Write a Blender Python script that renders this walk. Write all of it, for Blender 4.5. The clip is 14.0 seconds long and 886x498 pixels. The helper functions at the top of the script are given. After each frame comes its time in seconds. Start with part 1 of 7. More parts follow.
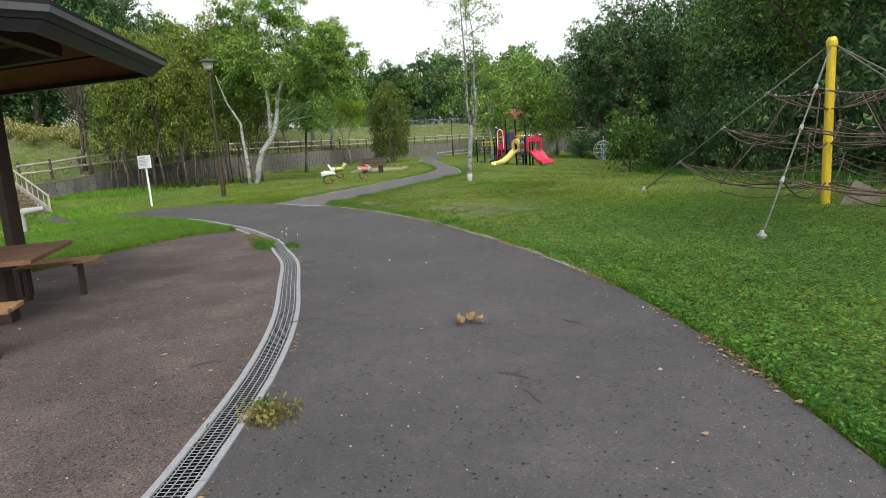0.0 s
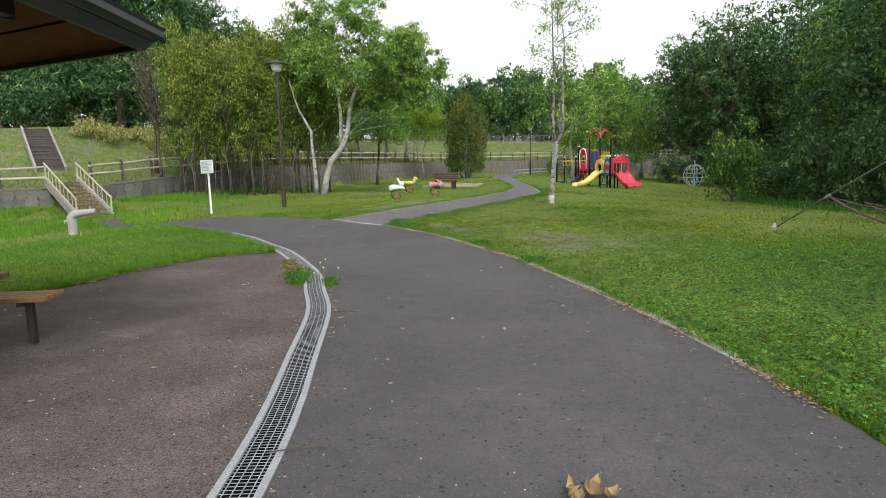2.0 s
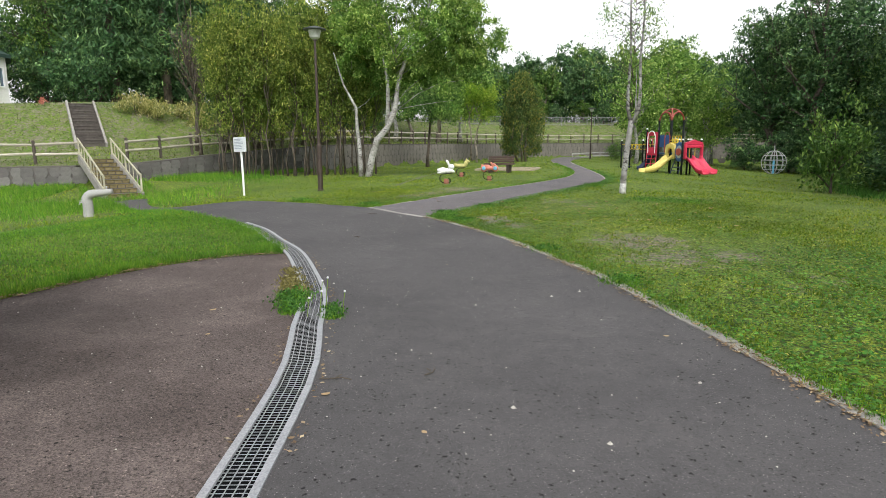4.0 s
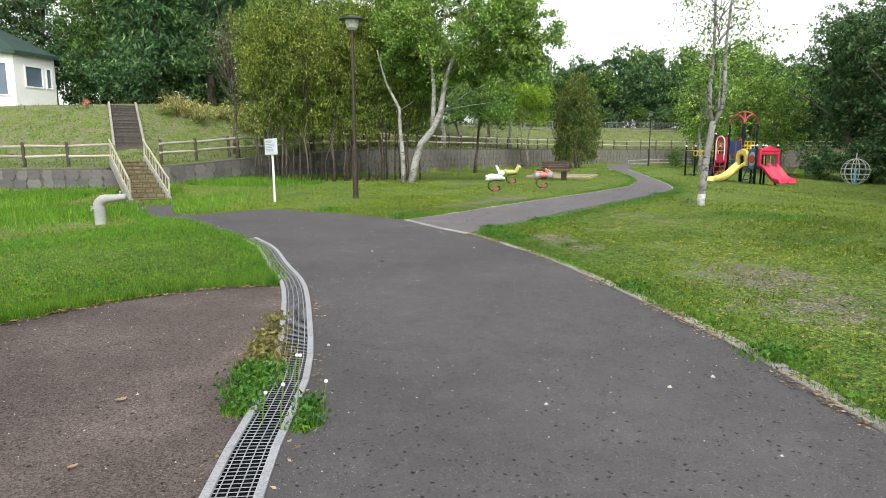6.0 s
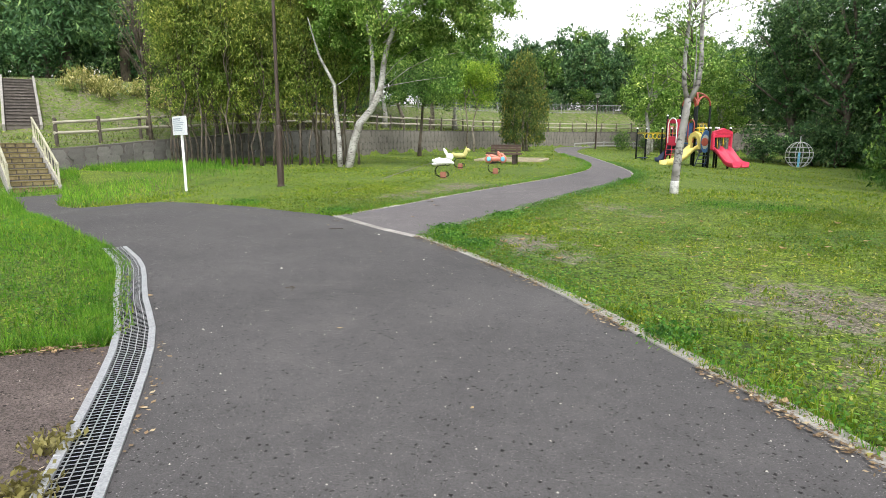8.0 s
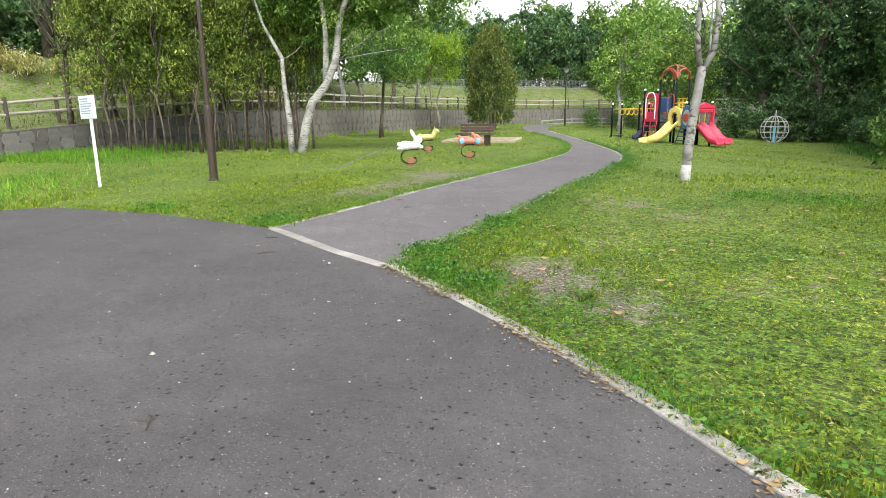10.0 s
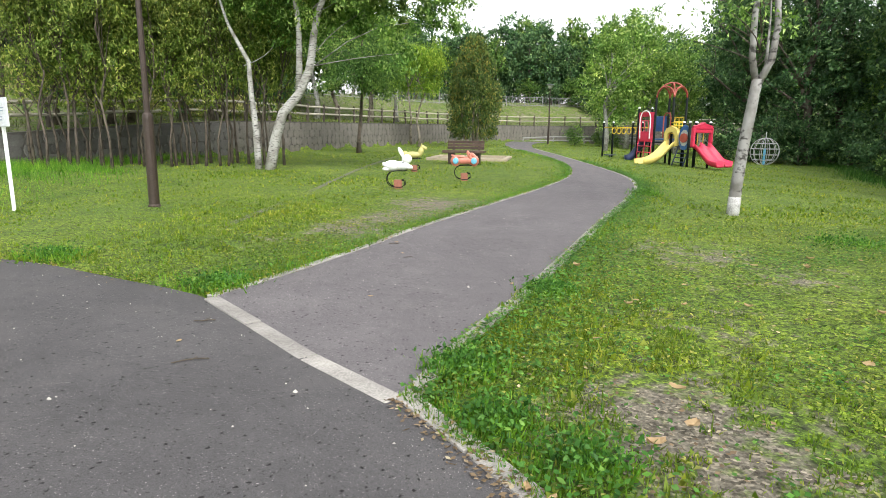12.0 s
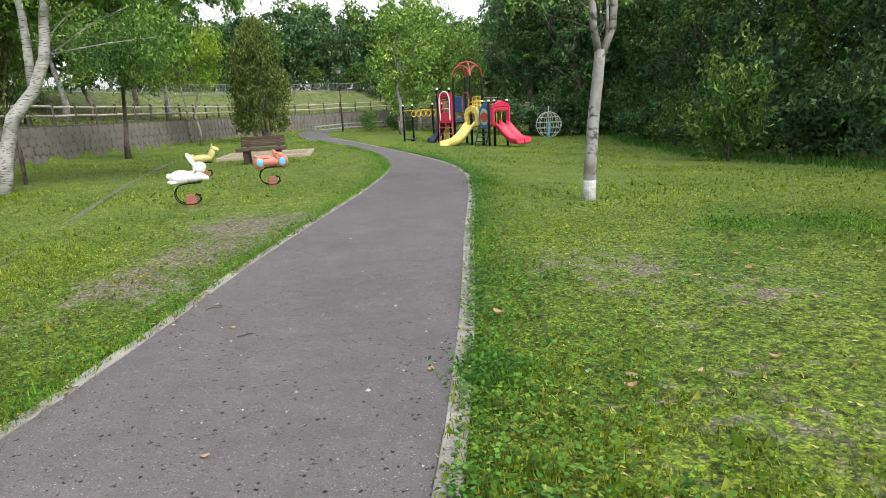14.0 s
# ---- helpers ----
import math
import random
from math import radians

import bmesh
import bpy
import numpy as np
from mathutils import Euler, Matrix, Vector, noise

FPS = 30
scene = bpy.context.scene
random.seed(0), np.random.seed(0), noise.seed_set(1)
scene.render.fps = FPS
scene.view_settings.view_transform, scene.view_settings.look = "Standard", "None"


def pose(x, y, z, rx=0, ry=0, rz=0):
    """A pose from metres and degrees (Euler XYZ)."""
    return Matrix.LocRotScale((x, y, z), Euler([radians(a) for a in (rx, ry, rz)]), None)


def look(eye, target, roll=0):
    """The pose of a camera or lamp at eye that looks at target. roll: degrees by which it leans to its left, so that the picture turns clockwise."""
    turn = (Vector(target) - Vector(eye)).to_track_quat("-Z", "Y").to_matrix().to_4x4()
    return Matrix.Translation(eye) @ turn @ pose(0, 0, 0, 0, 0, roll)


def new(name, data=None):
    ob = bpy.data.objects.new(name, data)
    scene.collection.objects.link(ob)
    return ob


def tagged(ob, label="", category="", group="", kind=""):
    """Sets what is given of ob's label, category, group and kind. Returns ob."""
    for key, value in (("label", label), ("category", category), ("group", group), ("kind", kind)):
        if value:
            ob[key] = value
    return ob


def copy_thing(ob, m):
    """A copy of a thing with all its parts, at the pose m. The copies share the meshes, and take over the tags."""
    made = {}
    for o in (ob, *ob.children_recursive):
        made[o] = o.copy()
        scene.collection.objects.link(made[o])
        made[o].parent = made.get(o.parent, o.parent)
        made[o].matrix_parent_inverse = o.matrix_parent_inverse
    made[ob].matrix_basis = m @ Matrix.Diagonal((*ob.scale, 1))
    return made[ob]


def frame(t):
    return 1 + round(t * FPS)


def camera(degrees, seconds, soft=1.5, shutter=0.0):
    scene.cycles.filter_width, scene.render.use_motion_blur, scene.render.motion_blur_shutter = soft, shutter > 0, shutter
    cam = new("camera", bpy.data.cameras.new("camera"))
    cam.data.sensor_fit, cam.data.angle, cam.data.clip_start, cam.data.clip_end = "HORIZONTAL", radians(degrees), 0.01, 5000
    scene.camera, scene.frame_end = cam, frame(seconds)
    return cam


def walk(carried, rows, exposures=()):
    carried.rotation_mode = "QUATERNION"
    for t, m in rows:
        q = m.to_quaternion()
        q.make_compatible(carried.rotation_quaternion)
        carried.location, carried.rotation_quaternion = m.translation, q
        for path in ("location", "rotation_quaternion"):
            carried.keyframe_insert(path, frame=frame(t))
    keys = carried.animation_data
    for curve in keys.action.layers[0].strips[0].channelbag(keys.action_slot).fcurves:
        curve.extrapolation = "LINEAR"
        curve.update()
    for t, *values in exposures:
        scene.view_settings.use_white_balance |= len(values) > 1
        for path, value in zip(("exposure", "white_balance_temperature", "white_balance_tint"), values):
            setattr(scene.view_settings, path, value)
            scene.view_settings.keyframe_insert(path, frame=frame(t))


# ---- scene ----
cam = camera(71.0, 14.0, soft=0.7)
PATH = [
    (0, (2.845, 0.049, 1.52), (2.718, 2.016, 1.182), -3.6),
    (0.2, (2.865, 0.345, 1.494), (2.689, 2.314, 1.188), -3.3),
    (0.5, (2.813, 0.614, 1.512), (2.62, 2.576, 1.174), -2.1),
    (1, (2.754, 1.133, 1.562), (2.553, 3.097, 1.24), -2.2),
    (1.5, (2.654, 1.904, 1.496), (2.282, 3.84, 1.159), -1.7),
    (2, (2.534, 2.468, 1.497), (2.186, 4.418, 1.218), -1.2),
    (2.5, (2.416, 2.992, 1.501), (1.984, 4.926, 1.23), -1.5),
    (2.7, (2.43, 3.284, 1.508), (1.954, 5.195, 1.158), -0.7),
    (4.8, (1.768, 5.839, 1.394), (1.2, 7.732, 1.088), -0.8),
    (5, (1.724, 6.059, 1.382), (1.109, 7.938, 1.079), -0.4),
    (5.5, (1.599, 6.575, 1.364), (0.979, 8.449, 1.044), 1.2),
    (6, (1.46, 7.108, 1.373), (0.807, 8.972, 1.059), 0.0),
    (6.5, (1.271, 7.703, 1.359), (0.584, 9.553, 1.035), 1.1),
    (7, (1.089, 8.282, 1.353), (0.467, 10.155, 1.031), -0.2),
    (7.5, (0.922, 8.814, 1.34), (0.294, 10.672, 0.945), -0.9),
    (8, (0.743, 9.341, 1.314), (0.265, 11.248, 0.947), 0.2),
    (8.2, (0.686, 9.539, 1.332), (0.231, 11.45, 0.958), -0.2),
    (10.3, (-0.126, 12.157, 1.322), (-0.44, 14.076, 0.858), -0.7),
    (10.5, (-0.198, 12.383, 1.348), (-0.478, 14.301, 0.854), -0.9),
    (11, (-0.433, 12.963, 1.33), (-0.761, 14.864, 0.799), 0.8),
    (11.5, (-0.656, 13.53, 1.334), (-0.959, 15.461, 0.913), 1.4),
    (12, (-0.877, 14.118, 1.326), (-1.154, 16.061, 0.938), 0.6),
    (12.5, (-1.104, 14.568, 1.375), (-1.253, 16.525, 0.992), 1.5),
    (13, (-1.297, 15.138, 1.354), (-1.233, 17.102, 0.982), -0.6),
    (13.5, (-1.451, 15.676, 1.374), (-1.354, 17.631, 0.967), -2.2),
    (14, (-1.497, 16.159, 1.401), (-1.144, 18.077, 0.959), -2.9),
]
LIGHTING = [(0.0, 0.3), (2.5, 0.36), (5.0, 0.52), (7.5, 0.76), (8.2, 0.8), (10.5, 0.98), (11.5, 0.9), (13.0, 0.7), (14.0, 0.6)]
walk(cam, [(t, look(eye, target, roll)) for t, eye, target, roll in PATH], LIGHTING)

# ---- world and light ----
world = bpy.data.worlds.new("overcast_sky")
scene.world = world
world.use_nodes = True
_wn = world.node_tree.nodes
_sky = _wn.new("ShaderNodeTexSky")
_sky.sky_type, _sky.sun_disc = "NISHITA", False
_sky.sun_elevation, _sky.sun_rotation = radians(47), radians(150)
_sky.dust_density, _sky.air_density = 3.0, 1.0
_hsv = _wn.new("ShaderNodeHueSaturation")
_hsv.inputs["Saturation"].default_value = 0.12
_hsv.inputs["Value"].default_value = 1.42
world.node_tree.links.new(_sky.outputs[0], _hsv.inputs["Color"])
world.node_tree.links.new(_hsv.outputs[0], _wn["Background"].inputs["Color"])
_wn["Background"].inputs["Strength"].default_value = 0.15
_sd = bpy.data.lights.new("sun", "SUN")
_sd.energy, _sd.angle, _sd.color = 1.25, radians(35), (1.0, 0.97, 0.92)
sun = new("sun", _sd)
sun.matrix_world = look((0, 0, 30), (-7, 12, 15))

# ---- materials ----


def _mat(name, rough=0.8, metal=0.0):
    m = bpy.data.materials.new(name)
    m.use_nodes = True
    b = m.node_tree.nodes["Principled BSDF"]
    b.inputs["Roughness"].default_value, b.inputs["Metallic"].default_value = rough, metal
    return m, m.node_tree.nodes, m.node_tree.links, b


def _noise(nd, ln, scale, detail=4.0, coords="Object"):
    tc = nd.new("ShaderNodeTexCoord")
    n = nd.new("ShaderNodeTexNoise")
    n.inputs["Scale"].default_value, n.inputs["Detail"].default_value = scale, detail
    ln.new(tc.outputs[coords], n.inputs["Vector"])
    return n.outputs["Fac"]


def _ramp(nd, ln, fac, stops):
    r = nd.new("ShaderNodeValToRGB")
    e = r.color_ramp.elements
    while len(e) < len(stops):
        e.new(0.5)
    for el, (p, c) in zip(e, stops):
        el.position, el.color = p, (*c, 1)
    ln.new(fac, r.inputs["Fac"])
    return r.outputs["Color"]


def _mix(nd, ln, fac, a, b, mode="MIX"):
    m = nd.new("ShaderNodeMix")
    m.data_type, m.blend_type = "RGBA", mode
    for sock, v in ((m.inputs[0], fac), (m.inputs[6], a), (m.inputs[7], b)):
        if isinstance(v, (int, float)):
            sock.default_value = v
        elif isinstance(v, tuple):
            sock.default_value = (*v, 1)
        else:
            ln.new(v, sock)
    return m.outputs[2]


def _bump(nd, ln, b, height, strength, dist=0.01):
    bp = nd.new("ShaderNodeBump")
    bp.inputs["Strength"].default_value, bp.inputs["Distance"].default_value = strength, dist
    ln.new(height, bp.inputs["Height"])
    ln.new(bp.outputs[0], b.inputs["Normal"])


def worn(name, c1, c2, scale=6.0, rough=0.7, metal=0.0, fine=90.0, bump=0.3, vary=0.0):
    """A surface with two scales of change, and per-object variation where vary is set."""
    m, nd, ln, b = _mat(name, rough, metal)
    big = _noise(nd, ln, scale)
    small = _noise(nd, ln, fine, 3)
    col = _ramp(nd, ln, big, [(0.3, c1), (0.7, c2)])
    col = _mix(nd, ln, 0.35, col, _ramp(nd, ln, small, [(0.35, tuple(v * 0.6 for v in c1)), (0.65, tuple(min(1, v * 1.3) for v in c2))]))
    if vary:
        oi = nd.new("ShaderNodeObjectInfo")
        col = _mix(nd, ln, 1.0, col, _ramp(nd, ln, oi.outputs["Random"], [(0, (1 - vary,) * 3), (1, (1, 1, 1))]), "MULTIPLY")
    ln.new(col, b.inputs["Base Color"])
    _bump(nd, ln, b, small, bump, 0.004)
    return m


def leafy(name, dark, light, third=None, glow=0.45, rough=0.55, clump=0.0):
    """Leaves: colour by island, some light through them."""
    m, nd, ln, b = _mat(name, rough)
    g = nd.new("ShaderNodeNewGeometry")
    stops = [(0.0, dark), (0.75, light)] + ([(1.0, third)] if third else [])
    col = _ramp(nd, ln, g.outputs["Random Per Island"], stops)
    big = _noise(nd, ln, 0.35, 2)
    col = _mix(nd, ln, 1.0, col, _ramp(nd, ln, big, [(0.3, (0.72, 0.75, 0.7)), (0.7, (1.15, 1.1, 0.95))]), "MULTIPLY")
    # random tone by tuft; in tree crowns it also stands in for self-shadow contrast
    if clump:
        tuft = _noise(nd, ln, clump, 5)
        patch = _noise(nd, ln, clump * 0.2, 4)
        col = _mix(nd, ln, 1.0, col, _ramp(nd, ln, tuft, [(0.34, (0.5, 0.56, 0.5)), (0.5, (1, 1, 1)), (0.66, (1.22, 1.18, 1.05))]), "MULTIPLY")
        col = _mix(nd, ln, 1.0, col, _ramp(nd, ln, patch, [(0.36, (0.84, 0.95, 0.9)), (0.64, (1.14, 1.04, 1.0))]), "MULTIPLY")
    ln.new(col, b.inputs["Base Color"])
    b.inputs["Specular IOR Level"].default_value = 0.3
    tr = nd.new("ShaderNodeBsdfTranslucent")
    ln.new(col, tr.inputs["Color"])
    mx = nd.new("ShaderNodeMixShader")
    mx.inputs[0].default_value = glow
    ln.new(b.outputs[0], mx.inputs[1])
    ln.new(tr.outputs[0], mx.inputs[2])
    ln.new(mx.outputs[0], nd["Material Output"].inputs["Surface"])
    return m


def paving(name, c1, c2, speck, fine=260.0, bump=0.5, rough=0.85, low=0.72, dust=0.0):
    """Asphalt or resin-bound gravel: aggregate, pits, stains."""
    m, nd, ln, b = _mat(name, rough)
    big = _noise(nd, ln, 0.55, 5)
    mid = _noise(nd, ln, 7.0, 5)
    col = _ramp(nd, ln, big, [(0.32, c1), (0.68, c2)])
    col = _mix(nd, ln, 0.55, col, _mix(nd, ln, 1.0, col, _ramp(nd, ln, mid, [(0.3, (0.86, 0.86, 0.865)), (0.7, (1.12, 1.11, 1.11))]), "MULTIPLY"))
    tc = nd.new("ShaderNodeTexCoord")
    vo = nd.new("ShaderNodeTexVoronoi")
    vo.inputs["Scale"].default_value = fine
    ln.new(tc.outputs["Object"], vo.inputs["Vector"])
    sep = nd.new("ShaderNodeSeparateColor")
    ln.new(vo.outputs["Color"], sep.inputs[0])
    grain = _ramp(nd, ln, sep.outputs[0], [(0.0, (low, low, low)), (0.8, (1.12, 1.1, 1.1)), (0.982, (1.15, 1.13, 1.12)), (0.993, speck)])
    col = _mix(nd, ln, 1.0, col, grain, "MULTIPLY")
    b.inputs["Specular IOR Level"].default_value = 0.22
    warp = nd.new("ShaderNodeTexNoise")
    warp.inputs["Scale"].default_value, warp.inputs["Detail"].default_value = 60.0, 2.0
    ln.new(tc.outputs["Object"], warp.inputs["Vector"])
    bent = _mix(nd, ln, 0.03, tc.outputs["Object"], warp.outputs["Color"], "ADD")
    for scale, share, dark in ((24.0, 0.3, 0.16), (47.0, 0.34, 0.3)):
        pit = nd.new("ShaderNodeTexVoronoi")
        pit.inputs["Scale"].default_value = scale
        ln.new(bent, pit.inputs["Vector"])
        hole = _ramp(nd, ln, pit.outputs["Distance"], [(0.14, (dark, dark, dark)), (0.27, (1, 1, 1))])
        psep = nd.new("ShaderNodeSeparateColor")
        ln.new(pit.outputs["Color"], psep.inputs[0])
        some = _ramp(nd, ln, psep.outputs[1], [(share, (1, 1, 1)), (share + 0.03, (0, 0, 0))])
        col = _mix(nd, ln, some, col, _mix(nd, ln, 1.0, col, hole, "MULTIPLY"))
    scuff = _noise(nd, ln, 2.3, 8)
    col = _mix(nd, ln, 1.0, col, _ramp(nd, ln, scuff, [(0.35, (0.92, 0.92, 0.925)), (0.6, (1, 1, 1)), (0.72, (1.1, 1.09, 1.08))]), "MULTIPLY")
    if dust:
        drift = _noise(nd, ln, 1.3, 9)
        col = _mix(nd, ln, 1.0, col, _ramp(nd, ln, drift, [(0.4, (1 - dust * 0.45,) * 3), (0.52, (1, 1, 1)), (0.62, (1 + dust, 1 + dust, 1 + dust))]), "MULTIPLY")
    ln.new(col, b.inputs["Base Color"])
    _bump(nd, ln, b, vo.outputs["Distance"], bump, 0.004)
    return m


def lawn_material():
    """Soil and thatch under the blades, bare where it is trodden."""
    m, nd, ln, b = _mat("lawn_ground", 0.95)
    big = _noise(nd, ln, 0.35, 4)
    mid = _noise(nd, ln, 1.6, 6)
    fine = _noise(nd, ln, 42.0, 4)
    torn = _noise(nd, ln, 6.5, 8)
    grass = _ramp(nd, ln, mid, [(0.3, (0.086, 0.158, 0.012)), (0.7, (0.15, 0.218, 0.021))])
    grass = _mix(nd, ln, 1.0, grass, _ramp(nd, ln, fine, [(0.3, (0.45, 0.5, 0.4)), (0.7, (1.4, 1.35, 1.2))]), "MULTIPLY")
    grass = _mix(nd, ln, 1.0, grass, _ramp(nd, ln, big, [(0.35, (0.85, 0.92, 0.8)), (0.65, (1.2, 1.1, 1.1))]), "MULTIPLY")
    tc = nd.new("ShaderNodeTexCoord")
    for sc, stops in ((30.0, [(0.0, (0.3, 0.28, 0.32)), (0.4, (0.72, 0.75, 0.72)), (0.75, (1.15, 1.13, 1.1)), (1.0, (1.4, 1.3, 1.3))]), (80.0, [(0.0, (0.4, 0.42, 0.4)), (1.0, (1.4, 1.4, 1.3))])):
        vo = nd.new("ShaderNodeTexVoronoi")
        vo.inputs["Scale"].default_value = sc
        ln.new(tc.outputs["Object"], vo.inputs["Vector"])
        sp = nd.new("ShaderNodeSeparateColor")
        ln.new(vo.outputs["Color"], sp.inputs[0])
        grass = _mix(nd, ln, 1.0, grass, _ramp(nd, ln, sp.outputs[0], stops), "MULTIPLY")
    soil = _ramp(nd, ln, fine, [(0.3, (0.085, 0.076, 0.055)), (0.7, (0.23, 0.205, 0.16))])
    crumb = nd.new("ShaderNodeTexVoronoi")
    crumb.inputs["Scale"].default_value = 55.0
    ln.new(tc.outputs["Object"], crumb.inputs["Vector"])
    csep = nd.new("ShaderNodeSeparateColor")
    ln.new(crumb.outputs["Color"], csep.inputs[0])
    soil = _mix(nd, ln, 1.0, soil, _ramp(nd, ln, csep.outputs[0], [(0.0, (0.35, 0.33, 0.3)), (0.5, (0.95, 0.95, 0.95)), (0.85, (1.2, 1.2, 1.2)), (1.0, (1.9, 1.85, 1.8))]), "MULTIPLY")
    at = nd.new("ShaderNodeAttribute")
    at.attribute_name = "bare"
    add = nd.new("ShaderNodeMath")
    add.operation = "MULTIPLY_ADD"
    both = nd.new("ShaderNodeMath")
    both.operation = "MULTIPLY_ADD"
    ln.new(torn, both.inputs[0])
    both.inputs[1].default_value = 1.3
    ln.new(at.outputs["Fac"], both.inputs[2])
    ln.new(mid, add.inputs[0])
    add.inputs[1].default_value = 0.8
    ln.new(both.outputs[0], add.inputs[2])
    half = nd.new("ShaderNodeMath")
    half.operation = "MULTIPLY"
    ln.new(add.outputs[0], half.inputs[0])
    half.inputs[1].default_value = 0.5
    worn_fac = _ramp(nd, ln, half.outputs[0], [(0.7, (0, 0, 0)), (0.83, (1, 1, 1))])
    col = _mix(nd, ln, worn_fac, grass, soil)
    ln.new(col, b.inputs["Base Color"])
    _bump(nd, ln, b, fine, 0.9, 0.02)
    return m


def bark_material(name, base, mark, scale=9.0, lines=True, stretch=5.0):
    m, nd, ln, b = _mat(name, 0.85)
    tc = nd.new("ShaderNodeTexCoord")
    mp = nd.new("ShaderNodeMapping")
    mp.inputs["Scale"].default_value = (1, 1, stretch if lines else 0.4)
    ln.new(tc.outputs["Object"], mp.inputs["Vector"])
    n = nd.new("ShaderNodeTexNoise")
    n.inputs["Scale"].default_value, n.inputs["Detail"].default_value = scale, 6
    ln.new(mp.outputs[0], n.inputs["Vector"])
    blot = _noise(nd, ln, 3.0, 4)
    col = _ramp(nd, ln, n.outputs["Fac"], [(0.36, mark), (0.46, base)])
    col = _mix(nd, ln, 1.0, col, _ramp(nd, ln, blot, [(0.33, (0.45, 0.43, 0.4)), (0.55, (1, 1, 1))]), "MULTIPLY")
    ln.new(col, b.inputs["Base Color"])
    _bump(nd, ln, b, n.outputs["Fac"], 0.6, 0.02)
    return m


ASPHALT = paving("asphalt", (0.076, 0.0745, 0.076), (0.098, 0.0955, 0.097), (3.6, 3.5, 3.4))
BRANCH_ASPHALT = paving("footpath_asphalt", (0.124, 0.117, 0.121), (0.15, 0.142, 0.146), (3.0, 2.9, 2.8))
BROWN = paving("red_brown_paving", (0.1, 0.081, 0.074), (0.158, 0.131, 0.121), (1.9, 1.85, 1.8), 120.0, 1.0, 0.85, 0.42, 0.22)
LAWN = lawn_material()
CONCRETE = worn("concrete", (0.21, 0.2, 0.185), (0.4, 0.38, 0.35), 5, 0.9, bump=0.5, vary=0.25)
PALE_CONCRETE = worn("pale_concrete", (0.24, 0.245, 0.235), (0.36, 0.36, 0.345), 4, 0.9, bump=0.3)
STONE = worn("wall_stone", (0.115, 0.11, 0.104), (0.2, 0.192, 0.18), 2.5, 0.9, bump=0.8, fine=30, vary=0.45)
PALE_STONE = worn("pale_wall_stone", (0.13, 0.12, 0.107), (0.215, 0.198, 0.177), 2.5, 0.9, bump=0.8, fine=30, vary=0.4)
JOINT = worn("dark_mortar", (0.065, 0.06, 0.054), (0.115, 0.107, 0.097), 8, 0.95)
GALV = worn("galvanised_steel", (0.3, 0.31, 0.33), (0.42, 0.43, 0.45), 12, 0.55, 0.3, bump=0.1)
GRATE_BAR = worn("grate_bars", (0.24, 0.25, 0.26), (0.36, 0.37, 0.385), 15, 0.8, 0.0, bump=0.1)
# near-black without sheen: the shade inside the drain, put into the colour
CHANNEL_SHADE = worn("drain_shade", (0.004, 0.0045, 0.005), (0.01, 0.011, 0.013), 6, 0.8)
CHANNEL_SHADE.node_tree.nodes["Principled BSDF"].inputs["Specular IOR Level"].default_value = 0.0
DARK_WOOD = worn("dark_stained_timber", (0.03, 0.018, 0.013), (0.06, 0.036, 0.026), 9, 0.6, bump=0.3, vary=0.3)
OLD_BROWN = worn("weathered_dark_brown_boards", (0.06, 0.036, 0.028), (0.12, 0.078, 0.062), 8, 0.75, bump=0.4, vary=0.3)
RED_WOOD = worn("brown_stained_boards", (0.11, 0.05, 0.026), (0.2, 0.1, 0.055), 8, 0.6, bump=0.4, vary=0.3)
SOFFIT = worn("orange_brown_soffit", (0.16, 0.05, 0.02), (0.26, 0.09, 0.035), 5, 0.65, bump=0.3, vary=0.3)
BENCH_WOOD = worn("orange_bench_slat", (0.24, 0.12, 0.05), (0.36, 0.2, 0.09), 9, 0.6, bump=0.4, vary=0.25)
DARK_STEP = worn("damp_brown_grey_step", (0.07, 0.062, 0.055), (0.15, 0.132, 0.115), 6, 0.9, bump=0.5, vary=0.3)
POST_WOOD = worn("dark_weathered_post", (0.055, 0.046, 0.037), (0.12, 0.1, 0.082), 9, 0.9, bump=0.6, vary=0.4)
STEP_EDGE = worn("mossy_riser_block", (0.13, 0.108, 0.05), (0.29, 0.24, 0.12), 9, 0.9, bump=0.6, vary=0.3)
OLD_WOOD = worn("weathered_grey_timber", (0.17, 0.15, 0.12), (0.32, 0.29, 0.24), 8, 0.9, bump=0.6, vary=0.3)
RAIL_WOOD = worn("pale_peeled_log", (0.31, 0.285, 0.225), (0.48, 0.45, 0.37), 8, 0.85, bump=0.4, vary=0.25)
STEP_WOOD = worn("mossy_yellow_step", (0.08, 0.064, 0.022), (0.2, 0.16, 0.06), 7, 0.9, bump=0.6, vary=0.3)
HANDRAIL = worn("yellowed_timber_rail", (0.34, 0.325, 0.23), (0.52, 0.5, 0.38), 6, 0.8, bump=0.4, vary=0.2)
ROOF_METAL = worn("charcoal_roof_metal", (0.035, 0.038, 0.042), (0.06, 0.064, 0.07), 4, 0.5, 0.2, bump=0.1)
GREEN_ROOF = worn("green_roof", (0.014, 0.036, 0.028), (0.028, 0.06, 0.046), 3, 0.7, bump=0.3)
WHITE_WALL = worn("white_render", (0.66, 0.67, 0.63), (0.8, 0.8, 0.77), 1.2, 0.9, bump=0.3)
WHITE_PAINT = worn("white_paint", (0.78, 0.79, 0.8), (0.88, 0.88, 0.88), 5, 0.5, bump=0.1)
SIGN_FACE = worn("sign_board", (0.58, 0.61, 0.66), (0.72, 0.74, 0.79), 6, 0.5, bump=0.05)
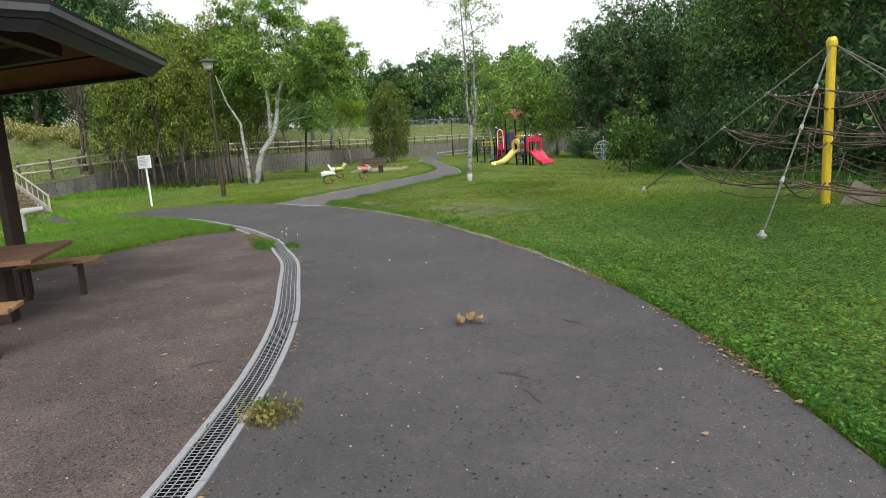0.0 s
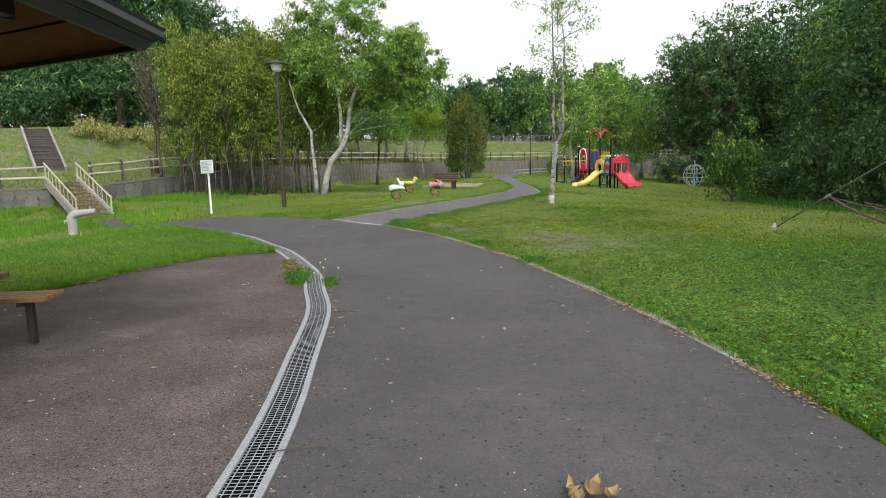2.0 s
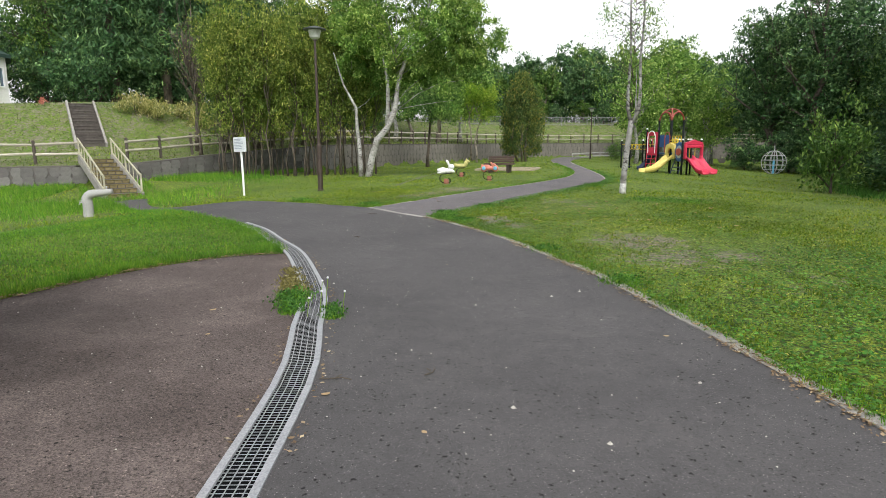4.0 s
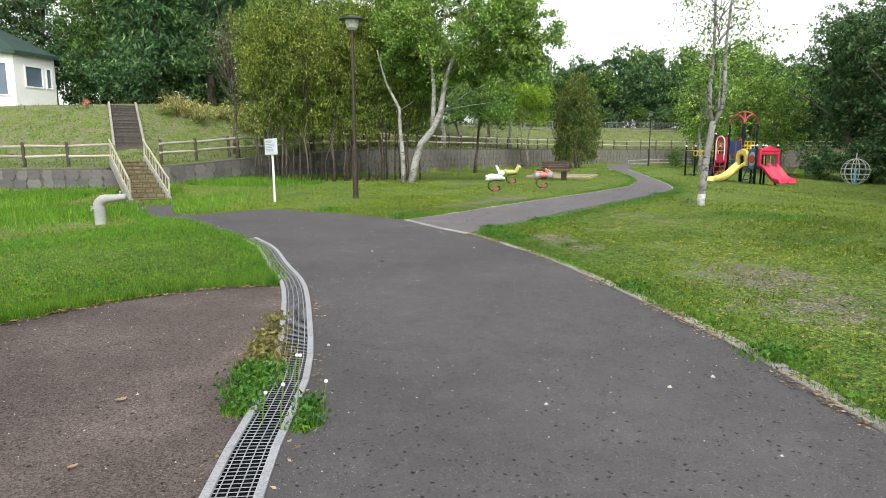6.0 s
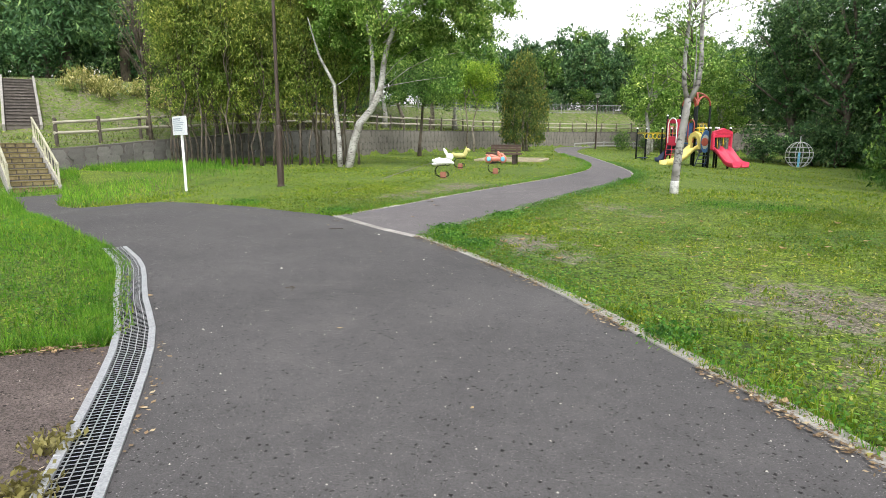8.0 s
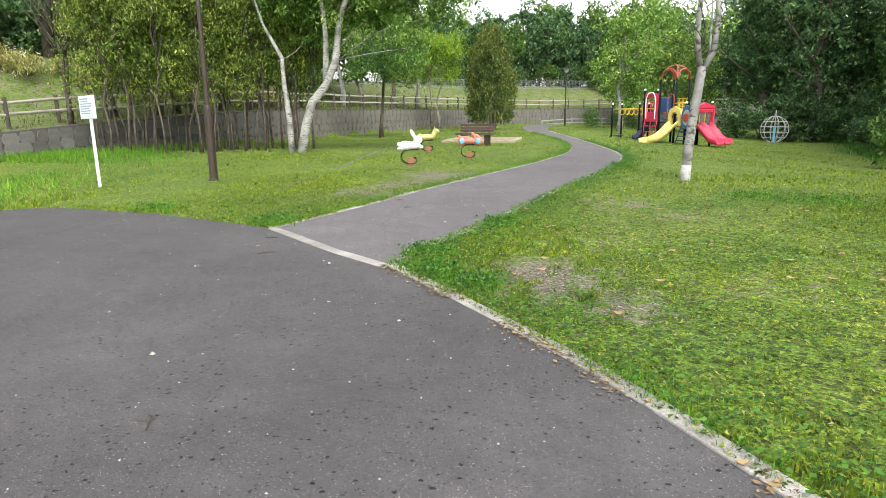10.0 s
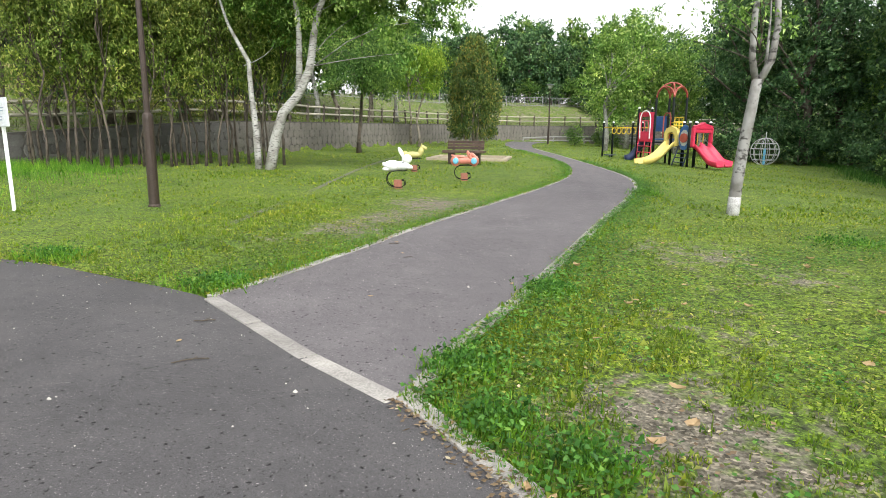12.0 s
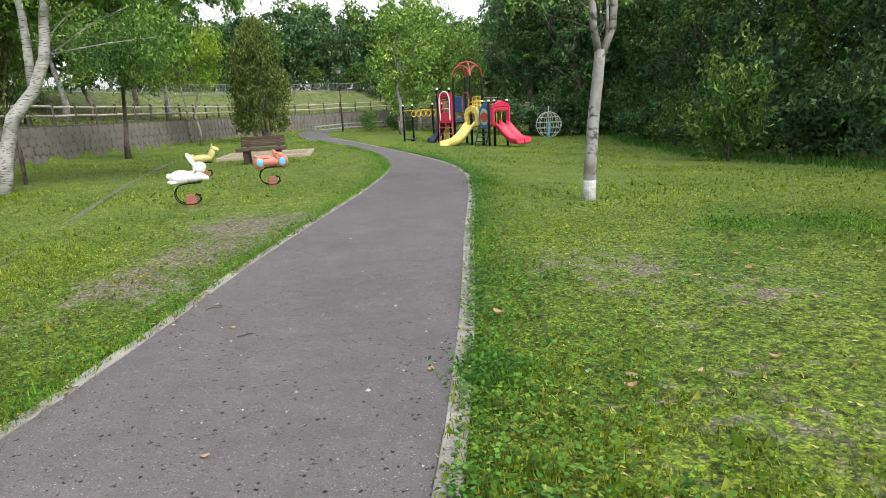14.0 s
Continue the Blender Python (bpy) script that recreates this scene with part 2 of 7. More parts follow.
SIGN_INK = worn("faded_sign_ink", (0.22, 0.26, 0.34), (0.33, 0.37, 0.45), 20, 0.6, bump=0.05)
BROWN_METAL = worn("brown_painted_steel", (0.032, 0.022, 0.017), (0.06, 0.042, 0.033), 7, 0.5, 0.2, bump=0.15)
LAMP_GREEN = worn("dark_green_lamp", (0.03, 0.04, 0.036), (0.055, 0.068, 0.06), 7, 0.5, 0.2, bump=0.1)
FROST = worn("lamp_diffuser", (0.42, 0.44, 0.4), (0.55, 0.57, 0.53), 4, 0.4, bump=0.05)
RED = worn("red_plastic", (0.48, 0.02, 0.055), (0.64, 0.045, 0.1), 3, 0.4, bump=0.05)
ORANGE_RED = worn("faded_red_pipe", (0.27, 0.05, 0.035), (0.38, 0.085, 0.06), 5, 0.45, bump=0.1)
YELLOW = worn("yellow_plastic", (0.56, 0.46, 0.12), (0.7, 0.58, 0.19), 3, 0.4, bump=0.05)
YELLOW_PIPE = worn("yellow_painted_pipe", (0.58, 0.4, 0.02), (0.7, 0.52, 0.04), 5, 0.4, bump=0.1)
BLUE = worn("blue_plastic", (0.03, 0.09, 0.24), (0.05, 0.14, 0.34), 3, 0.4, bump=0.05)
NAVY = worn("navy_plastic", (0.012, 0.02, 0.06), (0.025, 0.04, 0.1), 3, 0.4, bump=0.05)
SKY_BLUE = worn("light_blue_paint", (0.1, 0.36, 0.55), (0.16, 0.46, 0.65), 5, 0.45, bump=0.1)
BLACK_PIPE = worn("black_painted_pipe", (0.006, 0.008, 0.008), (0.012, 0.016, 0.015), 6, 0.75, 0.0, bump=0.1)
BLACK_PIPE.node_tree.nodes["Principled BSDF"].inputs["Specular IOR Level"].default_value = 0.15
GLOBE_GREY = worn("pale_grey_pipe", (0.32, 0.34, 0.33), (0.46, 0.48, 0.46), 6, 0.5, 0.1, bump=0.2)
RIDER_WHITE = worn("white_moulded_body", (0.68, 0.69, 0.69), (0.82, 0.82, 0.81), 4, 0.5, bump=0.1)
RIDER_YELLOW = worn("yellow_moulded_body", (0.4, 0.36, 0.12), (0.54, 0.5, 0.2), 4, 0.5, bump=0.1)
RIDER_RED = worn("salmon_red_moulded_body", (0.46, 0.14, 0.1), (0.6, 0.23, 0.17), 4, 0.5, bump=0.1)
BRICK_RED = worn("brick_red_spring_box", (0.24, 0.085, 0.055), (0.33, 0.13, 0.085), 6, 0.6, bump=0.1)
ROPE = worn("weathered_brown_rope", (0.06, 0.042, 0.036), (0.13, 0.09, 0.075), 30, 0.95, bump=0.6)
GREY_ROPE = worn("grey_steel_rope", (0.1, 0.1, 0.085), (0.18, 0.175, 0.15), 30, 0.8, bump=0.4)
GUTTER = worn("mossy_gutter", (0.07, 0.08, 0.045), (0.16, 0.16, 0.12), 6, 0.95, bump=0.5)
SAND = worn("sand", (0.2, 0.17, 0.115), (0.29, 0.25, 0.175), 3, 0.95, fine=120, bump=0.8)
SAND_KERB = worn("sandbox_timber", (0.27, 0.23, 0.165), (0.38, 0.33, 0.24), 6, 0.9, bump=0.5)
GREYSTEEL = worn("grey_fence_steel", (0.2, 0.21, 0.21), (0.3, 0.31, 0.31), 6, 0.5, 0.3, bump=0.1)
TWIG = worn("dead_twig", (0.05, 0.04, 0.03), (0.1, 0.08, 0.06), 20, 0.9)
BIRCH = bark_material("birch_bark", (0.37, 0.365, 0.345), (0.075, 0.07, 0.065))
GREY_BIRCH = bark_material("grey_birch_bark", (0.29, 0.285, 0.275), (0.06, 0.056, 0.052), 7, True, 1.5)
LIMEWASH = worn("limewashed_trunk_foot", (0.19, 0.19, 0.18), (0.56, 0.56, 0.54), 11, 0.9, bump=0.4)
BARK = bark_material("grey_brown_bark", (0.11, 0.09, 0.07), (0.045, 0.037, 0.03), 14, False)
PALE_BARK = bark_material("pale_grey_bark", (0.24, 0.21, 0.17), (0.1, 0.085, 0.07), 14, False)
# clump on tree leaves: tone noise that makes up for weak self-shadow between tufts
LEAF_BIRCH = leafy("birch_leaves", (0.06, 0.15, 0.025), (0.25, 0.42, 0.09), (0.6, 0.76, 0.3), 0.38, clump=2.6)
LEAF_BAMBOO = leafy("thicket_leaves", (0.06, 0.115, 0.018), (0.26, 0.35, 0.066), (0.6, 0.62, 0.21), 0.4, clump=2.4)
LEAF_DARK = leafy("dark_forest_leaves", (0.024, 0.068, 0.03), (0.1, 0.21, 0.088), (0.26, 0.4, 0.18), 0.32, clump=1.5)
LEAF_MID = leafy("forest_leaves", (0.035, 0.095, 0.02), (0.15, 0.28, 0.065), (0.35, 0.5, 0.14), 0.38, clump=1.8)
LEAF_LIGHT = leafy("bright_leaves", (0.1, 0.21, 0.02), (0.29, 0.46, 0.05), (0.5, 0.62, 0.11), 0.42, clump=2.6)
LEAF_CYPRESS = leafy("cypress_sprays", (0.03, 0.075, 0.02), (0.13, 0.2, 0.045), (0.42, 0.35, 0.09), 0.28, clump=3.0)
LEAF_BROWNED = leafy("sallow_shrub_leaves", (0.1, 0.14, 0.025), (0.42, 0.4, 0.14), (0.8, 0.73, 0.43), 0.3)
BLADE = leafy("grass_blades", (0.085, 0.165, 0.012), (0.215, 0.315, 0.027), (0.39, 0.41, 0.075), 0.4, clump=9.0)
TALL_BLADE = leafy("tall_grass_blades", (0.075, 0.22, 0.018), (0.18, 0.39, 0.036), (0.31, 0.46, 0.09), 0.44, clump=7.0)
BANK_BLADE = leafy("bank_grass_blades", (0.05, 0.075, 0.016), (0.1, 0.13, 0.03), (0.17, 0.175, 0.06), 0.36)
WITHERED = leafy("withered_weed_leaves", (0.1, 0.09, 0.03), (0.23, 0.21, 0.07), (0.36, 0.33, 0.16), 0.25)
LITTER = leafy("brown_leaf_litter", (0.1, 0.065, 0.04), (0.26, 0.18, 0.11), (0.5, 0.42, 0.3), 0.1)
LAWN_LEAF = leafy("broad_lawn_weed_leaves", (0.05, 0.1, 0.012), (0.185, 0.265, 0.035), (0.39, 0.39, 0.12), 0.34, clump=8.0)
BLOSSOM = leafy("salmon_blossom", (0.5, 0.12, 0.14), (0.75, 0.3, 0.22), (0.8, 0.5, 0.35), 0.3)
CLOVER = leafy("clover_leaves", (0.03, 0.11, 0.017), (0.095, 0.25, 0.04), (0.18, 0.36, 0.08), 0.38, clump=6.0)
DRY_LEAF = leafy("fallen_dry_leaves", (0.3, 0.19, 0.1), (0.55, 0.43, 0.28), (0.72, 0.66, 0.54), 0.20)

# ---- mesh helpers ----


def link_mesh(name, verts, faces, material, parent=None, smooth=False, label=""):
    me = bpy.data.meshes.new(name)
    me.from_pydata([tuple(v) for v in verts], [], [tuple(f) for f in faces])
    me.materials.append(material)
    if smooth:
        me.polygons.foreach_set("use_smooth", [True] * len(me.polygons))
    ob = new(name, me)
    if parent:
        ob.parent = parent
    return tagged(ob, label)


def part(name, bm, material, parent=None, label="", smooth=False):
    me = bpy.data.meshes.new(name)
    bmesh.ops.recalc_face_normals(bm, faces=bm.faces)
    bm.to_mesh(me)
    bm.free()
    me.materials.append(material)
    if smooth:
        me.polygons.foreach_set("use_smooth", [True] * len(me.polygons))
    ob = new(name, me)
    if parent:
        ob.parent = parent
    return tagged(ob, label)


def thing(name, x, y, z, rz, label, category, group=""):
    ob = new(name)
    ob.empty_display_size = 0.2
    ob.matrix_basis = pose(x, y, z, 0, 0, rz)
    return tagged(ob, label, category, group)


def box(bm, centre, size, m=None, bevel=0.0):
    r = bmesh.ops.create_cube(bm, size=1.0)
    t = Matrix.Translation(centre) @ Matrix.Diagonal((*size, 1))
    bmesh.ops.transform(bm, matrix=(m @ t) if m else t, verts=r["verts"])
    if bevel:
        ed = list({e for v in r["verts"] for e in v.link_edges})
        bmesh.ops.bevel(bm, geom=ed, offset=bevel, segments=2, affect="EDGES", profile=0.5)
    return bm


def tube(bm, pts, radii, seg=8, cap=True):
    """A round tube along points, with a radius at each."""
    pts = [Vector(p) for p in pts]
    if isinstance(radii, (int, float)):
        radii = [radii] * len(pts)
    rings, side = [], None
    for i, p in enumerate(pts):
        d = (pts[min(i + 1, len(pts) - 1)] - pts[max(i - 1, 0)]).normalized()
        if side is None:
            side = d.orthogonal().normalized()
        side = (side - d * side.dot(d)).normalized()
        up = d.cross(side)
        rings.append([bm.verts.new(p + float(radii[i]) * (math.cos(a) * side + math.sin(a) * up)) for a in [2 * math.pi * k / seg for k in range(seg)]])
    for a, b in zip(rings, rings[1:]):
        for k in range(seg):
            bm.faces.new((a[k], a[(k + 1) % seg], b[(k + 1) % seg], b[k]))
    if cap and seg > 2:
        bm.faces.new(rings[0][::-1])
        bm.faces.new(rings[-1])
    return bm


def lathe(bm, profile, seg=16, m=None):
    """A turned shape from (radius, height) pairs."""
    rings = []
    for r, z in profile:
        rings.append([bm.verts.new((r * math.cos(2 * math.pi * k / seg), r * math.sin(2 * math.pi * k / seg), z)) for k in range(seg)])
    for a, b in zip(rings, rings[1:]):
        for k in range(seg):
            bm.faces.new((a[k], a[(k + 1) % seg], b[(k + 1) % seg], b[k]))
    bm.faces.new(rings[0][::-1])
    bm.faces.new(rings[-1])
    if m:
        bmesh.ops.transform(bm, matrix=m, verts=[v for r in rings for v in r])
    return bm


def blob(bm, centre, size, m=None, seg=12):
    r = bmesh.ops.create_uvsphere(bm, u_segments=seg, v_segments=seg // 2 + 2, radius=1.0)
    t = Matrix.Translation(centre) @ (m or Matrix.Identity(4)) @ Matrix.Diagonal((*size, 1))
    bmesh.ops.transform(bm, matrix=t, verts=r["verts"])
    return bm


def smooth_line(pts, step=0.5):
    """Points along a Catmull-Rom curve, about step apart."""
    p = [np.array(q, float) for q in pts]
    p = [2 * p[0] - p[1]] + p + [2 * p[-1] - p[-2]]
    out = []
    for a, b, c, d in zip(p, p[1:], p[2:], p[3:]):
        n = max(1, int(np.linalg.norm(c - b) / step))
        for t in np.arange(n) / n:
            out.append(0.5 * (2 * b + (c - a) * t + (2 * a - 5 * b + 4 * c - d) * t * t + (3 * b - a - 3 * c + d) * t ** 3))
    out.append(p[-2])
    return np.array(out)


def even(line, n):
    """The line resampled to n points at equal steps."""
    s = np.r_[0, np.cumsum(np.hypot(*np.diff(line[:, :2], axis=0).T))]
    q = np.linspace(0, s[-1], n)
    return np.stack([np.interp(q, s, line[:, k]) for k in range(line.shape[1])], 1)


def inside(px, py, poly):
    """Whether points lie in a polygon."""
    res = np.zeros(np.shape(px), bool)
    x0, y0 = poly[-1]
    for x1, y1 in poly:
        hit = ((y1 > py) != (y0 > py)) & (px < (x0 - x1) * (py - y1) / (y0 - y1 + 1e-12) + x1)
        res ^= hit
        x0, y0 = x1, y1
    return res


def away(px, py, line):
    """Distance to a polyline and the side (positive: to the line's left)."""
    best, side = np.full(np.shape(px), 1e9), np.zeros(np.shape(px))
    for (x0, y0), (x1, y1) in zip(line, line[1:]):
        dx, dy = x1 - x0, y1 - y0
        t = np.clip(((px - x0) * dx + (py - y0) * dy) / (dx * dx + dy * dy), 0, 1)
        d = np.hypot(px - x0 - t * dx, py - y0 - t * dy)
        s = np.sign(dx * (py - y0) - dy * (px - x0))
        near = d < best - 1e-9
        best, side = np.where(near, d, best), np.where(near, s, side)
    return best, side


def step01(v):
    v = np.clip(v, 0, 1)
    return v * v * (3 - 2 * v)


# ---- plan ----
WALL = smooth_line([(-70, 9), (-42, 18.5), (-30, 22.3), (-23.5, 24.7), (-19.2, 26.1), (-17.4, 27.9), (-17.0, 30.8), (-16, 33.9), (-15, 35.9), (-12.9, 43.5), (-11.3, 52.3), (-7.75, 65.3), (-3.3, 76.5), (4.0, 82), (16, 86), (45, 92), (90, 98)], 1.4)
GRATE = smooth_line([(0.7, -2), (1.1, -0.5), (1.3, 1), (1.37, 2.3), (1.33, 3.2), (1.26, 4), (1.12, 4.9), (0.92, 5.8), (0.62, 6.85), (0.18, 8.35), (-0.28, 9.4), (-0.64, 10.25), (-1.2, 11.2), (-2.06, 12.5), (-2.85, 13.4), (-3.75, 14.45), (-4.6, 15.2)], 0.1)
MAIN_R = smooth_line([(4.3, -7), (4.5, -3), (4.58, 0), (4.53, 3), (4.43, 4.5), (4.17, 6.1), (3.75, 7.5), (3.25, 8.9), (2.65, 10.3), (1.95, 11.9), (1.2, 13.2), (0.25, 14.75), (-0.65, 15.9), (-1.5, 16.92)], 0.3)
CROSS = smooth_line([(-1.5, 16.9), (-2.04, 17.31), (-2.6, 17.82), (-3.3, 18.45)], 0.3)
MAIN_FAR = smooth_line([(-3.3, 18.5), (-4.3, 18.85), (-5.5, 19.3), (-6.8, 19.55), (-9.2, 20.4), (-11.8, 21.5), (-13.7, 23.5)], 0.4)
MAIN_NEAR = smooth_line([(-4.6, 15.2), (-5.8, 15.95), (-7.6, 17.2), (-10.0, 19.1), (-12.6, 21.2), (-14.6, 22.7)], 0.4)
BRANCH_R = smooth_line([(-1.5, 16.92), (-1.35, 17.7), (-1.04, 18.75), (-0.58, 20.5), (0.05, 23.1), (0.95, 26.7), (1.62, 30), (1.85, 34), (1.2, 40), (-0.5, 51), (-1.0, 58), (-0.8, 66), (0.6, 73)], 0.4)
BRANCH_L = smooth_line([(-3.3, 18.5), (-3.0, 19.4), (-2.68, 20.6), (-2.33, 22.1), (-1.66, 24.5), (-0.72, 27.8), (0.1, 31.5), (0.4, 36), (0.0, 41), (-1.9, 53), (-2.9, 60), (-3.2, 68), (-3.0, 73)], 0.4)
BROWN_EDGE = smooth_line([(-2.2, 12.4), (-2.75, 12.05), (-3.2, 11.3), (-3.45, 10.4), (-3.6, 9.4), (-4.2, 8.2), (-6, 7.6), (-9, 7.2)], 0.3)
FOREST = [(13, -14), (12.4, 2), (11.8, 15), (11.6, 26), (12.6, 36), (15.5, 47), (19, 57), (20, 66), (22, 75), (26, 84)]


def wall_top(y):
    return 0.58 + 0.9 * step01((y - 22) / 20)


def gz(x, y):
    """Height of the ground."""
    x, y = np.asarray(x, float), np.asarray(y, float)
    z = -0.45 * step01((-6.5 - x) / 5.5) * step01((29 - y) / 7) - 0.07 * np.clip(x, 0, 16) * step01((y - 12) / 28)
    z = z - 0.06 * np.clip(x - 4.6, 0, 4) * step01((14 - y) / 6)
    d, s = away(x, y, WALL)
    behind = np.where(s > 0, d, 0)
    bank = wall_top(y) - 0.05 + 0.25 * step01(behind / 5) + 2.6 * step01((behind - 5) / 8.5)
    up = step01((behind - 0.05) / 0.3)
    z = z * (1 - up) + bank * up
    fd, fs = away(x, y, FOREST)
    return z + np.where(fs < 0, 0.9 * step01((fd - 1.5) / 10), 0)


def gz1(x, y):
    return float(gz(np.array([x]), np.array([y]))[0])


# ---- ground ----
def spread(lo, hi, step, far):
    mid = list(np.arange(lo, hi + 1e-6, step))
    out, w = [], step
    while (out[-1] if out else 0) < far:
        w *= 1.35
        out.append((out[-1] if out else 0) + w)
    return np.array([lo - v for v in out[::-1]] + mid + [hi + v for v in out])


BARE_SPOTS = [(3.4, 13.6, 1.0, 0.55), (2.3, 14.2, 0.7, 0.4), (0.85, 21.1, 1.1, 0.5), (1.4, 20.2, 1.0, 0.45), (0.4, 18.6, 1.1, 0.4), (-0.15, 16.85, 0.75, 0.8), (0.4, 16.2, 0.7, 0.6), (2.5, 14.6, 1.0, 0.7), (2.8, 13.2, 0.9, 0.6), (-2.45, 24.7, 1.1, 0.75), (-3.2, 21.9, 0.9, 0.65), (-2.8, 23.2, 0.9, 0.7), (-3.9, 20.8, 0.6, 0.35), (4.2, 12.2, 1.2, 0.35), (-12.0, 18.3, 0.9, 0.45), (-3.4, 27.0, 0.8, 0.4), (2.8, 18.0, 1.4, 0.25), (5, 15.5, 1.6, 0.3), (1.8, 16.6, 0.8, 0.35)]


def bareness(x, y):
    b = np.zeros(np.shape(x))
    for bx, by, r, k in BARE_SPOTS:
        b = np.maximum(b, k * np.exp(-((x - bx) ** 2 + (y - by) ** 2) / (r * r)))
    return b


def build_ground():
    xs, ys = spread(-32, 22, 0.4, 900), spread(-6, 92, 0.45, 900)
    gx, gy = np.meshgrid(xs, ys)
    z = gz(gx, gy) + 0.03 * np.array([noise.noise((a * 0.25, b * 0.25, 0)) for a, b in zip(gx.ravel(), gy.ravel())]).reshape(gx.shape)
    pave = inside(gx, gy, PAVED)
    for line in (MAIN_R, BRANCH_R, BRANCH_L, MAIN_FAR, MAIN_NEAR, BROWN_EDGE):
        d, _ = away(gx, gy, line)
        z = np.where(d < 0.5, np.minimum(z, gz(gx, gy)), z)
    z = np.where(pave, gz(gx, gy) - 0.06, z)
    n, m = gx.shape
    idx = np.arange(n * m).reshape(n, m)
    faces = np.stack([idx[:-1, :-1], idx[:-1, 1:], idx[1:, 1:], idx[1:, :-1]], -1).reshape(-1, 4)
    me = bpy.data.meshes.new("ground")
    me.vertices.add(n * m)
    me.vertices.foreach_set("co", np.stack([gx, gy, z], -1).ravel())
    me.loops.add(len(faces) * 4)
    me.loops.foreach_set("vertex_index", faces.ravel())
    me.polygons.add(len(faces))
    me.polygons.foreach_set("loop_start", np.arange(len(faces)) * 4)
    me.update(calc_edges=True)
    at = me.attributes.new("bare", "FLOAT", "POINT")
    _, side_ = away(gx, gy, WALL)
    at.data.foreach_set("value", np.where(side_ > 0, np.maximum(bareness(gx, gy), 0.42), bareness(gx, gy)).ravel())
    me.polygons.foreach_set("use_smooth", [True] * len(faces))
    me.materials.append(LAWN)
    tagged(new("ground", me), "green park lawn with bare trodden patches", "lawn", kind="structure")


def strip(name, left, right, n, across, material, lift, label, category):
    """A paved strip between two edges."""
    a, b = even(left, n), even(right, n)
    k = np.linspace(0, 1, across + 1)[None, :, None]
    p = (a[:, None] + (b - a)[:, None] * k).reshape(-1, 2)
    v = np.c_[p, gz(p[:, 0], p[:, 1]) + lift].tolist()
    w = across + 1
    f = [(i * w + k, i * w + k + 1, (i + 1) * w + k + 1, (i + 1) * w + k) for i in range(n - 1) for k in range(across)]
    ob = link_mesh(name, v, f, material, None, True)
    return tagged(ob, label, category, kind="structure")


MAIN_LEFT = np.vstack([[(0.0, -7.0)], GRATE[::4], MAIN_NEAR[1:]])
MAIN_RIGHT = np.vstack([MAIN_R, CROSS[1:], MAIN_FAR[1:]])
PAVED = np.vstack([[(-12, -7), (4.3, -7)], MAIN_R, BRANCH_R[1:], BRANCH_L[::-1], MAIN_FAR[1:], MAIN_NEAR[::-1], GRATE[(GRATE[:, 1] > 12.5) & (GRATE[:, 1] < 15.2)][::-4], BROWN_EDGE])
build_ground()
strip("road", MAIN_LEFT, MAIN_RIGHT, 110, 8, ASPHALT, 0.004, "dark grey worn asphalt path with pits and specks", "path")
strip("footpath", BRANCH_L, BRANCH_R, 120, 4, BRANCH_ASPHALT, 0.002, "grey asphalt footpath winding through the lawn", "footpath")
GRATE_SIDE = GRATE[GRATE[:, 1] < 12.45]
strip("pavement", np.vstack([[(-14, -7), (-14, 0), (-12, 5), (-9, 7.2)], BROWN_EDGE[::-1][1:]]), np.vstack([[(0.0, -7.0)], GRATE_SIDE[::4], [(-2.06, 12.5)]]), 80, 10, BROWN, 0.0, "reddish brown gritty paving around the shelter", "paving")


def build_grate():
    """A curved drain of grating panels in a galvanised frame, over a flat sheet painted near-black as the channel's
    shade.
    """
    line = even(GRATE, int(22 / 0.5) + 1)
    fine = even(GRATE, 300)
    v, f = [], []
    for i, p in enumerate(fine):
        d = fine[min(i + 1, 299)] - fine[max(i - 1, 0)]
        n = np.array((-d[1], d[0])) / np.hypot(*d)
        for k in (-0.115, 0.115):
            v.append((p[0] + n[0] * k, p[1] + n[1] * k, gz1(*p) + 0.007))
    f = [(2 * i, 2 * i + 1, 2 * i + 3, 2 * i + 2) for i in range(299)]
    tagged(link_mesh("drain_shade", v, f, CHANNEL_SHADE), "near-black sheet painted as the shade below the drain grating", "drain", kind="structure")
    for a, b in zip(line, line[1:]):
        d = b - a
        length, mid = float(np.hypot(*d)), (a + b) / 2
        if mid[1] < -1.5:
            continue
        g = thing("drain_grate", mid[0], mid[1], gz1(*mid), math.degrees(math.atan2(d[1], d[0])), "galvanised steel drain grating panel beside the asphalt", "drain grate", "drain grating panels")
        for s in (-1, 1):
            bm = bmesh.new()
            box(bm, (0, s * 0.106, 0.012), (length - 0.004, 0.042, 0.016), None, 0.003)
            part("edge_strip", bm, GALV, g)
        for k in (-0.063, -0.021, 0.021, 0.063):
            bm = bmesh.new()
            box(bm, (0, k, 0.0155), (length - 0.006, 0.004, 0.005))
            part("long_bar", bm, GALV, g)
        bm = bmesh.new()
        n = 13
        for k in range(n):
            box(bm, ((k + 0.5) / n * length - length / 2, 0, 0.0135), (0.004, 0.172, 0.0018))
        tagged(part("crossbar_grid", bm, GRATE_BAR, g), kind="stuff")


build_grate()


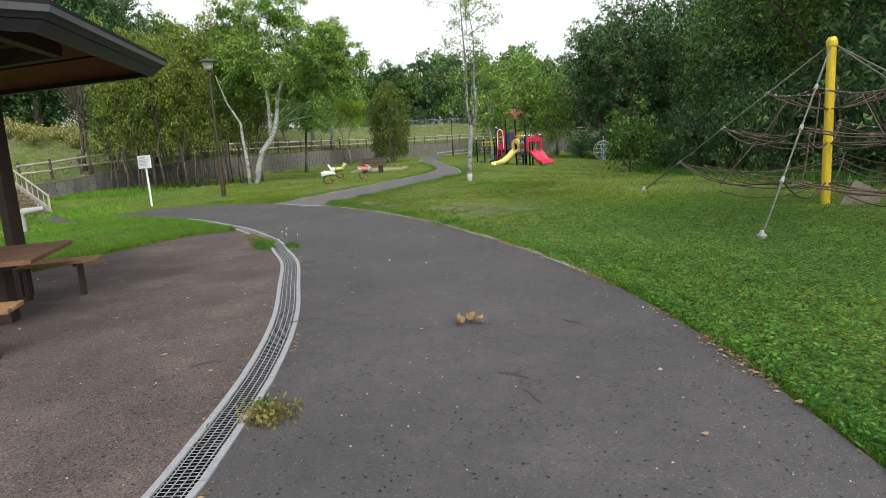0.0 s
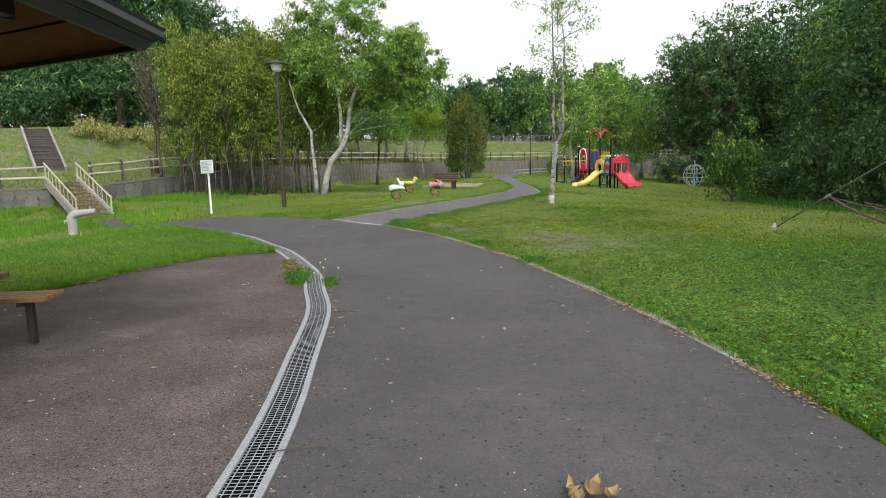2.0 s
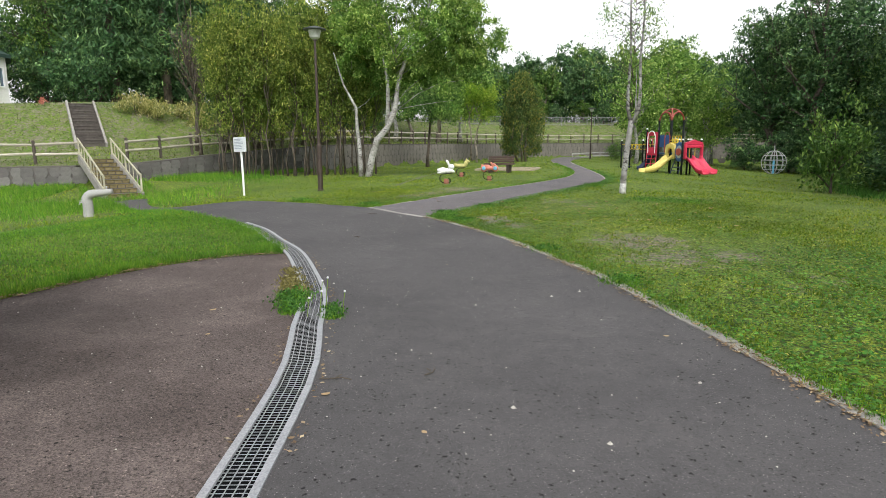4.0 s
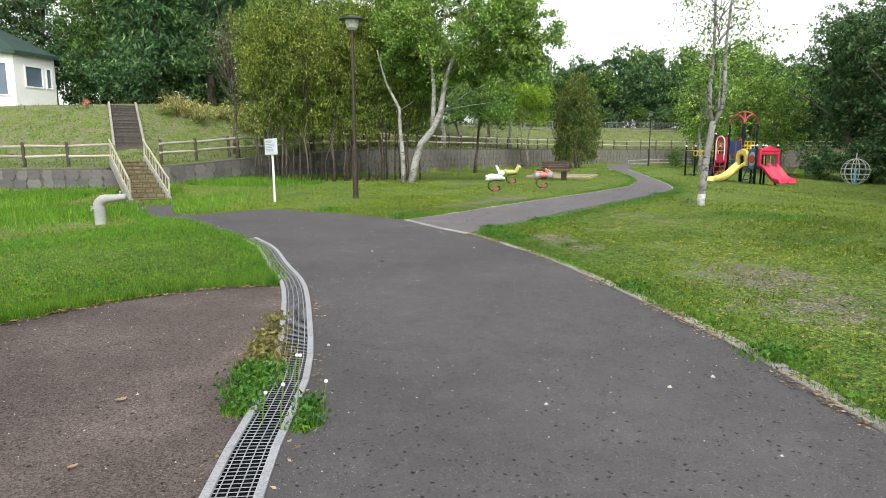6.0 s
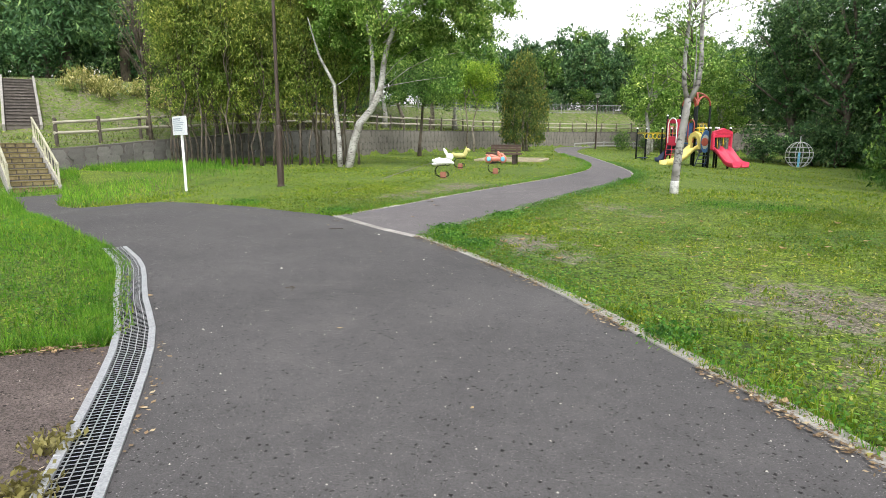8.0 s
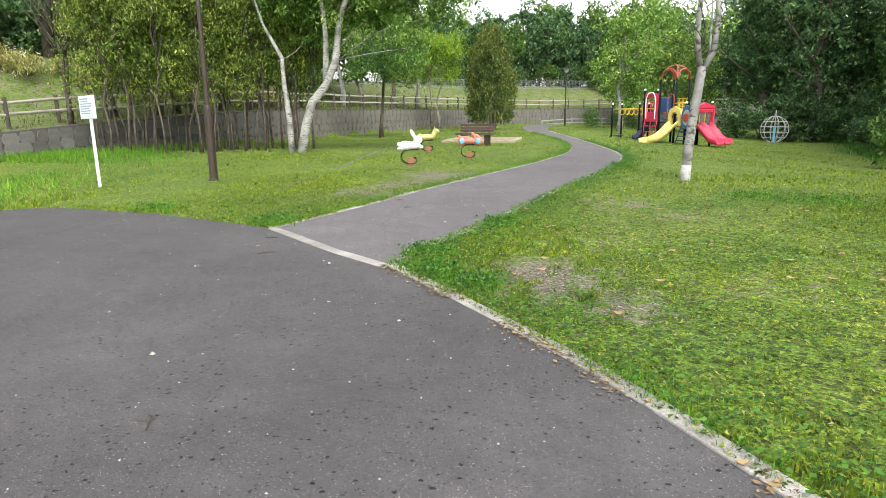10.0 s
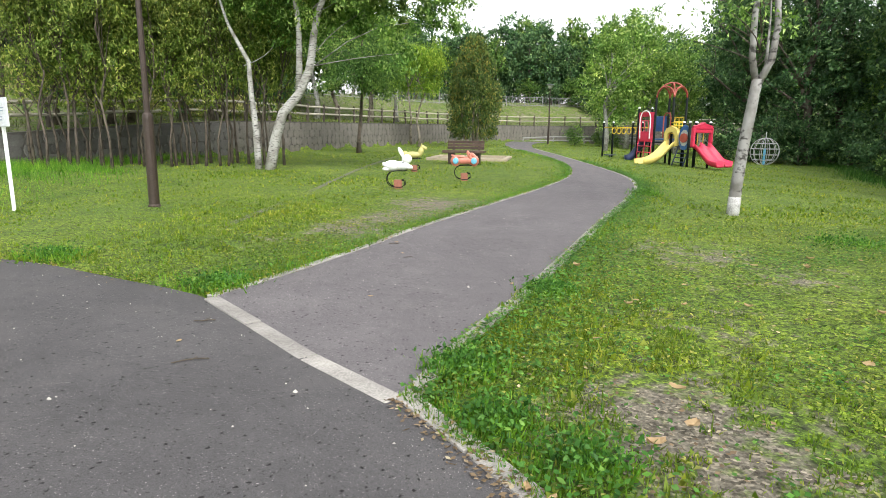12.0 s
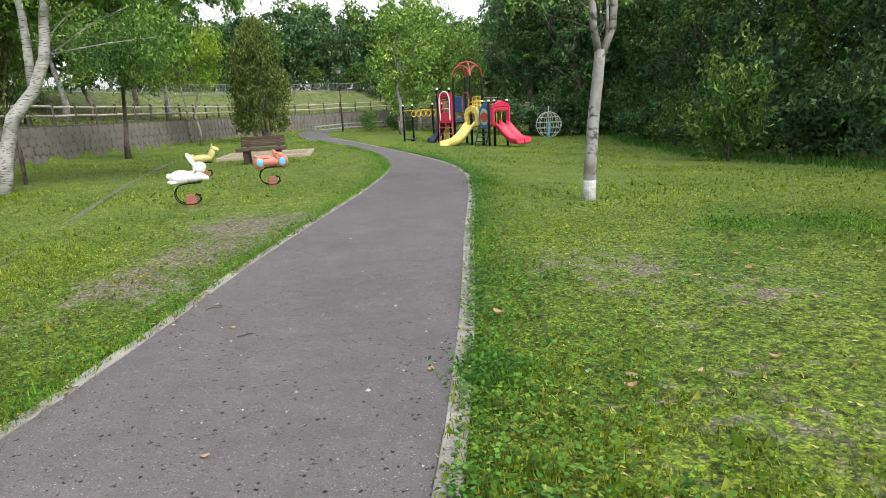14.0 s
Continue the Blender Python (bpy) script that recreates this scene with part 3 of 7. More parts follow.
def build_kerb(name, line, width, length, lift, label, start=0.0):
    root = tagged(new(name), label, "kerb", kind="structure")
    ln_ = even(line, max(2, int(np.sum(np.hypot(*np.diff(line, axis=0).T)) / length) + 1))
    bm = bmesh.new()
    box(bm, (0, 0, 0), (1, width, 0.1), None, 0.008)
    me = bpy.data.meshes.new("kerb_stone")
    bm.to_mesh(me)
    bm.free()
    me.materials.append(CONCRETE)
    rnd = random.Random(4)
    for a, b in zip(ln_, ln_[1:]):
        d, mid = b - a, (a + b) / 2
        ob = new("kerb_stone", me)
        ob.parent = root
        n = np.array((d[1], -d[0])) / np.hypot(*d) * start
        ob.matrix_basis = pose(mid[0] + n[0], mid[1] + n[1], gz1(*mid) - 0.05 + lift + rnd.uniform(-0.004, 0.004), rnd.uniform(-1, 1), rnd.uniform(-0.3, 0.3), math.degrees(math.atan2(d[1], d[0]))) @ Matrix.Diagonal((float(np.hypot(*d)) - 0.016, 1, 1, 1))


build_kerb("kerb_main", MAIN_R[MAIN_R[:, 1] > 6.5], 0.11, 0.6, 0.014, "weathered concrete edging stones along the asphalt", 0.05)
build_kerb("kerb_cross", CROSS, 0.12, 0.6, 0.012, "pale concrete kerb stones set flush across the footpath")
build_kerb("kerb_branch_right", BRANCH_R[:90], 0.11, 0.6, 0.012, "concrete edging stones half buried in grass", 0.05)
build_kerb("kerb_branch_left", BRANCH_L[:90], 0.09, 0.6, 0.008, "concrete edging stones half buried in grass", -0.05)


STAIR_FOOT, STAIR_TOP, STAIR_W = np.array((-14.9, 23.75)), np.array((-18.75, 26.65)), 1.1
USTAIR_FOOT, USTAIR_TOP = np.array((-23.7, 31.6)), np.array((-28.1, 35.6))


def build_wall():
    """A retaining wall of rough stones: dark core, stones proud of it, in courses."""
    line = even(WALL, 420)
    s = np.r_[0, np.cumsum(np.hypot(*np.diff(line, axis=0).T))]
    keep = [i for i, p in enumerate(line) if p[0] > -45 and p[0] < 30]
    root = tagged(new("wall_retaining"), "grey stone retaining wall of rough blocks below a grass bank", "wall", kind="structure")
    d_st = STAIR_TOP

    def open_at(p):
        return np.hypot(*(p - d_st)) < 0.62
    v, f = [], []
    for a, b in zip(keep, keep[1:]):
        pa, pb = line[a], line[b]
        if open_at((pa + pb) / 2):
            continue
        d = (pb - pa) / np.hypot(*(pb - pa))
        n = np.array((-d[1], d[0]))
        o = len(v)
        for p in (pa, pb):
            top = float(wall_top(p[1]))
            for q, z in ((p, -1.0), (p, top), (p + n * 0.42, top), (p + n * 0.42, -1.0)):
                v.append((q[0], q[1], z))
        f += [(o, o + 4, o + 5, o + 1), (o + 1, o + 5, o + 6, o + 2), (o + 2, o + 6, o + 7, o + 3), (o, o + 1, o + 2, o + 3), (o + 4, o + 7, o + 6, o + 5)]
    link_mesh("wall_core", v, f, JOINT, root)
    rnd = random.Random(11)
    meshes = {}
    for mat_, key in ((STONE, "a"), (PALE_STONE, "b")):
        for k in range(5):
            bm = bmesh.new()
            n = 8
            base = [(0.5, 0.12), (0.36, 0.49), (-0.34, 0.49), (-0.5, 0.1), (-0.5, -0.14), (-0.33, -0.49), (0.37, -0.49), (0.5, -0.1)]
            ring = [(a * rnd.uniform(0.94, 1.0), b * rnd.uniform(0.95, 1.0)) for a, b in base]
            back = [bm.verts.new((x, 0.03, z)) for x, z in ring]
            mid = [bm.verts.new((x, -0.025, z)) for x, z in ring]
            front = [bm.verts.new((x * 0.93, -0.036, z * 0.92)) for x, z in ring]
            for r0, r1 in ((back, mid), (mid, front)):
                for j in range(n):
                    bm.faces.new((r0[j], r0[(j + 1) % n], r1[(j + 1) % n], r1[j]))
            bm.faces.new(front)
            bmesh.ops.recalc_face_normals(bm, faces=bm.faces)
            me = bpy.data.meshes.new("stone")
            bm.to_mesh(me)
            bm.free()
            me.materials.append(mat_)
            meshes.setdefault(key, []).append(me)
    count = 0
    total = s[-1]
    row = 0
    far = {"a": ([], []), "b": ([], [])}
    while row < 5:
        q = rnd.uniform(0, 0.4)
        while q < total:
            ww = rnd.uniform(0.42, 0.6)
            x, y = np.interp(q, s, line[:, 0]), np.interp(q, s, line[:, 1])
            x2, y2 = np.interp(q + 0.1, s, line[:, 0]), np.interp(q + 0.1, s, line[:, 1])
            top = float(wall_top(y))
            z = top - 0.2 - 0.385 * row - (0.05 if row == 0 else 0)
            q += ww
            p = np.array((x, y))
            if x < -40 or x > 26 or open_at(p) or z < float(gz(x + 0.3, y - 0.6)) - 0.25:
                continue
            pale = y > 40
            near = -32 < x < -14 and y < 37 and count < 300
            me = rnd.choice(meshes["b" if pale else "a"])
            m = pose(x, y, z + rnd.uniform(-0.008, 0.008), 0, rnd.uniform(-2, 2), math.degrees(math.atan2(y2 - y, x2 - x))) @ Matrix.Diagonal((ww * 1.01, 1.0, 0.4, 1))
            if near:
                ob = new("stone", me)
                ob.parent, ob.matrix_basis = root, m
                count += 1
            else:
                fv, ff = far["b" if pale else "a"]
                o = len(fv)
                fv += [tuple(m @ w.co) for w in me.vertices]
                ff += [tuple(o + i for i in pl.vertices) for pl in me.polygons]
        row += 1
    for key, mat_ in (("a", STONE), ("b", PALE_STONE)):
        if far[key][0]:
            tagged(link_mesh("far_stones", far[key][0], far[key][1], mat_, root), kind="stuff")


build_wall()


def flight(name, foot, top, z0, z1, width, steps, material, label, rails, cheek):
    """A straight outdoor flight: treads, side cheeks, and rails where it has them."""
    d = top - foot
    run, rz = float(np.hypot(*d)), math.degrees(math.atan2(d[1], d[0]))
    st = thing(name, foot[0], foot[1], z0, rz, label, "stairs")
    h, t = (z1 - z0) / steps, run / steps
    for k in range(steps):
        bm = bmesh.new()
        box(bm, ((k + 0.5) * t + 0.06, 0, h * (k + 1) - h / 2 - 0.05), (t + 0.12, width, h + 0.1), None, 0.015)
        part("step", bm, DARK_STEP if rails else material, st)
        if rails:
            w = width / 4
            for j in range(4):
                bm = bmesh.new()
                box(bm, (k * t - 0.012, (j - 1.5) * w, h * (k + 0.46)), (0.05, w - 0.035, h * 0.7), None, 0.014)
                part("riser_block", bm, STEP_EDGE, st)
        bm = bmesh.new()
        box(bm, (k * t + 0.01, 0, h * (k + 1) - 0.014), (0.13, width + 0.01, 0.035), None, 0.012)
        part("nosing", bm, STEP_WOOD if rails else material, st)
    a = math.atan2(z1 - z0, run)
    for s in (-1, 1):
        bm = bmesh.new()
        L = math.hypot(run, z1 - z0) + 0.2
        box(bm, (run / 2, s * (width / 2 + 0.06), (z1 - z0) / 2 + 0.02), (L, 0.11, 0.34), Matrix.Translation((run / 2, 0, (z1 - z0) / 2)) @ Matrix.Rotation(-a, 4, "Y") @ Matrix.Translation((-run / 2, 0, -(z1 - z0) / 2)), 0.012)
        part("cheek", bm, cheek, st)
        if rails:
            off = s * (width / 2 + 0.06)
            for lift, r in ((0.86, 0.036), (0.3, 0.026)):
                bm = bmesh.new()
                tube(bm, [(-0.05, off, lift * 0.9 + 0.0), (run + 0.1, off, z1 - z0 + lift)], r, 8)
                part("handrail" if lift > 0.7 else "low_rail", bm, HANDRAIL, st)
            for k in range(9):
                x = run * k / 8 + (0.02 if k == 0 else -0.04)
                bm = bmesh.new()
                zz = (z1 - z0) * x / run
                if k % 4 == 0:
                    box(bm, (x, off, zz + 0.4), (0.06, 0.06, 0.9), None, 0.008)
                else:
                    box(bm, (x, off, zz + 0.56), (0.028, 0.028, 0.56), None, 0.004)
                part("post" if k % 4 == 0 else "baluster", bm, HANDRAIL, st)
    return st


flight("garden_stairs", STAIR_FOOT, STAIR_TOP, gz1(*STAIR_FOOT) - 0.02, 0.93, STAIR_W, 9, STEP_WOOD, "mossy yellow block stairs with pale handrails through the wall", True, CONCRETE)
flight("upper_stairs", USTAIR_FOOT, USTAIR_TOP, gz1(*USTAIR_FOOT) + 0.02, gz1(*USTAIR_TOP) + 0.12, 1.25, 16, DARK_STEP, "brown-grey timber-edged stairs climbing the grass bank", False, CONCRETE)


# ---- plants ----
def fast_mesh(name, verts, quads, material, smooth=False):
    """A mesh from arrays; quads may be (n, 3) or (n, 4)."""
    me = bpy.data.meshes.new(name)
    k = quads.shape[1]
    me.vertices.add(len(verts))
    me.vertices.foreach_set("co", np.ascontiguousarray(verts, np.float32).ravel())
    me.loops.add(quads.size)
    me.loops.foreach_set("vertex_index", np.ascontiguousarray(quads, np.int32).ravel())
    me.polygons.add(len(quads))
    me.polygons.foreach_set("loop_start", np.arange(len(quads), dtype=np.int32) * k)
    me.update(calc_edges=True)
    me.materials.append(material)
    return me


def leaf_arrays(rng, centres, spread_, counts, size, slim=0.45, droop=0.3, flat=0.75, tri=False):
    """Rhombic or three-cornered leaves scattered round cluster centres."""
    idx = np.repeat(np.arange(len(centres)), counts)
    n = len(idx)
    off = rng.normal(size=(n, 3)) * np.array((1, 1, flat)) * np.asarray(spread_)[idx][:, None] * 0.55
    p = np.asarray(centres)[idx] + off
    a = rng.normal(size=(n, 3)) + np.array((0, 0, -droop * 2))
    a /= np.linalg.norm(a, axis=1)[:, None]
    b = np.cross(a, rng.normal(size=(n, 3)) * np.array((0.6, 0.6, 1)))
    b /= np.linalg.norm(b, axis=1)[:, None] + 1e-9
    s = size * rng.uniform(0.6, 1.35, n)[:, None]
    if tri:
        v = np.stack([p - a * s * 0.5, p + b * s * slim * 0.55, p + a * s * 0.5 - b * s * slim * 0.45], 1).reshape(-1, 3)
        return v, np.arange(3 * n).reshape(-1, 3)
    v = np.stack([p - a * s * 0.5, p + b * s * slim * 0.5, p + a * s * 0.5, p - b * s * slim * 0.5], 1).reshape(-1, 3)
    return v, np.arange(4 * n).reshape(-1, 4)


def crown_centres(rng, centre, rx, ry, rz, lobes, per, tuft):
    """Cluster centres in overlapping lobes of an uneven crown."""
    out = []
    for k in range(lobes):
        d = rng.normal(size=3)
        d /= np.linalg.norm(d)
        c = np.array(centre) + d * np.array((rx, ry, rz)) * rng.uniform(0.35, 0.78)
        r = rng.uniform(0.3, 0.52)
        for _ in range(per):
            e = rng.normal(size=3)
            e /= np.linalg.norm(e)
            out.append(c + e * np.array((rx, ry, rz)) * r * rng.uniform(0.5, 1.05))
    return np.array(out)


def limb(bm, rng, a, b, r0, r1, sag=0.12, seg=6, n=5):
    a, b = np.array(a, float), np.array(b, float)
    L = np.linalg.norm(b - a)
    pts, rad = [], []
    bend = rng.normal(size=3) * L * 0.06
    for k in range(n):
        t = k / (n - 1)
        p = a + (b - a) * t + bend * math.sin(math.pi * t) + np.array((0, 0, sag * L * math.sin(math.pi * t) * 0.5))
        pts.append(p)
        rad.append(r0 + (r1 - r0) * t)
    tube(bm, pts, rad, seg)
    return [np.array(p) for p in pts]


def make_tree(name, seed, h, r0, centre, radii, lobes, per, leaves, size, bark, leafmat, label, category="tree", group="", limbs=9, slim=0.45, droop=0.3, tuft=0.55, fork=0.35, twigs=True):
    """A tree at the origin: tapered trunk with limbs, and a crown of small leaves in clumps."""
    rng = np.random.default_rng(seed)
    t = thing(name, 0, 0, 0, 0, label, category, group)
    bm = bmesh.new()
    top = np.array((centre[0] * 0.8, centre[1] * 0.8, centre[2] + radii[2] * 0.55))
    pts, rad = [], []
    for k in range(8):
        f = k / 7
        wob = rng.normal(size=2) * 0.02 * h * math.sin(math.pi * f)
        pts.append((top[0] * f * f + wob[0], top[1] * f * f + wob[1], -0.1 + (top[2] + 0.1) * f))
        rad.append(r0 * (1.35 if k == 0 else 1.0) * (1 - 0.82 * f))
    tube(bm, pts, rad, 9)
    cc = crown_centres(rng, centre, *radii, lobes, per, tuft)
    pick = cc[rng.choice(len(cc), min(limbs, len(cc)), replace=False)]
    for c in pick:
        f = np.clip(fork + (1 - fork) * (c[2] / top[2] - 0.35) * 0.8, fork, 0.95)
        k = f * 7
        i = min(int(k), 6)
        s = np.array(pts[i]) + (np.array(pts[i + 1]) - np.array(pts[i])) * (k - i)
        r = r0 * (1 - 0.8 * f) * 0.6
        mid = limb(bm, rng, s, c, r, r * 0.25)
        if twigs:
            near = cc[np.argsort(np.linalg.norm(cc - c, axis=1))[1:4]]
            for q in near:
                limb(bm, rng, mid[3], q, r * 0.35, r * 0.12, n=3, seg=4)
    part("trunk", bm, bark, t, smooth=True)
    counts = rng.poisson(leaves / len(cc), len(cc))
    v, q = leaf_arrays(rng, cc, rng.uniform(0.6, 1.4, len(cc)) * tuft, counts, size, slim, droop, tri=True)
    crown = new("crown", fast_mesh("crown", v, q, leafmat))
    crown.parent = t
    return t


def plant(src, used, x, y, rz=0.0, s=1.0, sz=None, sink=0.0):
    """The first call moves the tree itself, later ones copy it."""
    m = Matrix.Translation((x, y, gz1(x, y) - sink)) @ Matrix.Rotation(radians(rz), 4, "Z") @ Matrix.Diagonal((s, s, sz or s, 1))
    if src.name in used:
        return copy_thing(src, m) if tuple(src.scale) == (1, 1, 1) else copy_thing(src, m @ Matrix.Diagonal((1 / src.scale[0], 1 / src.scale[1], 1 / src.scale[2], 1)))
    used.add(src.name)
    src.matrix_basis = m
    return src


USED = set()


def birch_clump():
    """Three white stems, one of them forked and bent, under one wide crown."""
    rng = np.random.default_rng(21)
    x, y = -8.66, 31.85
    t = thing("birch_tree", x, y, gz1(x, y), 0, "white-barked birch clump with a wide airy green crown", "tree")
    stems = [[(-0.38, 0.1, -0.1), (-0.42, 0.1, 1.2), (-0.52, 0.1, 2.3), (-0.5, 0.0, 3.1), (-1.1, 0.1, 4.1), (-1.6, 0.2, 5.6)],
             [(0.0, 0, -0.1), (0.22, 0, 0.9), (0.48, 0, 1.65), (0.95, 0.1, 2.2), (1.3, 0.1, 2.9), (1.55, 0.2, 4.4), (2.3, 0.4, 6.2), (3.0, 0.3, 7.6)]]
    for k, st in enumerate(stems):
        bm = bmesh.new()
        r = (0.1, 0.15)[k]
        ln_ = smooth_line(st, 0.5)
        tube(bm, ln_, [r * (1.15 - 0.95 * i / (len(ln_) - 1)) for i in range(len(ln_))], 10)
        part("trunk", bm, BIRCH, t, smooth=True)
    bm = bmesh.new()
    ln_ = smooth_line([(0.95, 0.1, 2.25), (1.0, 0.1, 3.2), (0.95, 0.2, 4.4), (0.6, 0.3, 6.0), (0.5, 0.2, 7.8)], 0.5)
    tube(bm, ln_, [0.1 * (1.05 - 0.9 * i / (len(ln_) - 1)) for i in range(len(ln_))], 8)
    part("trunk", bm, BIRCH, t, smooth=True)
    cc = np.vstack([crown_centres(rng, (2.1, 0.4, 6.2), 3.5, 2.6, 2.9, 17, 15, 0.5), crown_centres(rng, (-0.7, 0.6, 6.0), 2.0, 1.5, 2.2, 6, 11, 0.5), crown_centres(rng, (4.6, 0, 4.9), 1.6, 1.4, 1.9, 6, 9, 0.5), crown_centres(rng, (1.2, 1.2, 4.6), 3.4, 0.9, 1.2, 9, 9, 0.5), crown_centres(rng, (0.9, 0.4, 7.9), 3.2, 2.2, 1.9, 9, 12, 0.5)])
    bm = bmesh.new()
    for c in cc[rng.choice(len(cc), 26, replace=False)]:
        a = np.array((1.4, 0.2, max(3.0, c[2] - 1.6))) if c[0] > 0.2 else np.array((-0.7, 0.1, max(3.0, c[2] - 1.2)))
        limb(bm, rng, a, c, 0.018, 0.005)
    part("branch_spray", bm, BIRCH, t, smooth=True)
    v, q = leaf_arrays(rng, cc, rng.uniform(0.5, 1.2, len(cc)) * 0.34, rng.poisson(140, len(cc)), 0.12, 0.62, 0.5, tri=True)
    c = new("crown", fast_mesh("crown", v, q, LEAF_BIRCH))
    c.parent = t


def lawn_tree():
    """The slim tree on the lawn: limewashed foot, fork, sparse crown."""
    rng = np.random.default_rng(5)
    x, y = 2.46, 25.1
    t = thing("young_tree", x, y, gz1(x, y), 0, "slim pale-barked forked tree with a limewashed foot and sparse leaves", "tree")
    main = smooth_line([(0.02, 0, -0.1), (0.04, 0, 0.5), (0.09, 0, 1.2), (0.15, 0, 1.75), (0.19, 0, 2.2)], 0.2)
    bm = bmesh.new()
    tube(bm, main, [0.1 - 0.018 * i / (len(main) - 1) for i in range(len(main))], 12)
    part("trunk", bm, GREY_BIRCH, t, smooth=True)
    bm = bmesh.new()
    foot = main[main[:, 2] < 0.42]
    tube(bm, foot, [0.105 - 0.002 * i for i in range(len(foot))], 12)
    part("limewash", bm, LIMEWASH, t, "white limewash band round the foot", smooth=True)
    arms = [[(0.18, 0, 2.1), (0.08, 0, 2.55), (0.06, 0, 3.1), (0.1, 0.05, 4.2), (0.05, 0.1, 5.6), (0.0, 0.1, 7.4)], [(0.2, 0, 2.1), (0.38, 0, 2.5), (0.42, 0, 3.0), (0.38, 0.1, 4.0), (0.45, 0.1, 5.4), (0.3, 0.1, 6.6)], [(0.3, 0, 2.35), (0.3, 0.02, 3.2), (0.26, 0.05, 3.9)]]
    for k, a in enumerate(arms):
        bm = bmesh.new()
        ln_ = smooth_line(a, 0.4)
        r = (0.058, 0.062, 0.03)[k]
        tube(bm, ln_, [r * (1 - 0.85 * i / (len(ln_) - 1)) for i in range(len(ln_))], 9)
        part("limb", bm, GREY_BIRCH, t, smooth=True)
    cc = np.array([(rng.normal(0.2, 0.42 + 0.08 * (4 - abs(z - 4.6))), rng.normal(0.1, 0.45), z) for z in rng.uniform(2.9, 7.6, 72)])
    bm = bmesh.new()
    for c in cc:
        limb(bm, rng, (0.2, 0.05, c[2] - 0.5), c, 0.014, 0.004, n=4, seg=4)
    part("branch_spray", bm, BARK, t, smooth=True)
    v, q = leaf_arrays(rng, cc, rng.uniform(0.4, 1.1, len(cc)) * 0.42, rng.poisson(62, len(cc)), 0.085, 0.6, 0.5, tri=True)
    c = new("crown", fast_mesh("crown", v, q, LEAF_BIRCH))
    c.parent = t


birch_clump()
lawn_tree()

SMALL = make_tree("small_tree", 31, 7, 0.11, (0.4, 0, 4.5), (2.3, 2.0, 2.2), 9, 12, 15500, 0.13, BARK, LEAF_MID, "slender dark-stemmed tree with drooping green leaves beside the wall", limbs=12, droop=0.6)
plant(SMALL, USED, -9.3, 43.8)
LIGHTT = make_tree("bright_tree", 33, 7, 0.08, (0.2, 0, 4.6), (1.5, 1.5, 2.3), 8, 9, 8500, 0.15, PALE_BARK, LEAF_LIGHT, "slim tree with bright yellow-green leaves by the wall", limbs=9, droop=0.5)
plant(LIGHTT, USED, -8.2, 54.0)
plant(LIGHTT, USED, -9.6, 58.5, 140, 1.1)


def cypress():
    rng = np.random.default_rng(8)
    x, y = -4.95, 56.6
    t = thing("cypress", x, y, gz1(x, y), 0, "columnar dark green cypress with bronzed tips on several stems", "tree")
    for a in (-0.25, 0.05, 0.3):
        bm = bmesh.new()
        limb(bm, rng, (a, 0, -0.1), (a * 2.2, 0.1, 3.4), 0.11, 0.05, n=5, seg=8)
        part("trunk", bm, PALE_BARK, t, smooth=True)
    zs = 0.6 + 6.35 * rng.uniform(0, 1, 520) ** 0.95
    cc = []
    for z in zs:
        f = (z - 0.6) / 6.35
        r = 1.72 * math.sin(math.pi * min(1, 0.16 + 0.84 * f) ** 0.8) ** 0.55 * rng.uniform(0.55, 1.04)
        a = rng.uniform(0, 2 * math.pi)
        cc.append((r * math.cos(a), r * math.sin(a), z))
    v, q = leaf_arrays(rng, np.array(cc), rng.uniform(0.6, 1.3, len(cc)) * 0.27, rng.poisson(70, len(cc)), 0.17, 0.42, -0.9, 1.2, tri=True)
    c = new("crown", fast_mesh("crown", v, q, LEAF_CYPRESS))
    c.parent = t


cypress()

# the thicket of slender stems before the wall
THIN = [make_tree("thicket_tree", 40 + k, 6.5, 0.04, (0.15, 0, 4.4), (1.05, 1.05, 3.1), 15, 11, 6200, 0.108, BARK, LEAF_BAMBOO, "thin-stemmed thicket tree with narrow yellow-green leaves", "tree", "thicket along the wall", limbs=9, slim=0.5, droop=0.6, fork=0.25, tuft=0.24) for k in range(3)]
rnd = random.Random(6)
for k in range(42):
    f = (k + rnd.random()) / 42
    bx, by = -15.5 + 6.1 * f, 30.3 + 4.7 * f
    n = rnd.uniform(-1.2, 1.3)
    px, py = bx - 0.55 * n, by + 0.8 * n
    dd, ss = away(np.array([px]), np.array([py]), WALL)
    if ss[0] > 0 or dd[0] < 0.5:
        px, py = px + 1.2, py - 0.9
    s_ = rnd.uniform(0.85, 1.1)
    plant(THIN[k % 3], USED, px, py, rnd.uniform(0, 360), s_, s_ * rnd.uniform(0.95, 1.35))
# bare-twigged tree behind the fence
BARE_T = make_tree("leafless_tree", 52, 8, 0.1, (0.2, 0, 5.4), (1.9, 1.7, 3.0), 9, 10, 420, 0.12, BARK, LEAF_BAMBOO, "nearly leafless tree with a haze of grey-brown twigs", limbs=46, fork=0.25)
plant(BARE_T, USED, -18.6, 33.2)
plant(BARE_T, USED, -17.4, 31.8, 110, 0.75)

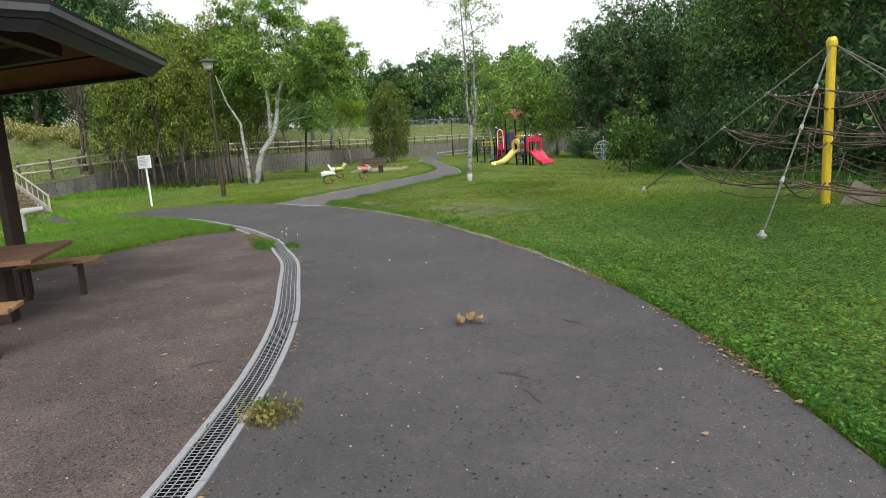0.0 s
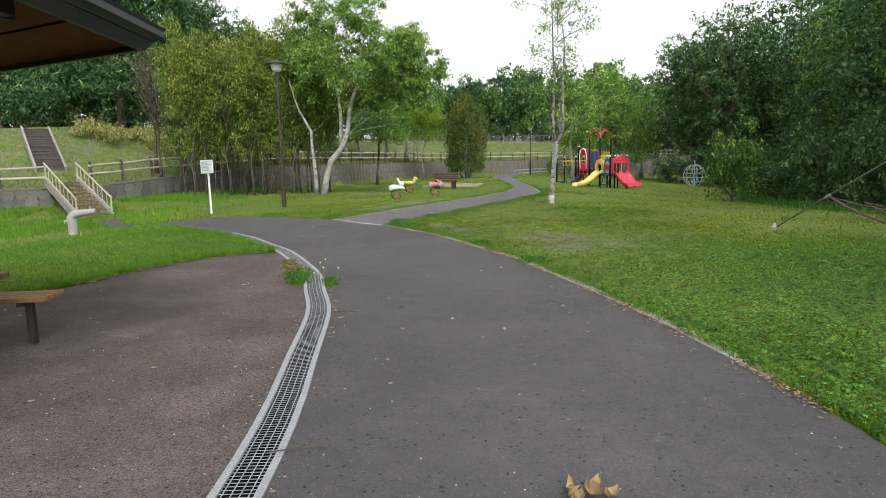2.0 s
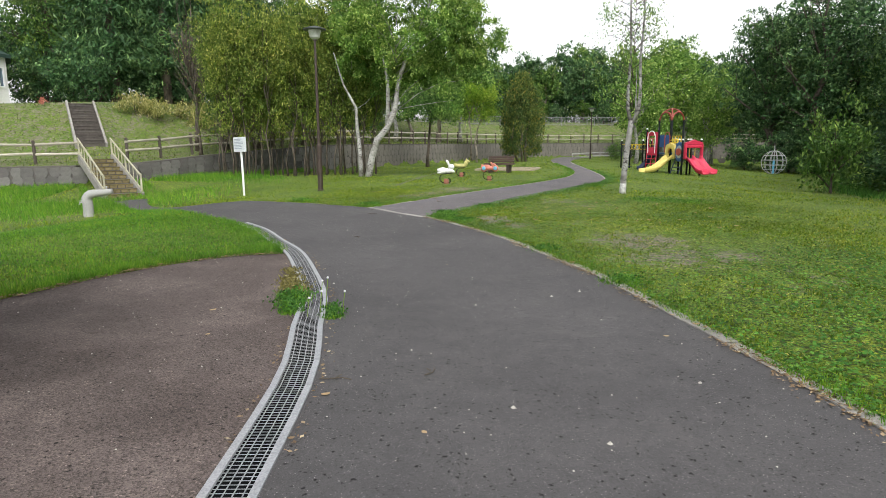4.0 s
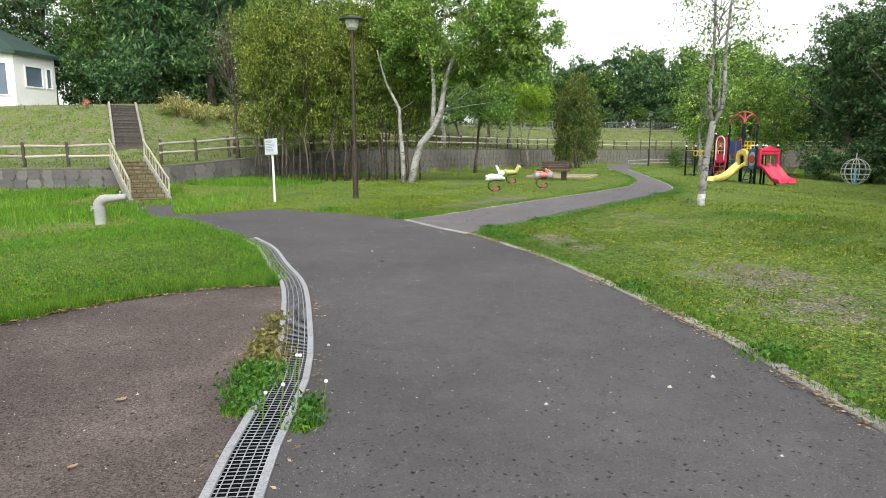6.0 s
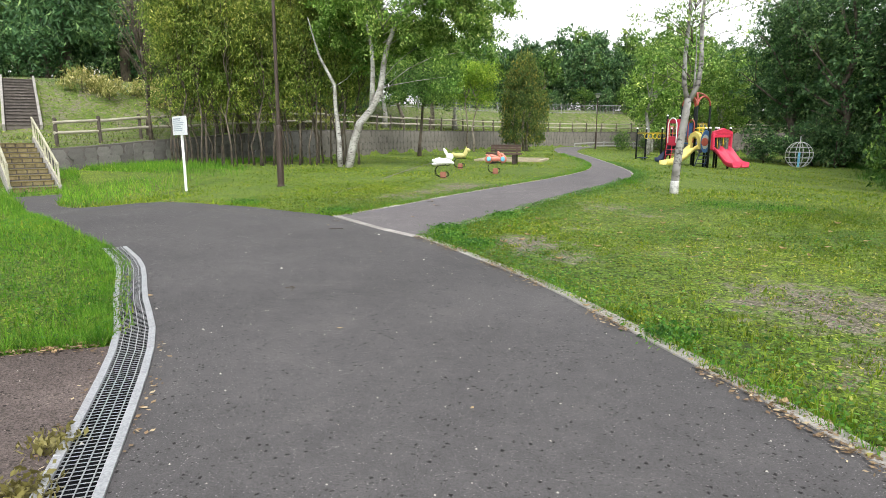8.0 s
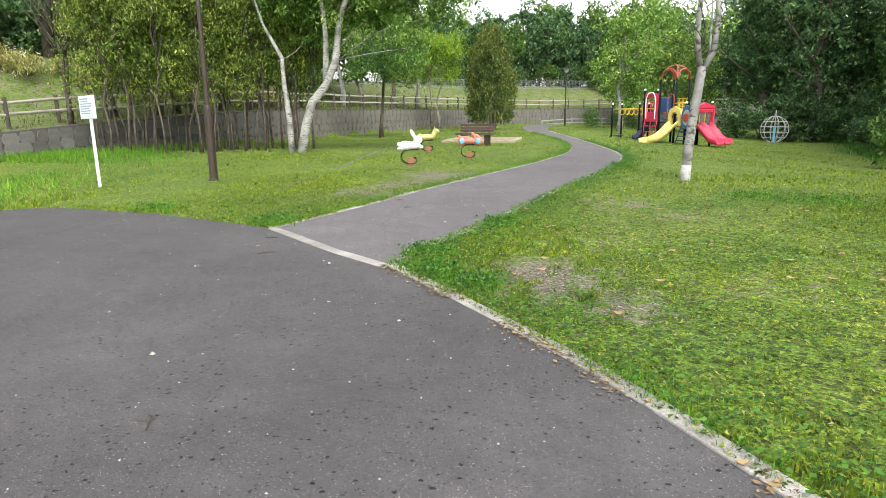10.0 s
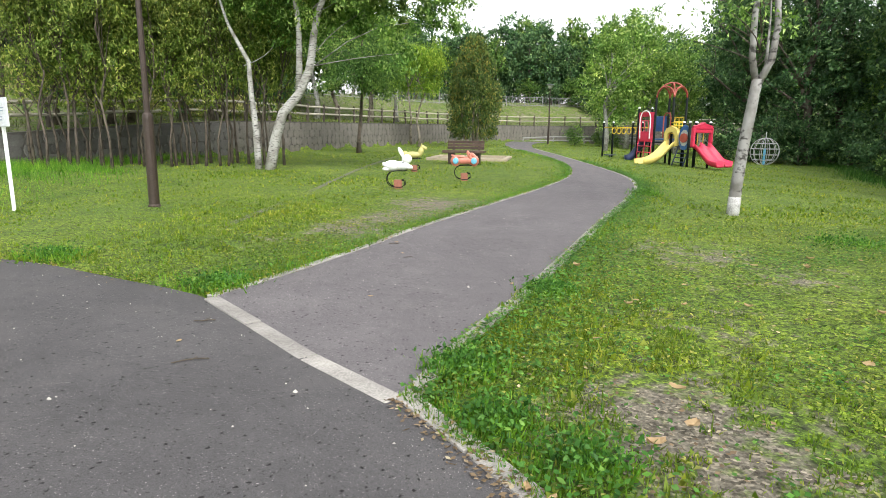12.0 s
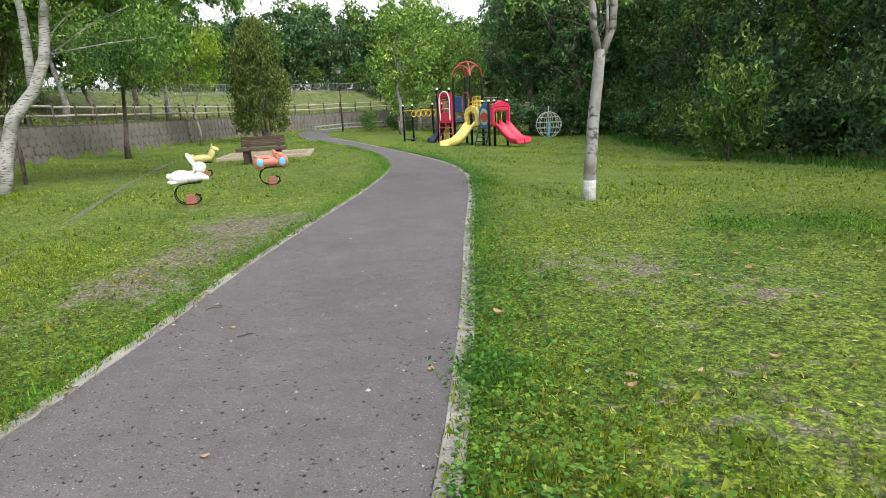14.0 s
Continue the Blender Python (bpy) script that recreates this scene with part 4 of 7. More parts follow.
# woods
BIG = [make_tree("forest_tree", 60 + k, 14, 0.28, (0, 0, 7.6), (4.2, 4.2, 6.4), 26, 16, 12000, 0.24, BARK, (LEAF_DARK, LEAF_MID, LEAF_DARK)[k], "tall dark green broadleaf tree at the edge of the wood", "tree", "trees of the wood", limbs=12, slim=0.66, droop=0.3, tuft=0.42, fork=0.2) for k in range(3)]
BUSH = [make_tree("forest_shrub", 70 + k, 3, 0.06, (0, 0, 1.5), (1.9, 1.6, 1.5), 14, 11, 3100, 0.17, BARK, (LEAF_DARK, LEAF_MID)[k], "dense green shrub at the edge of the wood", "shrub", "shrubs of the wood", limbs=8, tuft=0.27, fork=0.1, slim=0.66) for k in range(2)]
for k in range(9):
    f = 0.22 + 0.16 * k
    px, py = -19.4 + 7 * f + 0.5 * math.sin(k * 2.3), 33.5 + 5.4 * f
    for _ in range(30):
        dd, ss = away(np.array([px]), np.array([py]), WALL)
        if ss[0] > 0 and dd[0] > (1.3 if k < 5 else 3.0):
            break
        px, py = px - 0.3, py + 0.4
    plant(BIG[k % 3], USED, px, py, 77 * k, 0.42 + 0.03 * (k % 3))
rnd = random.Random(9)
edge = even(np.array(FOREST, float), 26)
for k, (ex, ey) in enumerate(edge):
    j = edge[min(k + 1, 25)] - edge[max(k - 1, 0)]
    n = np.array((j[1], -j[0])) / np.hypot(*j)
    if ey > -9:
        o = n * rnd.uniform(0.9, 1.8)
        plant(BUSH[(k * 7) % 2 if rnd.random() < 0.4 else 0], USED, ex + o[0], ey + o[1], rnd.uniform(0, 360), rnd.uniform(0.7, 1.25), rnd.uniform(0.6, 1.25))
        o = n * rnd.uniform(2.6, 4.0)
        plant(BUSH[0], USED, ex + o[0], ey + o[1], rnd.uniform(0, 360), rnd.uniform(1.1, 1.7))
    o = n * rnd.uniform(4.6, 6.2)
    plant(BIG[k % 3], USED, ex + o[0], ey + o[1], rnd.uniform(0, 360), rnd.uniform(0.8, 1.05))
    if k % 4 == 0 and 8 < ey < 75:
        o = n * rnd.uniform(9.5, 13)
        plant(BIG[(k + 1) % 3], USED, ex + o[0], ey + o[1], rnd.uniform(0, 360), rnd.uniform(1.0, 1.25))
plant(BUSH[1], USED, 10.8, 33.5, 40, 0.9, 1.3)

# far trees above the bank
FAR = [make_tree("far_tree", 80 + k, 10, 0.2, (0, 0, 5.6), (2.9, 2.9, 4.9), 15, 12, (3200, 3200, 7500)[k], (0.44, 0.44, 0.24)[k], (PALE_BARK, BARK, BIRCH)[k], (LEAF_MID, LEAF_DARK, LEAF_BIRCH)[k], ("mid-green tree beyond the fence", "dark green tree beyond the fence", "pale-stemmed light green birch beyond the play area")[k], "tree", "trees beyond the fence", limbs=9, slim=0.66, tuft=0.48, fork=0.25) for k in range(3)]
rnd = random.Random(14)
for k in range(40):
    fx = -24 + 60 * ((k % 20) + rnd.uniform(-0.4, 0.4)) / 20
    plant(FAR[(k * 5 + k // 20) % 2], USED, fx, 95 + 6 * (k // 20) + rnd.uniform(-2, 3), rnd.uniform(0, 360), rnd.uniform(0.75, 1.15) * (1.1 if k > 19 else 0.95))
for fx, fy, s in ((4.2, 61, 0.9), (7.5, 74, 1.2), (9.5, 77, 1.25), (12.6, 78, 1.05), (5.3, 71, 0.7), (11, 70, 0.75)):
    plant(FAR[2], USED, fx, fy, rnd.uniform(0, 360), s)
for k in range(18):
    plant(FAR[k % 2], USED, -20 + 2.9 * k + rnd.uniform(-1, 1), 93.5 + rnd.uniform(-0.8, 1.5), rnd.uniform(0, 360), rnd.uniform(0.45, 0.6), rnd.uniform(0.32, 0.45), 0.9)
for px, py, s in ((15.8, 66, 1.1), (18.6, 63.5, 1.25), (22.5, 60, 1.3), (17.5, 71, 1.2), (23, 68, 1.25)):
    plant(BIG[0 if py > 65 else 2], USED, px, py, px * 50, s)
for px, py, s in ((13.4, 64.2, 1.1), (15.4, 62.6, 1.2), (17.6, 61.4, 1.25), (19.8, 59, 1.3), (16.8, 64, 1.6)):
    plant(BUSH[0], USED, px, py, px * 70, s)
for k in range(21):
    plant(BUSH[0], USED, -22 + 2.7 * k + rnd.uniform(-0.8, 0.8), 97.5 + rnd.uniform(-1, 1.5), rnd.uniform(0, 360), 2.0, 3.0, 0.6)
SPRUCE_C = [(0.12 * (11 - z) * rnd.uniform(0.3, 1.1) * math.cos(a), 0.12 * (11 - z) * rnd.uniform(0.3, 1.1) * math.sin(a), z) for z, a in [(rnd.uniform(1.5, 11), rnd.uniform(0, 6.28)) for _ in range(260)]]


def spruce():
    rng = np.random.default_rng(2)
    t = thing("spruce", 20, 88, gz1(20, 88), 0, "dark narrow spruce standing above the wood", "tree")
    bm = bmesh.new()
    tube(bm, [(0, 0, -0.2), (0, 0, 11.6)], [0.2, 0.03], 8)
    part("trunk", bm, BARK, t, smooth=True)
    v, q = leaf_arrays(rng, np.array(SPRUCE_C), np.full(len(SPRUCE_C), 0.55), rng.poisson(34, len(SPRUCE_C)), 0.3, 0.3, 0.5, 0.5, tri=True)
    c = new("crown", fast_mesh("crown", v, q, LEAF_DARK))
    c.parent = t
    t.scale = (1.15, 1.15, 1.25)
    return t


SPRUCE = spruce()
for px, py, s_ in ((-30.8, 41.5, 1.15), (-27.2, 42.2, 1.0), (-34.2, 43.2, 1.25), (-24.0, 43.8, 1.1), (-29.0, 46.5, 1.35)):
    conifer = copy_thing(SPRUCE, Matrix.Translation((px, py, gz1(px, py))) @ Matrix.Rotation(px, 4, "Z") @ Matrix.Diagonal((s_ * 1.35, s_ * 1.35, s_ * 1.15, 1)))
    tagged(conifer, "dark drooping conifer above the grass bank", "tree", "conifers on the bank")
# wood behind the upper stairs
rnd = random.Random(17)
for k in range(24):
    px, py = -45 + 34 * (k + rnd.random()) / 24, 39.5 + 0.62 * (k + rnd.random() * 3) + rnd.uniform(0, 6)
    if px < -35:
        py += 9
    if px < -24:
        plant(BIG[(k * 2) % 3], USED, px, py, rnd.uniform(0, 360), rnd.uniform(0.75, 1.0))
    else:
        plant(FAR[k % 3 if k % 3 != 1 else 0], USED, px, py + 3, rnd.uniform(0, 360), rnd.uniform(0.75, 1.1))
for px, py, s in ((-45, 45, 1.0), (-49, 41, 1.05), (-42, 49, 1.1), (-52, 46, 1.1), (-47, 36, 1.0), (-54, 38, 1.1), (-36.5, 46.5, 0.9), (-33, 44, 0.85), (-39.5, 43.5, 0.9), (-37, 42.5, 0.8)):
    plant(BIG[int(-px) % 3], USED, px, py, px * 37, s)
for k in range(9):
    plant(BUSH[0], USED, -36 + 2.3 * k + rnd.random(), 40.5 + 0.6 * k + rnd.uniform(0, 1.5) + (5 if k < 3 else 0), rnd.uniform(0, 360), rnd.uniform(0.9, 1.5))
for px, py in ((-36.2, 41.2), (-34.4, 41.4), (-38, 42), (-32.6, 40.6), (-31, 40.2)):
    plant(BUSH[0], USED, px, py, px * 31, 1.3, 1.5)
SALLOW = make_tree("sallow_shrub", 77, 1.6, 0.03, (0, 0, 0.75), (1.25, 0.9, 0.75), 8, 9, 1700, 0.24, BARK, LEAF_BROWNED, "low shrub with yellowed broad leaves on the bank", "shrub", "yellowed shrubs on the bank", limbs=6, slim=0.24, droop=0.8, tuft=0.4, fork=0.1)
for k in range(10):
    plant(SALLOW, USED, -25.7 + 1.12 * k, 37.5 + 0.75 * k + rnd.uniform(-0.5, 0.5), rnd.uniform(0, 360), rnd.uniform(0.8, 1.05), rnd.uniform(0.65, 0.9))
LOWBUSH = make_tree("round_shrub", 78, 1.3, 0.03, (0, 0, 0.75), (0.9, 0.8, 0.75), 8, 8, 1400, 0.15, BARK, LEAF_MID, "small rounded green shrub beside the path", "shrub", "shrubs by the path", limbs=6, tuft=0.35, fork=0.1)
for px, py, s in ((2.6, 69.5, 1.15), (5.0, 72.5, 0.9), (6.5, 74, 0.9)):
    plant(LOWBUSH, USED, px, py, 30 * px, s)
FLOWER = make_tree("flowering_shrub", 79, 1.3, 0.03, (0, 0, 0.7), (0.6, 0.6, 0.6), 6, 8, 700, 0.13, BARK, BLOSSOM, "salmon pink flowering shrub beside the cottage", "shrub", limbs=5, tuft=0.25, fork=0.1)
plant(FLOWER, USED, -30.08, 34.92, 0, 0.42)


# ---- things: shelter, table and benches ----
def build_shelter():
    cx, cy, R, ez = -3.2, 5.62, 3.12, 2.69
    a0 = math.degrees(math.atan2(4.68 - cy, -0.24 - cx))
    s = thing("park_shelter", cx, cy, 0, a0, "six-sided park shelter with charcoal metal roof and dark timber posts", "shelter")
    ring = [(math.cos(math.pi / 3 * k), math.sin(math.pi / 3 * k)) for k in range(6)]
    for k in range(6):
        a, b = ring[k], ring[(k + 1) % 6]
        bm = bmesh.new()
        f = [bm.verts.new(p) for p in ((a[0] * R, a[1] * R, ez - 0.05), (b[0] * R, b[1] * R, ez - 0.05), (0, 0, ez + 1.5))]
        g = [bm.verts.new(v.co + Vector((0, 0, 0.06))) for v in f]
        bm.faces.new(f[::-1])
        bm.faces.new(g)
        for i in range(3):
            bm.faces.new((f[i], f[(i + 1) % 3], g[(i + 1) % 3], g[i]))
        part("roof_panel", bm, ROOF_METAL, s)
        bm = bmesh.new()
        for rt, r0, z0, z1 in ((R + 0.02, R - 0.07, ez - 0.09, ez + 0.03), (R - 0.09, R - 0.17, ez - 0.17, ez - 0.095)):
            o = 0.05
            vs = [bm.verts.new(p) for p in ((a[0] * r0, a[1] * r0, z0), (b[0] * r0, b[1] * r0, z0), (b[0] * rt, b[1] * rt, z1), (a[0] * rt, a[1] * rt, z1))]
            ws = [bm.verts.new(p) for p in ((a[0] * (r0 - o), a[1] * (r0 - o), z0), (b[0] * (r0 - o), b[1] * (r0 - o), z0), (b[0] * (rt - o), b[1] * (rt - o), z1), (a[0] * (rt - o), a[1] * (rt - o), z1))]
            bm.faces.new(vs)
            bm.faces.new(ws[::-1])
            for i in range(4):
                bm.faces.new((vs[i], ws[i], ws[(i + 1) % 4], vs[(i + 1) % 4]))
        part("fascia", bm, ROOF_METAL, s)
        bm = bmesh.new()
        n = 7
        for j in range(n):
            t0, t1 = j / n, (j + 0.94) / n
            p = [(1 - t0) * np.array((*a, 0)) * (R - 0.13) + np.array((0, 0, ez - 0.11 + 1.46 * t0)), (1 - t0) * np.array((*b, 0)) * (R - 0.13) + np.array((0, 0, ez - 0.11 + 1.46 * t0)), (1 - t1) * np.array((*b, 0)) * (R - 0.13) + np.array((0, 0, ez - 0.11 + 1.46 * t1)), (1 - t1) * np.array((*a, 0)) * (R - 0.13) + np.array((0, 0, ez - 0.11 + 1.46 * t1))]
            bm.faces.new([bm.verts.new(q) for q in p])
        part("soffit", bm, SOFFIT, s, "orange-brown boarded underside")
        bm = bmesh.new()
        L = math.hypot(R - 0.15, 1.45)
        m = Matrix.Rotation(math.pi / 3 * k, 4, "Z") @ Matrix.Translation((0, 0, ez + 1.34)) @ Matrix.Rotation(math.atan2(1.46, R - 0.15), 4, "Y")
        box(bm, (L / 2 - 0.1, 0, -0.02), (L - 0.2, 0.1, 0.14), m, 0.008)
        part("rafter", bm, DARK_WOOD, s)
        bm = bmesh.new()
        mid = ((a[0] + b[0]) / 2, (a[1] + b[1]) / 2)
        ang = math.atan2(b[1] - a[1], b[0] - a[0])
        box(bm, (0, 0, 0), (1.9, 0.11, 0.18), Matrix.Translation((mid[0] * 2.0, mid[1] * 2.0, ez + 0.1)) @ Matrix.Rotation(ang, 4, "Z"), 0.008)
        part("tie_beam", bm, DARK_WOOD, s)
    for k in (1, 3, 5):
        bm = bmesh.new()
        mx, my = (ring[k][0] + ring[(k + 1) % 6][0]) * 0.9, (ring[k][1] + ring[(k + 1) % 6][1]) * 0.9
        box(bm, (mx, my, 1.36), (0.15, 0.15, 2.9), Matrix.Identity(4), 0.012)
        part("post", bm, DARK_WOOD, s)


def build_table():
    t = thing("park_table", -2.05, 5.78, 0, 20, "brown slatted park table on a dark square pedestal", "table")
    for k in range(10):
        bm = bmesh.new()
        box(bm, (0, -0.63 + 0.14 * k, 0.685), (1.25, 0.128, 0.045), None, 0.006)
        part("slat", bm, RED_WOOD, t)
    bm = bmesh.new()
    box(bm, (0.05, 0.08, 0.33), (0.24, 0.24, 0.67), None, 0.012)
    part("pedestal", bm, DARK_WOOD, t)
    for s in (-1, 1):
        bm = bmesh.new()
        box(bm, (s * 0.35, 0, 0.632), (0.08, 1.0, 0.06), None, 0.006)
        part("bearer", bm, DARK_WOOD, t)


def build_bench(x, y, rz, label):
    t = thing("park_bench", x, y, 0, rz, label, "bench", "benches under the shelter")
    for k in range(4):
        bm = bmesh.new()
        box(bm, (0, -0.135 + 0.09 * k, 0.415), (1.0, 0.08, 0.04), None, 0.008)
        part("slat", bm, BENCH_WOOD, t)
    for a in (-0.29, 0.29):
        bm = bmesh.new()
        box(bm, (a, 0, 0.378), (0.05, 0.34, 0.032), None, 0.004)
        part("bearer", bm, BROWN_METAL, t)
        bm = bmesh.new()
        box(bm, (a, 0, 0.18), (0.062, 0.062, 0.37), None, 0.01)
        part("leg", bm, BROWN_METAL, t)


build_shelter()
build_table()
build_bench(-2.2, 6.94, 17, "brown slatted bench with steel legs behind the table")
build_bench(-1.44, 4.6, 19, "orange-brown slatted bench with steel legs beside the table")


# ---- lamp, sign, fountain ----
def build_lamp(x, y, h, label, s=1.0):
    t = thing("street_lamp", x, y, gz1(x, y), 0, label, "street lamp")
    bm = bmesh.new()
    lathe(bm, [(0.1, -0.1), (0.1, 0.03), (0.083, 0.05), (0.083, 1.42), (0.075, 1.47), (0.05, 1.5)], 14)
    part("sleeve", bm, BROWN_METAL, t, "thick brown lower sleeve", smooth=False)
    bm = bmesh.new()
    lathe(bm, [(0.048, 1.45), (0.036, h - 0.42), (0.06, h - 0.4), (0.06, h - 0.34)], 12)
    part("pole", bm, BROWN_METAL, t)
    bm = bmesh.new()
    lathe(bm, [(0.07, h - 0.36), (0.15, h - 0.3), (0.2, h - 0.1), (0.2, h - 0.06)], 18)
    part("diffuser", bm, FROST, t, "frosted lamp glass")
    bm = bmesh.new()
    lathe(bm, [(0.36, h - 0.08), (0.36, h - 0.05), (0.2, h + 0.0), (0.1, h + 0.03)], 24)
    part("shade", bm, LAMP_GREEN, t, "flat dark green disc shade")


build_lamp(-6.93, 23.37, 5.05, "brown steel park lamp with a flat disc shade")
build_lamp(0.26, 66.5, 4.75, "slim dark park lamp beside the far path")


def build_sign():
    x, y = -10.27, 24.2
    t = thing("notice_sign", x, y, gz1(x, y), -31.6, "white notice board on a leaning white post", "sign")
    lean = Matrix.Rotation(radians(-1), 4, "Y")
    bm = bmesh.new()
    box(bm, (0, 0, 0.8), (0.075, 0.05, 1.9), lean, 0.006)
    part("post", bm, WHITE_PAINT, t)
    bm = bmesh.new()
    box(bm, (0.0, -0.04, 1.75), (0.92, 0.025, 0.5), lean, 0.006)
    b = part("board", bm, SIGN_FACE, t)
    rnd_ = random.Random(1)
    for k in range(7):
        bm = bmesh.new()
        w = rnd_.uniform(0.4, 0.74) if k else 0.5
        box(bm, ((w - 0.76) / 2, -0.0545, 1.93 - 0.052 * k), (w, 0.004, 0.02 if k else 0.03), lean)
        part("text_line", bm, SIGN_INK, t)


build_sign()


def build_fountain():
    x, y = -11.6, 18.75
    t = thing("drinking_fountain", x, y, gz1(x, y), 22, "bent concrete-coloured pipe fountain with a small side tap", "drinking fountain")
    bm = bmesh.new()
    tube(bm, smooth_line([(0, 0, -0.1), (0.0, 0, 0.35), (-0.01, 0, 0.5), (0.1, 0, 0.62), (0.36, 0, 0.65), (0.66, 0, 0.69)], 0.07), [0.13] * 9 + [0.125, 0.12, 0.11, 0.1, 0.095, 0.09, 0.085, 0.08] + [0.075] * 20, 16)
    ob = part("body", bm, PALE_CONCRETE, t, smooth=True)
    bm = bmesh.new()
    tube(bm, [(-0.08, 0, 0.4), (-0.2, 0, 0.4), (-0.21, 0, 0.34)], 0.02, 8)
    box(bm, (-0.18, 0, 0.44), (0.09, 0.02, 0.02))
    part("tap", bm, GALV, t)
    bm = bmesh.new()
    lathe(bm, [(0.018, 0.72), (0.018, 0.8), (0.03, 0.81), (0.012, 0.83)], 10, Matrix.Translation((0.52, 0, 0.0)))
    part("spout", bm, GALV, t)


build_fountain()


# ---- fences ----
def offset_line(line, d):
    g = np.gradient(line, axis=0)
    n = np.stack([-g[:, 1], g[:, 0]], 1) / np.hypot(g[:, 0], g[:, 1])[:, None]
    return line + n * d


def build_log_fence():
    """Two log rails between posts, along the top of the wall."""
    line = offset_line(even(WALL, 500), 1.35)
    line = line[(line[:, 0] > -38) & (line[:, 0] < 22)]
    total = float(np.sum(np.hypot(*np.diff(line, axis=0).T)))
    pts = even(line, int(total / 1.85) + 1)
    root = thing("log_fence", 0, 0, 0, 0, "weathered log post-and-rail fence along the top of the wall", "fence")
    rnd_ = random.Random(5)
    bmp = bmesh.new()
    lathe(bmp, [(0.07, -0.2), (0.068, 0.98), (0.05, 1.03)], 9)
    mp = bpy.data.meshes.new("post")
    bmp.to_mesh(mp)
    bmp.free()
    mp.materials.append(POST_WOOD)
    bmr = bmesh.new()
    lathe(bmr, [(0.058, -0.5), (0.052, 0.5)], 8)
    mr = bpy.data.meshes.new("rail")
    bmr.to_mesh(mr)
    bmr.free()
    mr.materials.append(RAIL_WOOD)
    gap = STAIR_TOP + np.array((-0.9, 0.85))
    zz = [gz1(*p) for p in pts]
    for k, p in enumerate(pts):
        if np.hypot(*(p - gap)) > 0.75:
            ob = new("post", mp)
            ob.parent = root
            ob.matrix_basis = pose(p[0], p[1], zz[k], rnd_.uniform(-3, 3), rnd_.uniform(-3, 3), rnd_.uniform(0, 90))
        if k + 1 < len(pts):
            q = pts[k + 1]
            mid = (p + q) / 2
            if np.hypot(*(mid - gap)) < 1.0:
                continue
            for h in (0.45, 0.86):
                a = Vector((*p, zz[k] + h + rnd_.uniform(-0.03, 0.03)))
                b = Vector((*q, zz[k + 1] + h + rnd_.uniform(-0.03, 0.03)))
                ob = new("rail", mr)
                ob.parent = root
                ob.matrix_basis = Matrix.Translation((a + b) / 2) @ (b - a).to_track_quat("Z", "Y").to_matrix().to_4x4() @ Matrix.Diagonal((1, 1, (b - a).length + 0.12, 1))


def build_far_fence():
    line = offset_line(even(WALL, 500), 11.0)
    line = line[(line[:, 0] > -22) & (line[:, 0] < 16) & (line[:, 1] > 62)]
    pts = even(line, 24)
    root = thing("steel_fence", 0, 0, 0, 0, "grey steel bar fence on top of the grass bank", "fence")
    zz = [gz1(*p) for p in pts]
    for k, p in enumerate(pts):
        bm = bmesh.new()
        box(bm, (p[0], p[1], zz[k] + 0.55), (0.07, 0.07, 1.2), None, 0.008)
        part("post", bm, GREYSTEEL, root)
        if k + 1 < len(pts):
            q = pts[k + 1]
            for h in (0.15, 1.08):
                bm = bmesh.new()
                tube(bm, [(*p, zz[k] + h), (*q, zz[k + 1] + h)], 0.028, 6)
                part("rail", bm, GREYSTEEL, root)
            bm = bmesh.new()
            for j in range(1, 12):
                f = j / 12
                c = p + (q - p) * f
                z = zz[k] + (zz[k + 1] - zz[k]) * f
                tube(bm, [(*c, z + 0.15), (*c, z + 1.08)], 0.014, 4)
            tagged(part("bars", bm, GREYSTEEL, root), kind="stuff")


def build_low_rail():
    root = thing("low_guard_rail", 0, 0, 0, 0, "low white two-rail guard beside the rising path", "guard rail")
    pts = [(-1.9, 75.2), (1.0, 76.6), (4.0, 77.9), (7.0, 79.0), (10.0, 80.0)]
    zz = [gz1(*p) - 0.3 + 0.2 * i for i, p in enumerate(pts)]
    for i, p in enumerate(pts):
        bm = bmesh.new()
        box(bm, (p[0], p[1], zz[i] + 0.25), (0.12, 0.12, 0.9), None, 0.01)
        part("post", bm, PALE_CONCRETE, root)
        if i:
            for h in (0.25, 0.6):
                bm = bmesh.new()
                tube(bm, [(*pts[i - 1], zz[i - 1] + h), (*p, zz[i] + h)], 0.06, 8)
                part("rail", bm, PALE_CONCRETE, root)


build_log_fence()
build_far_fence()
build_low_rail()


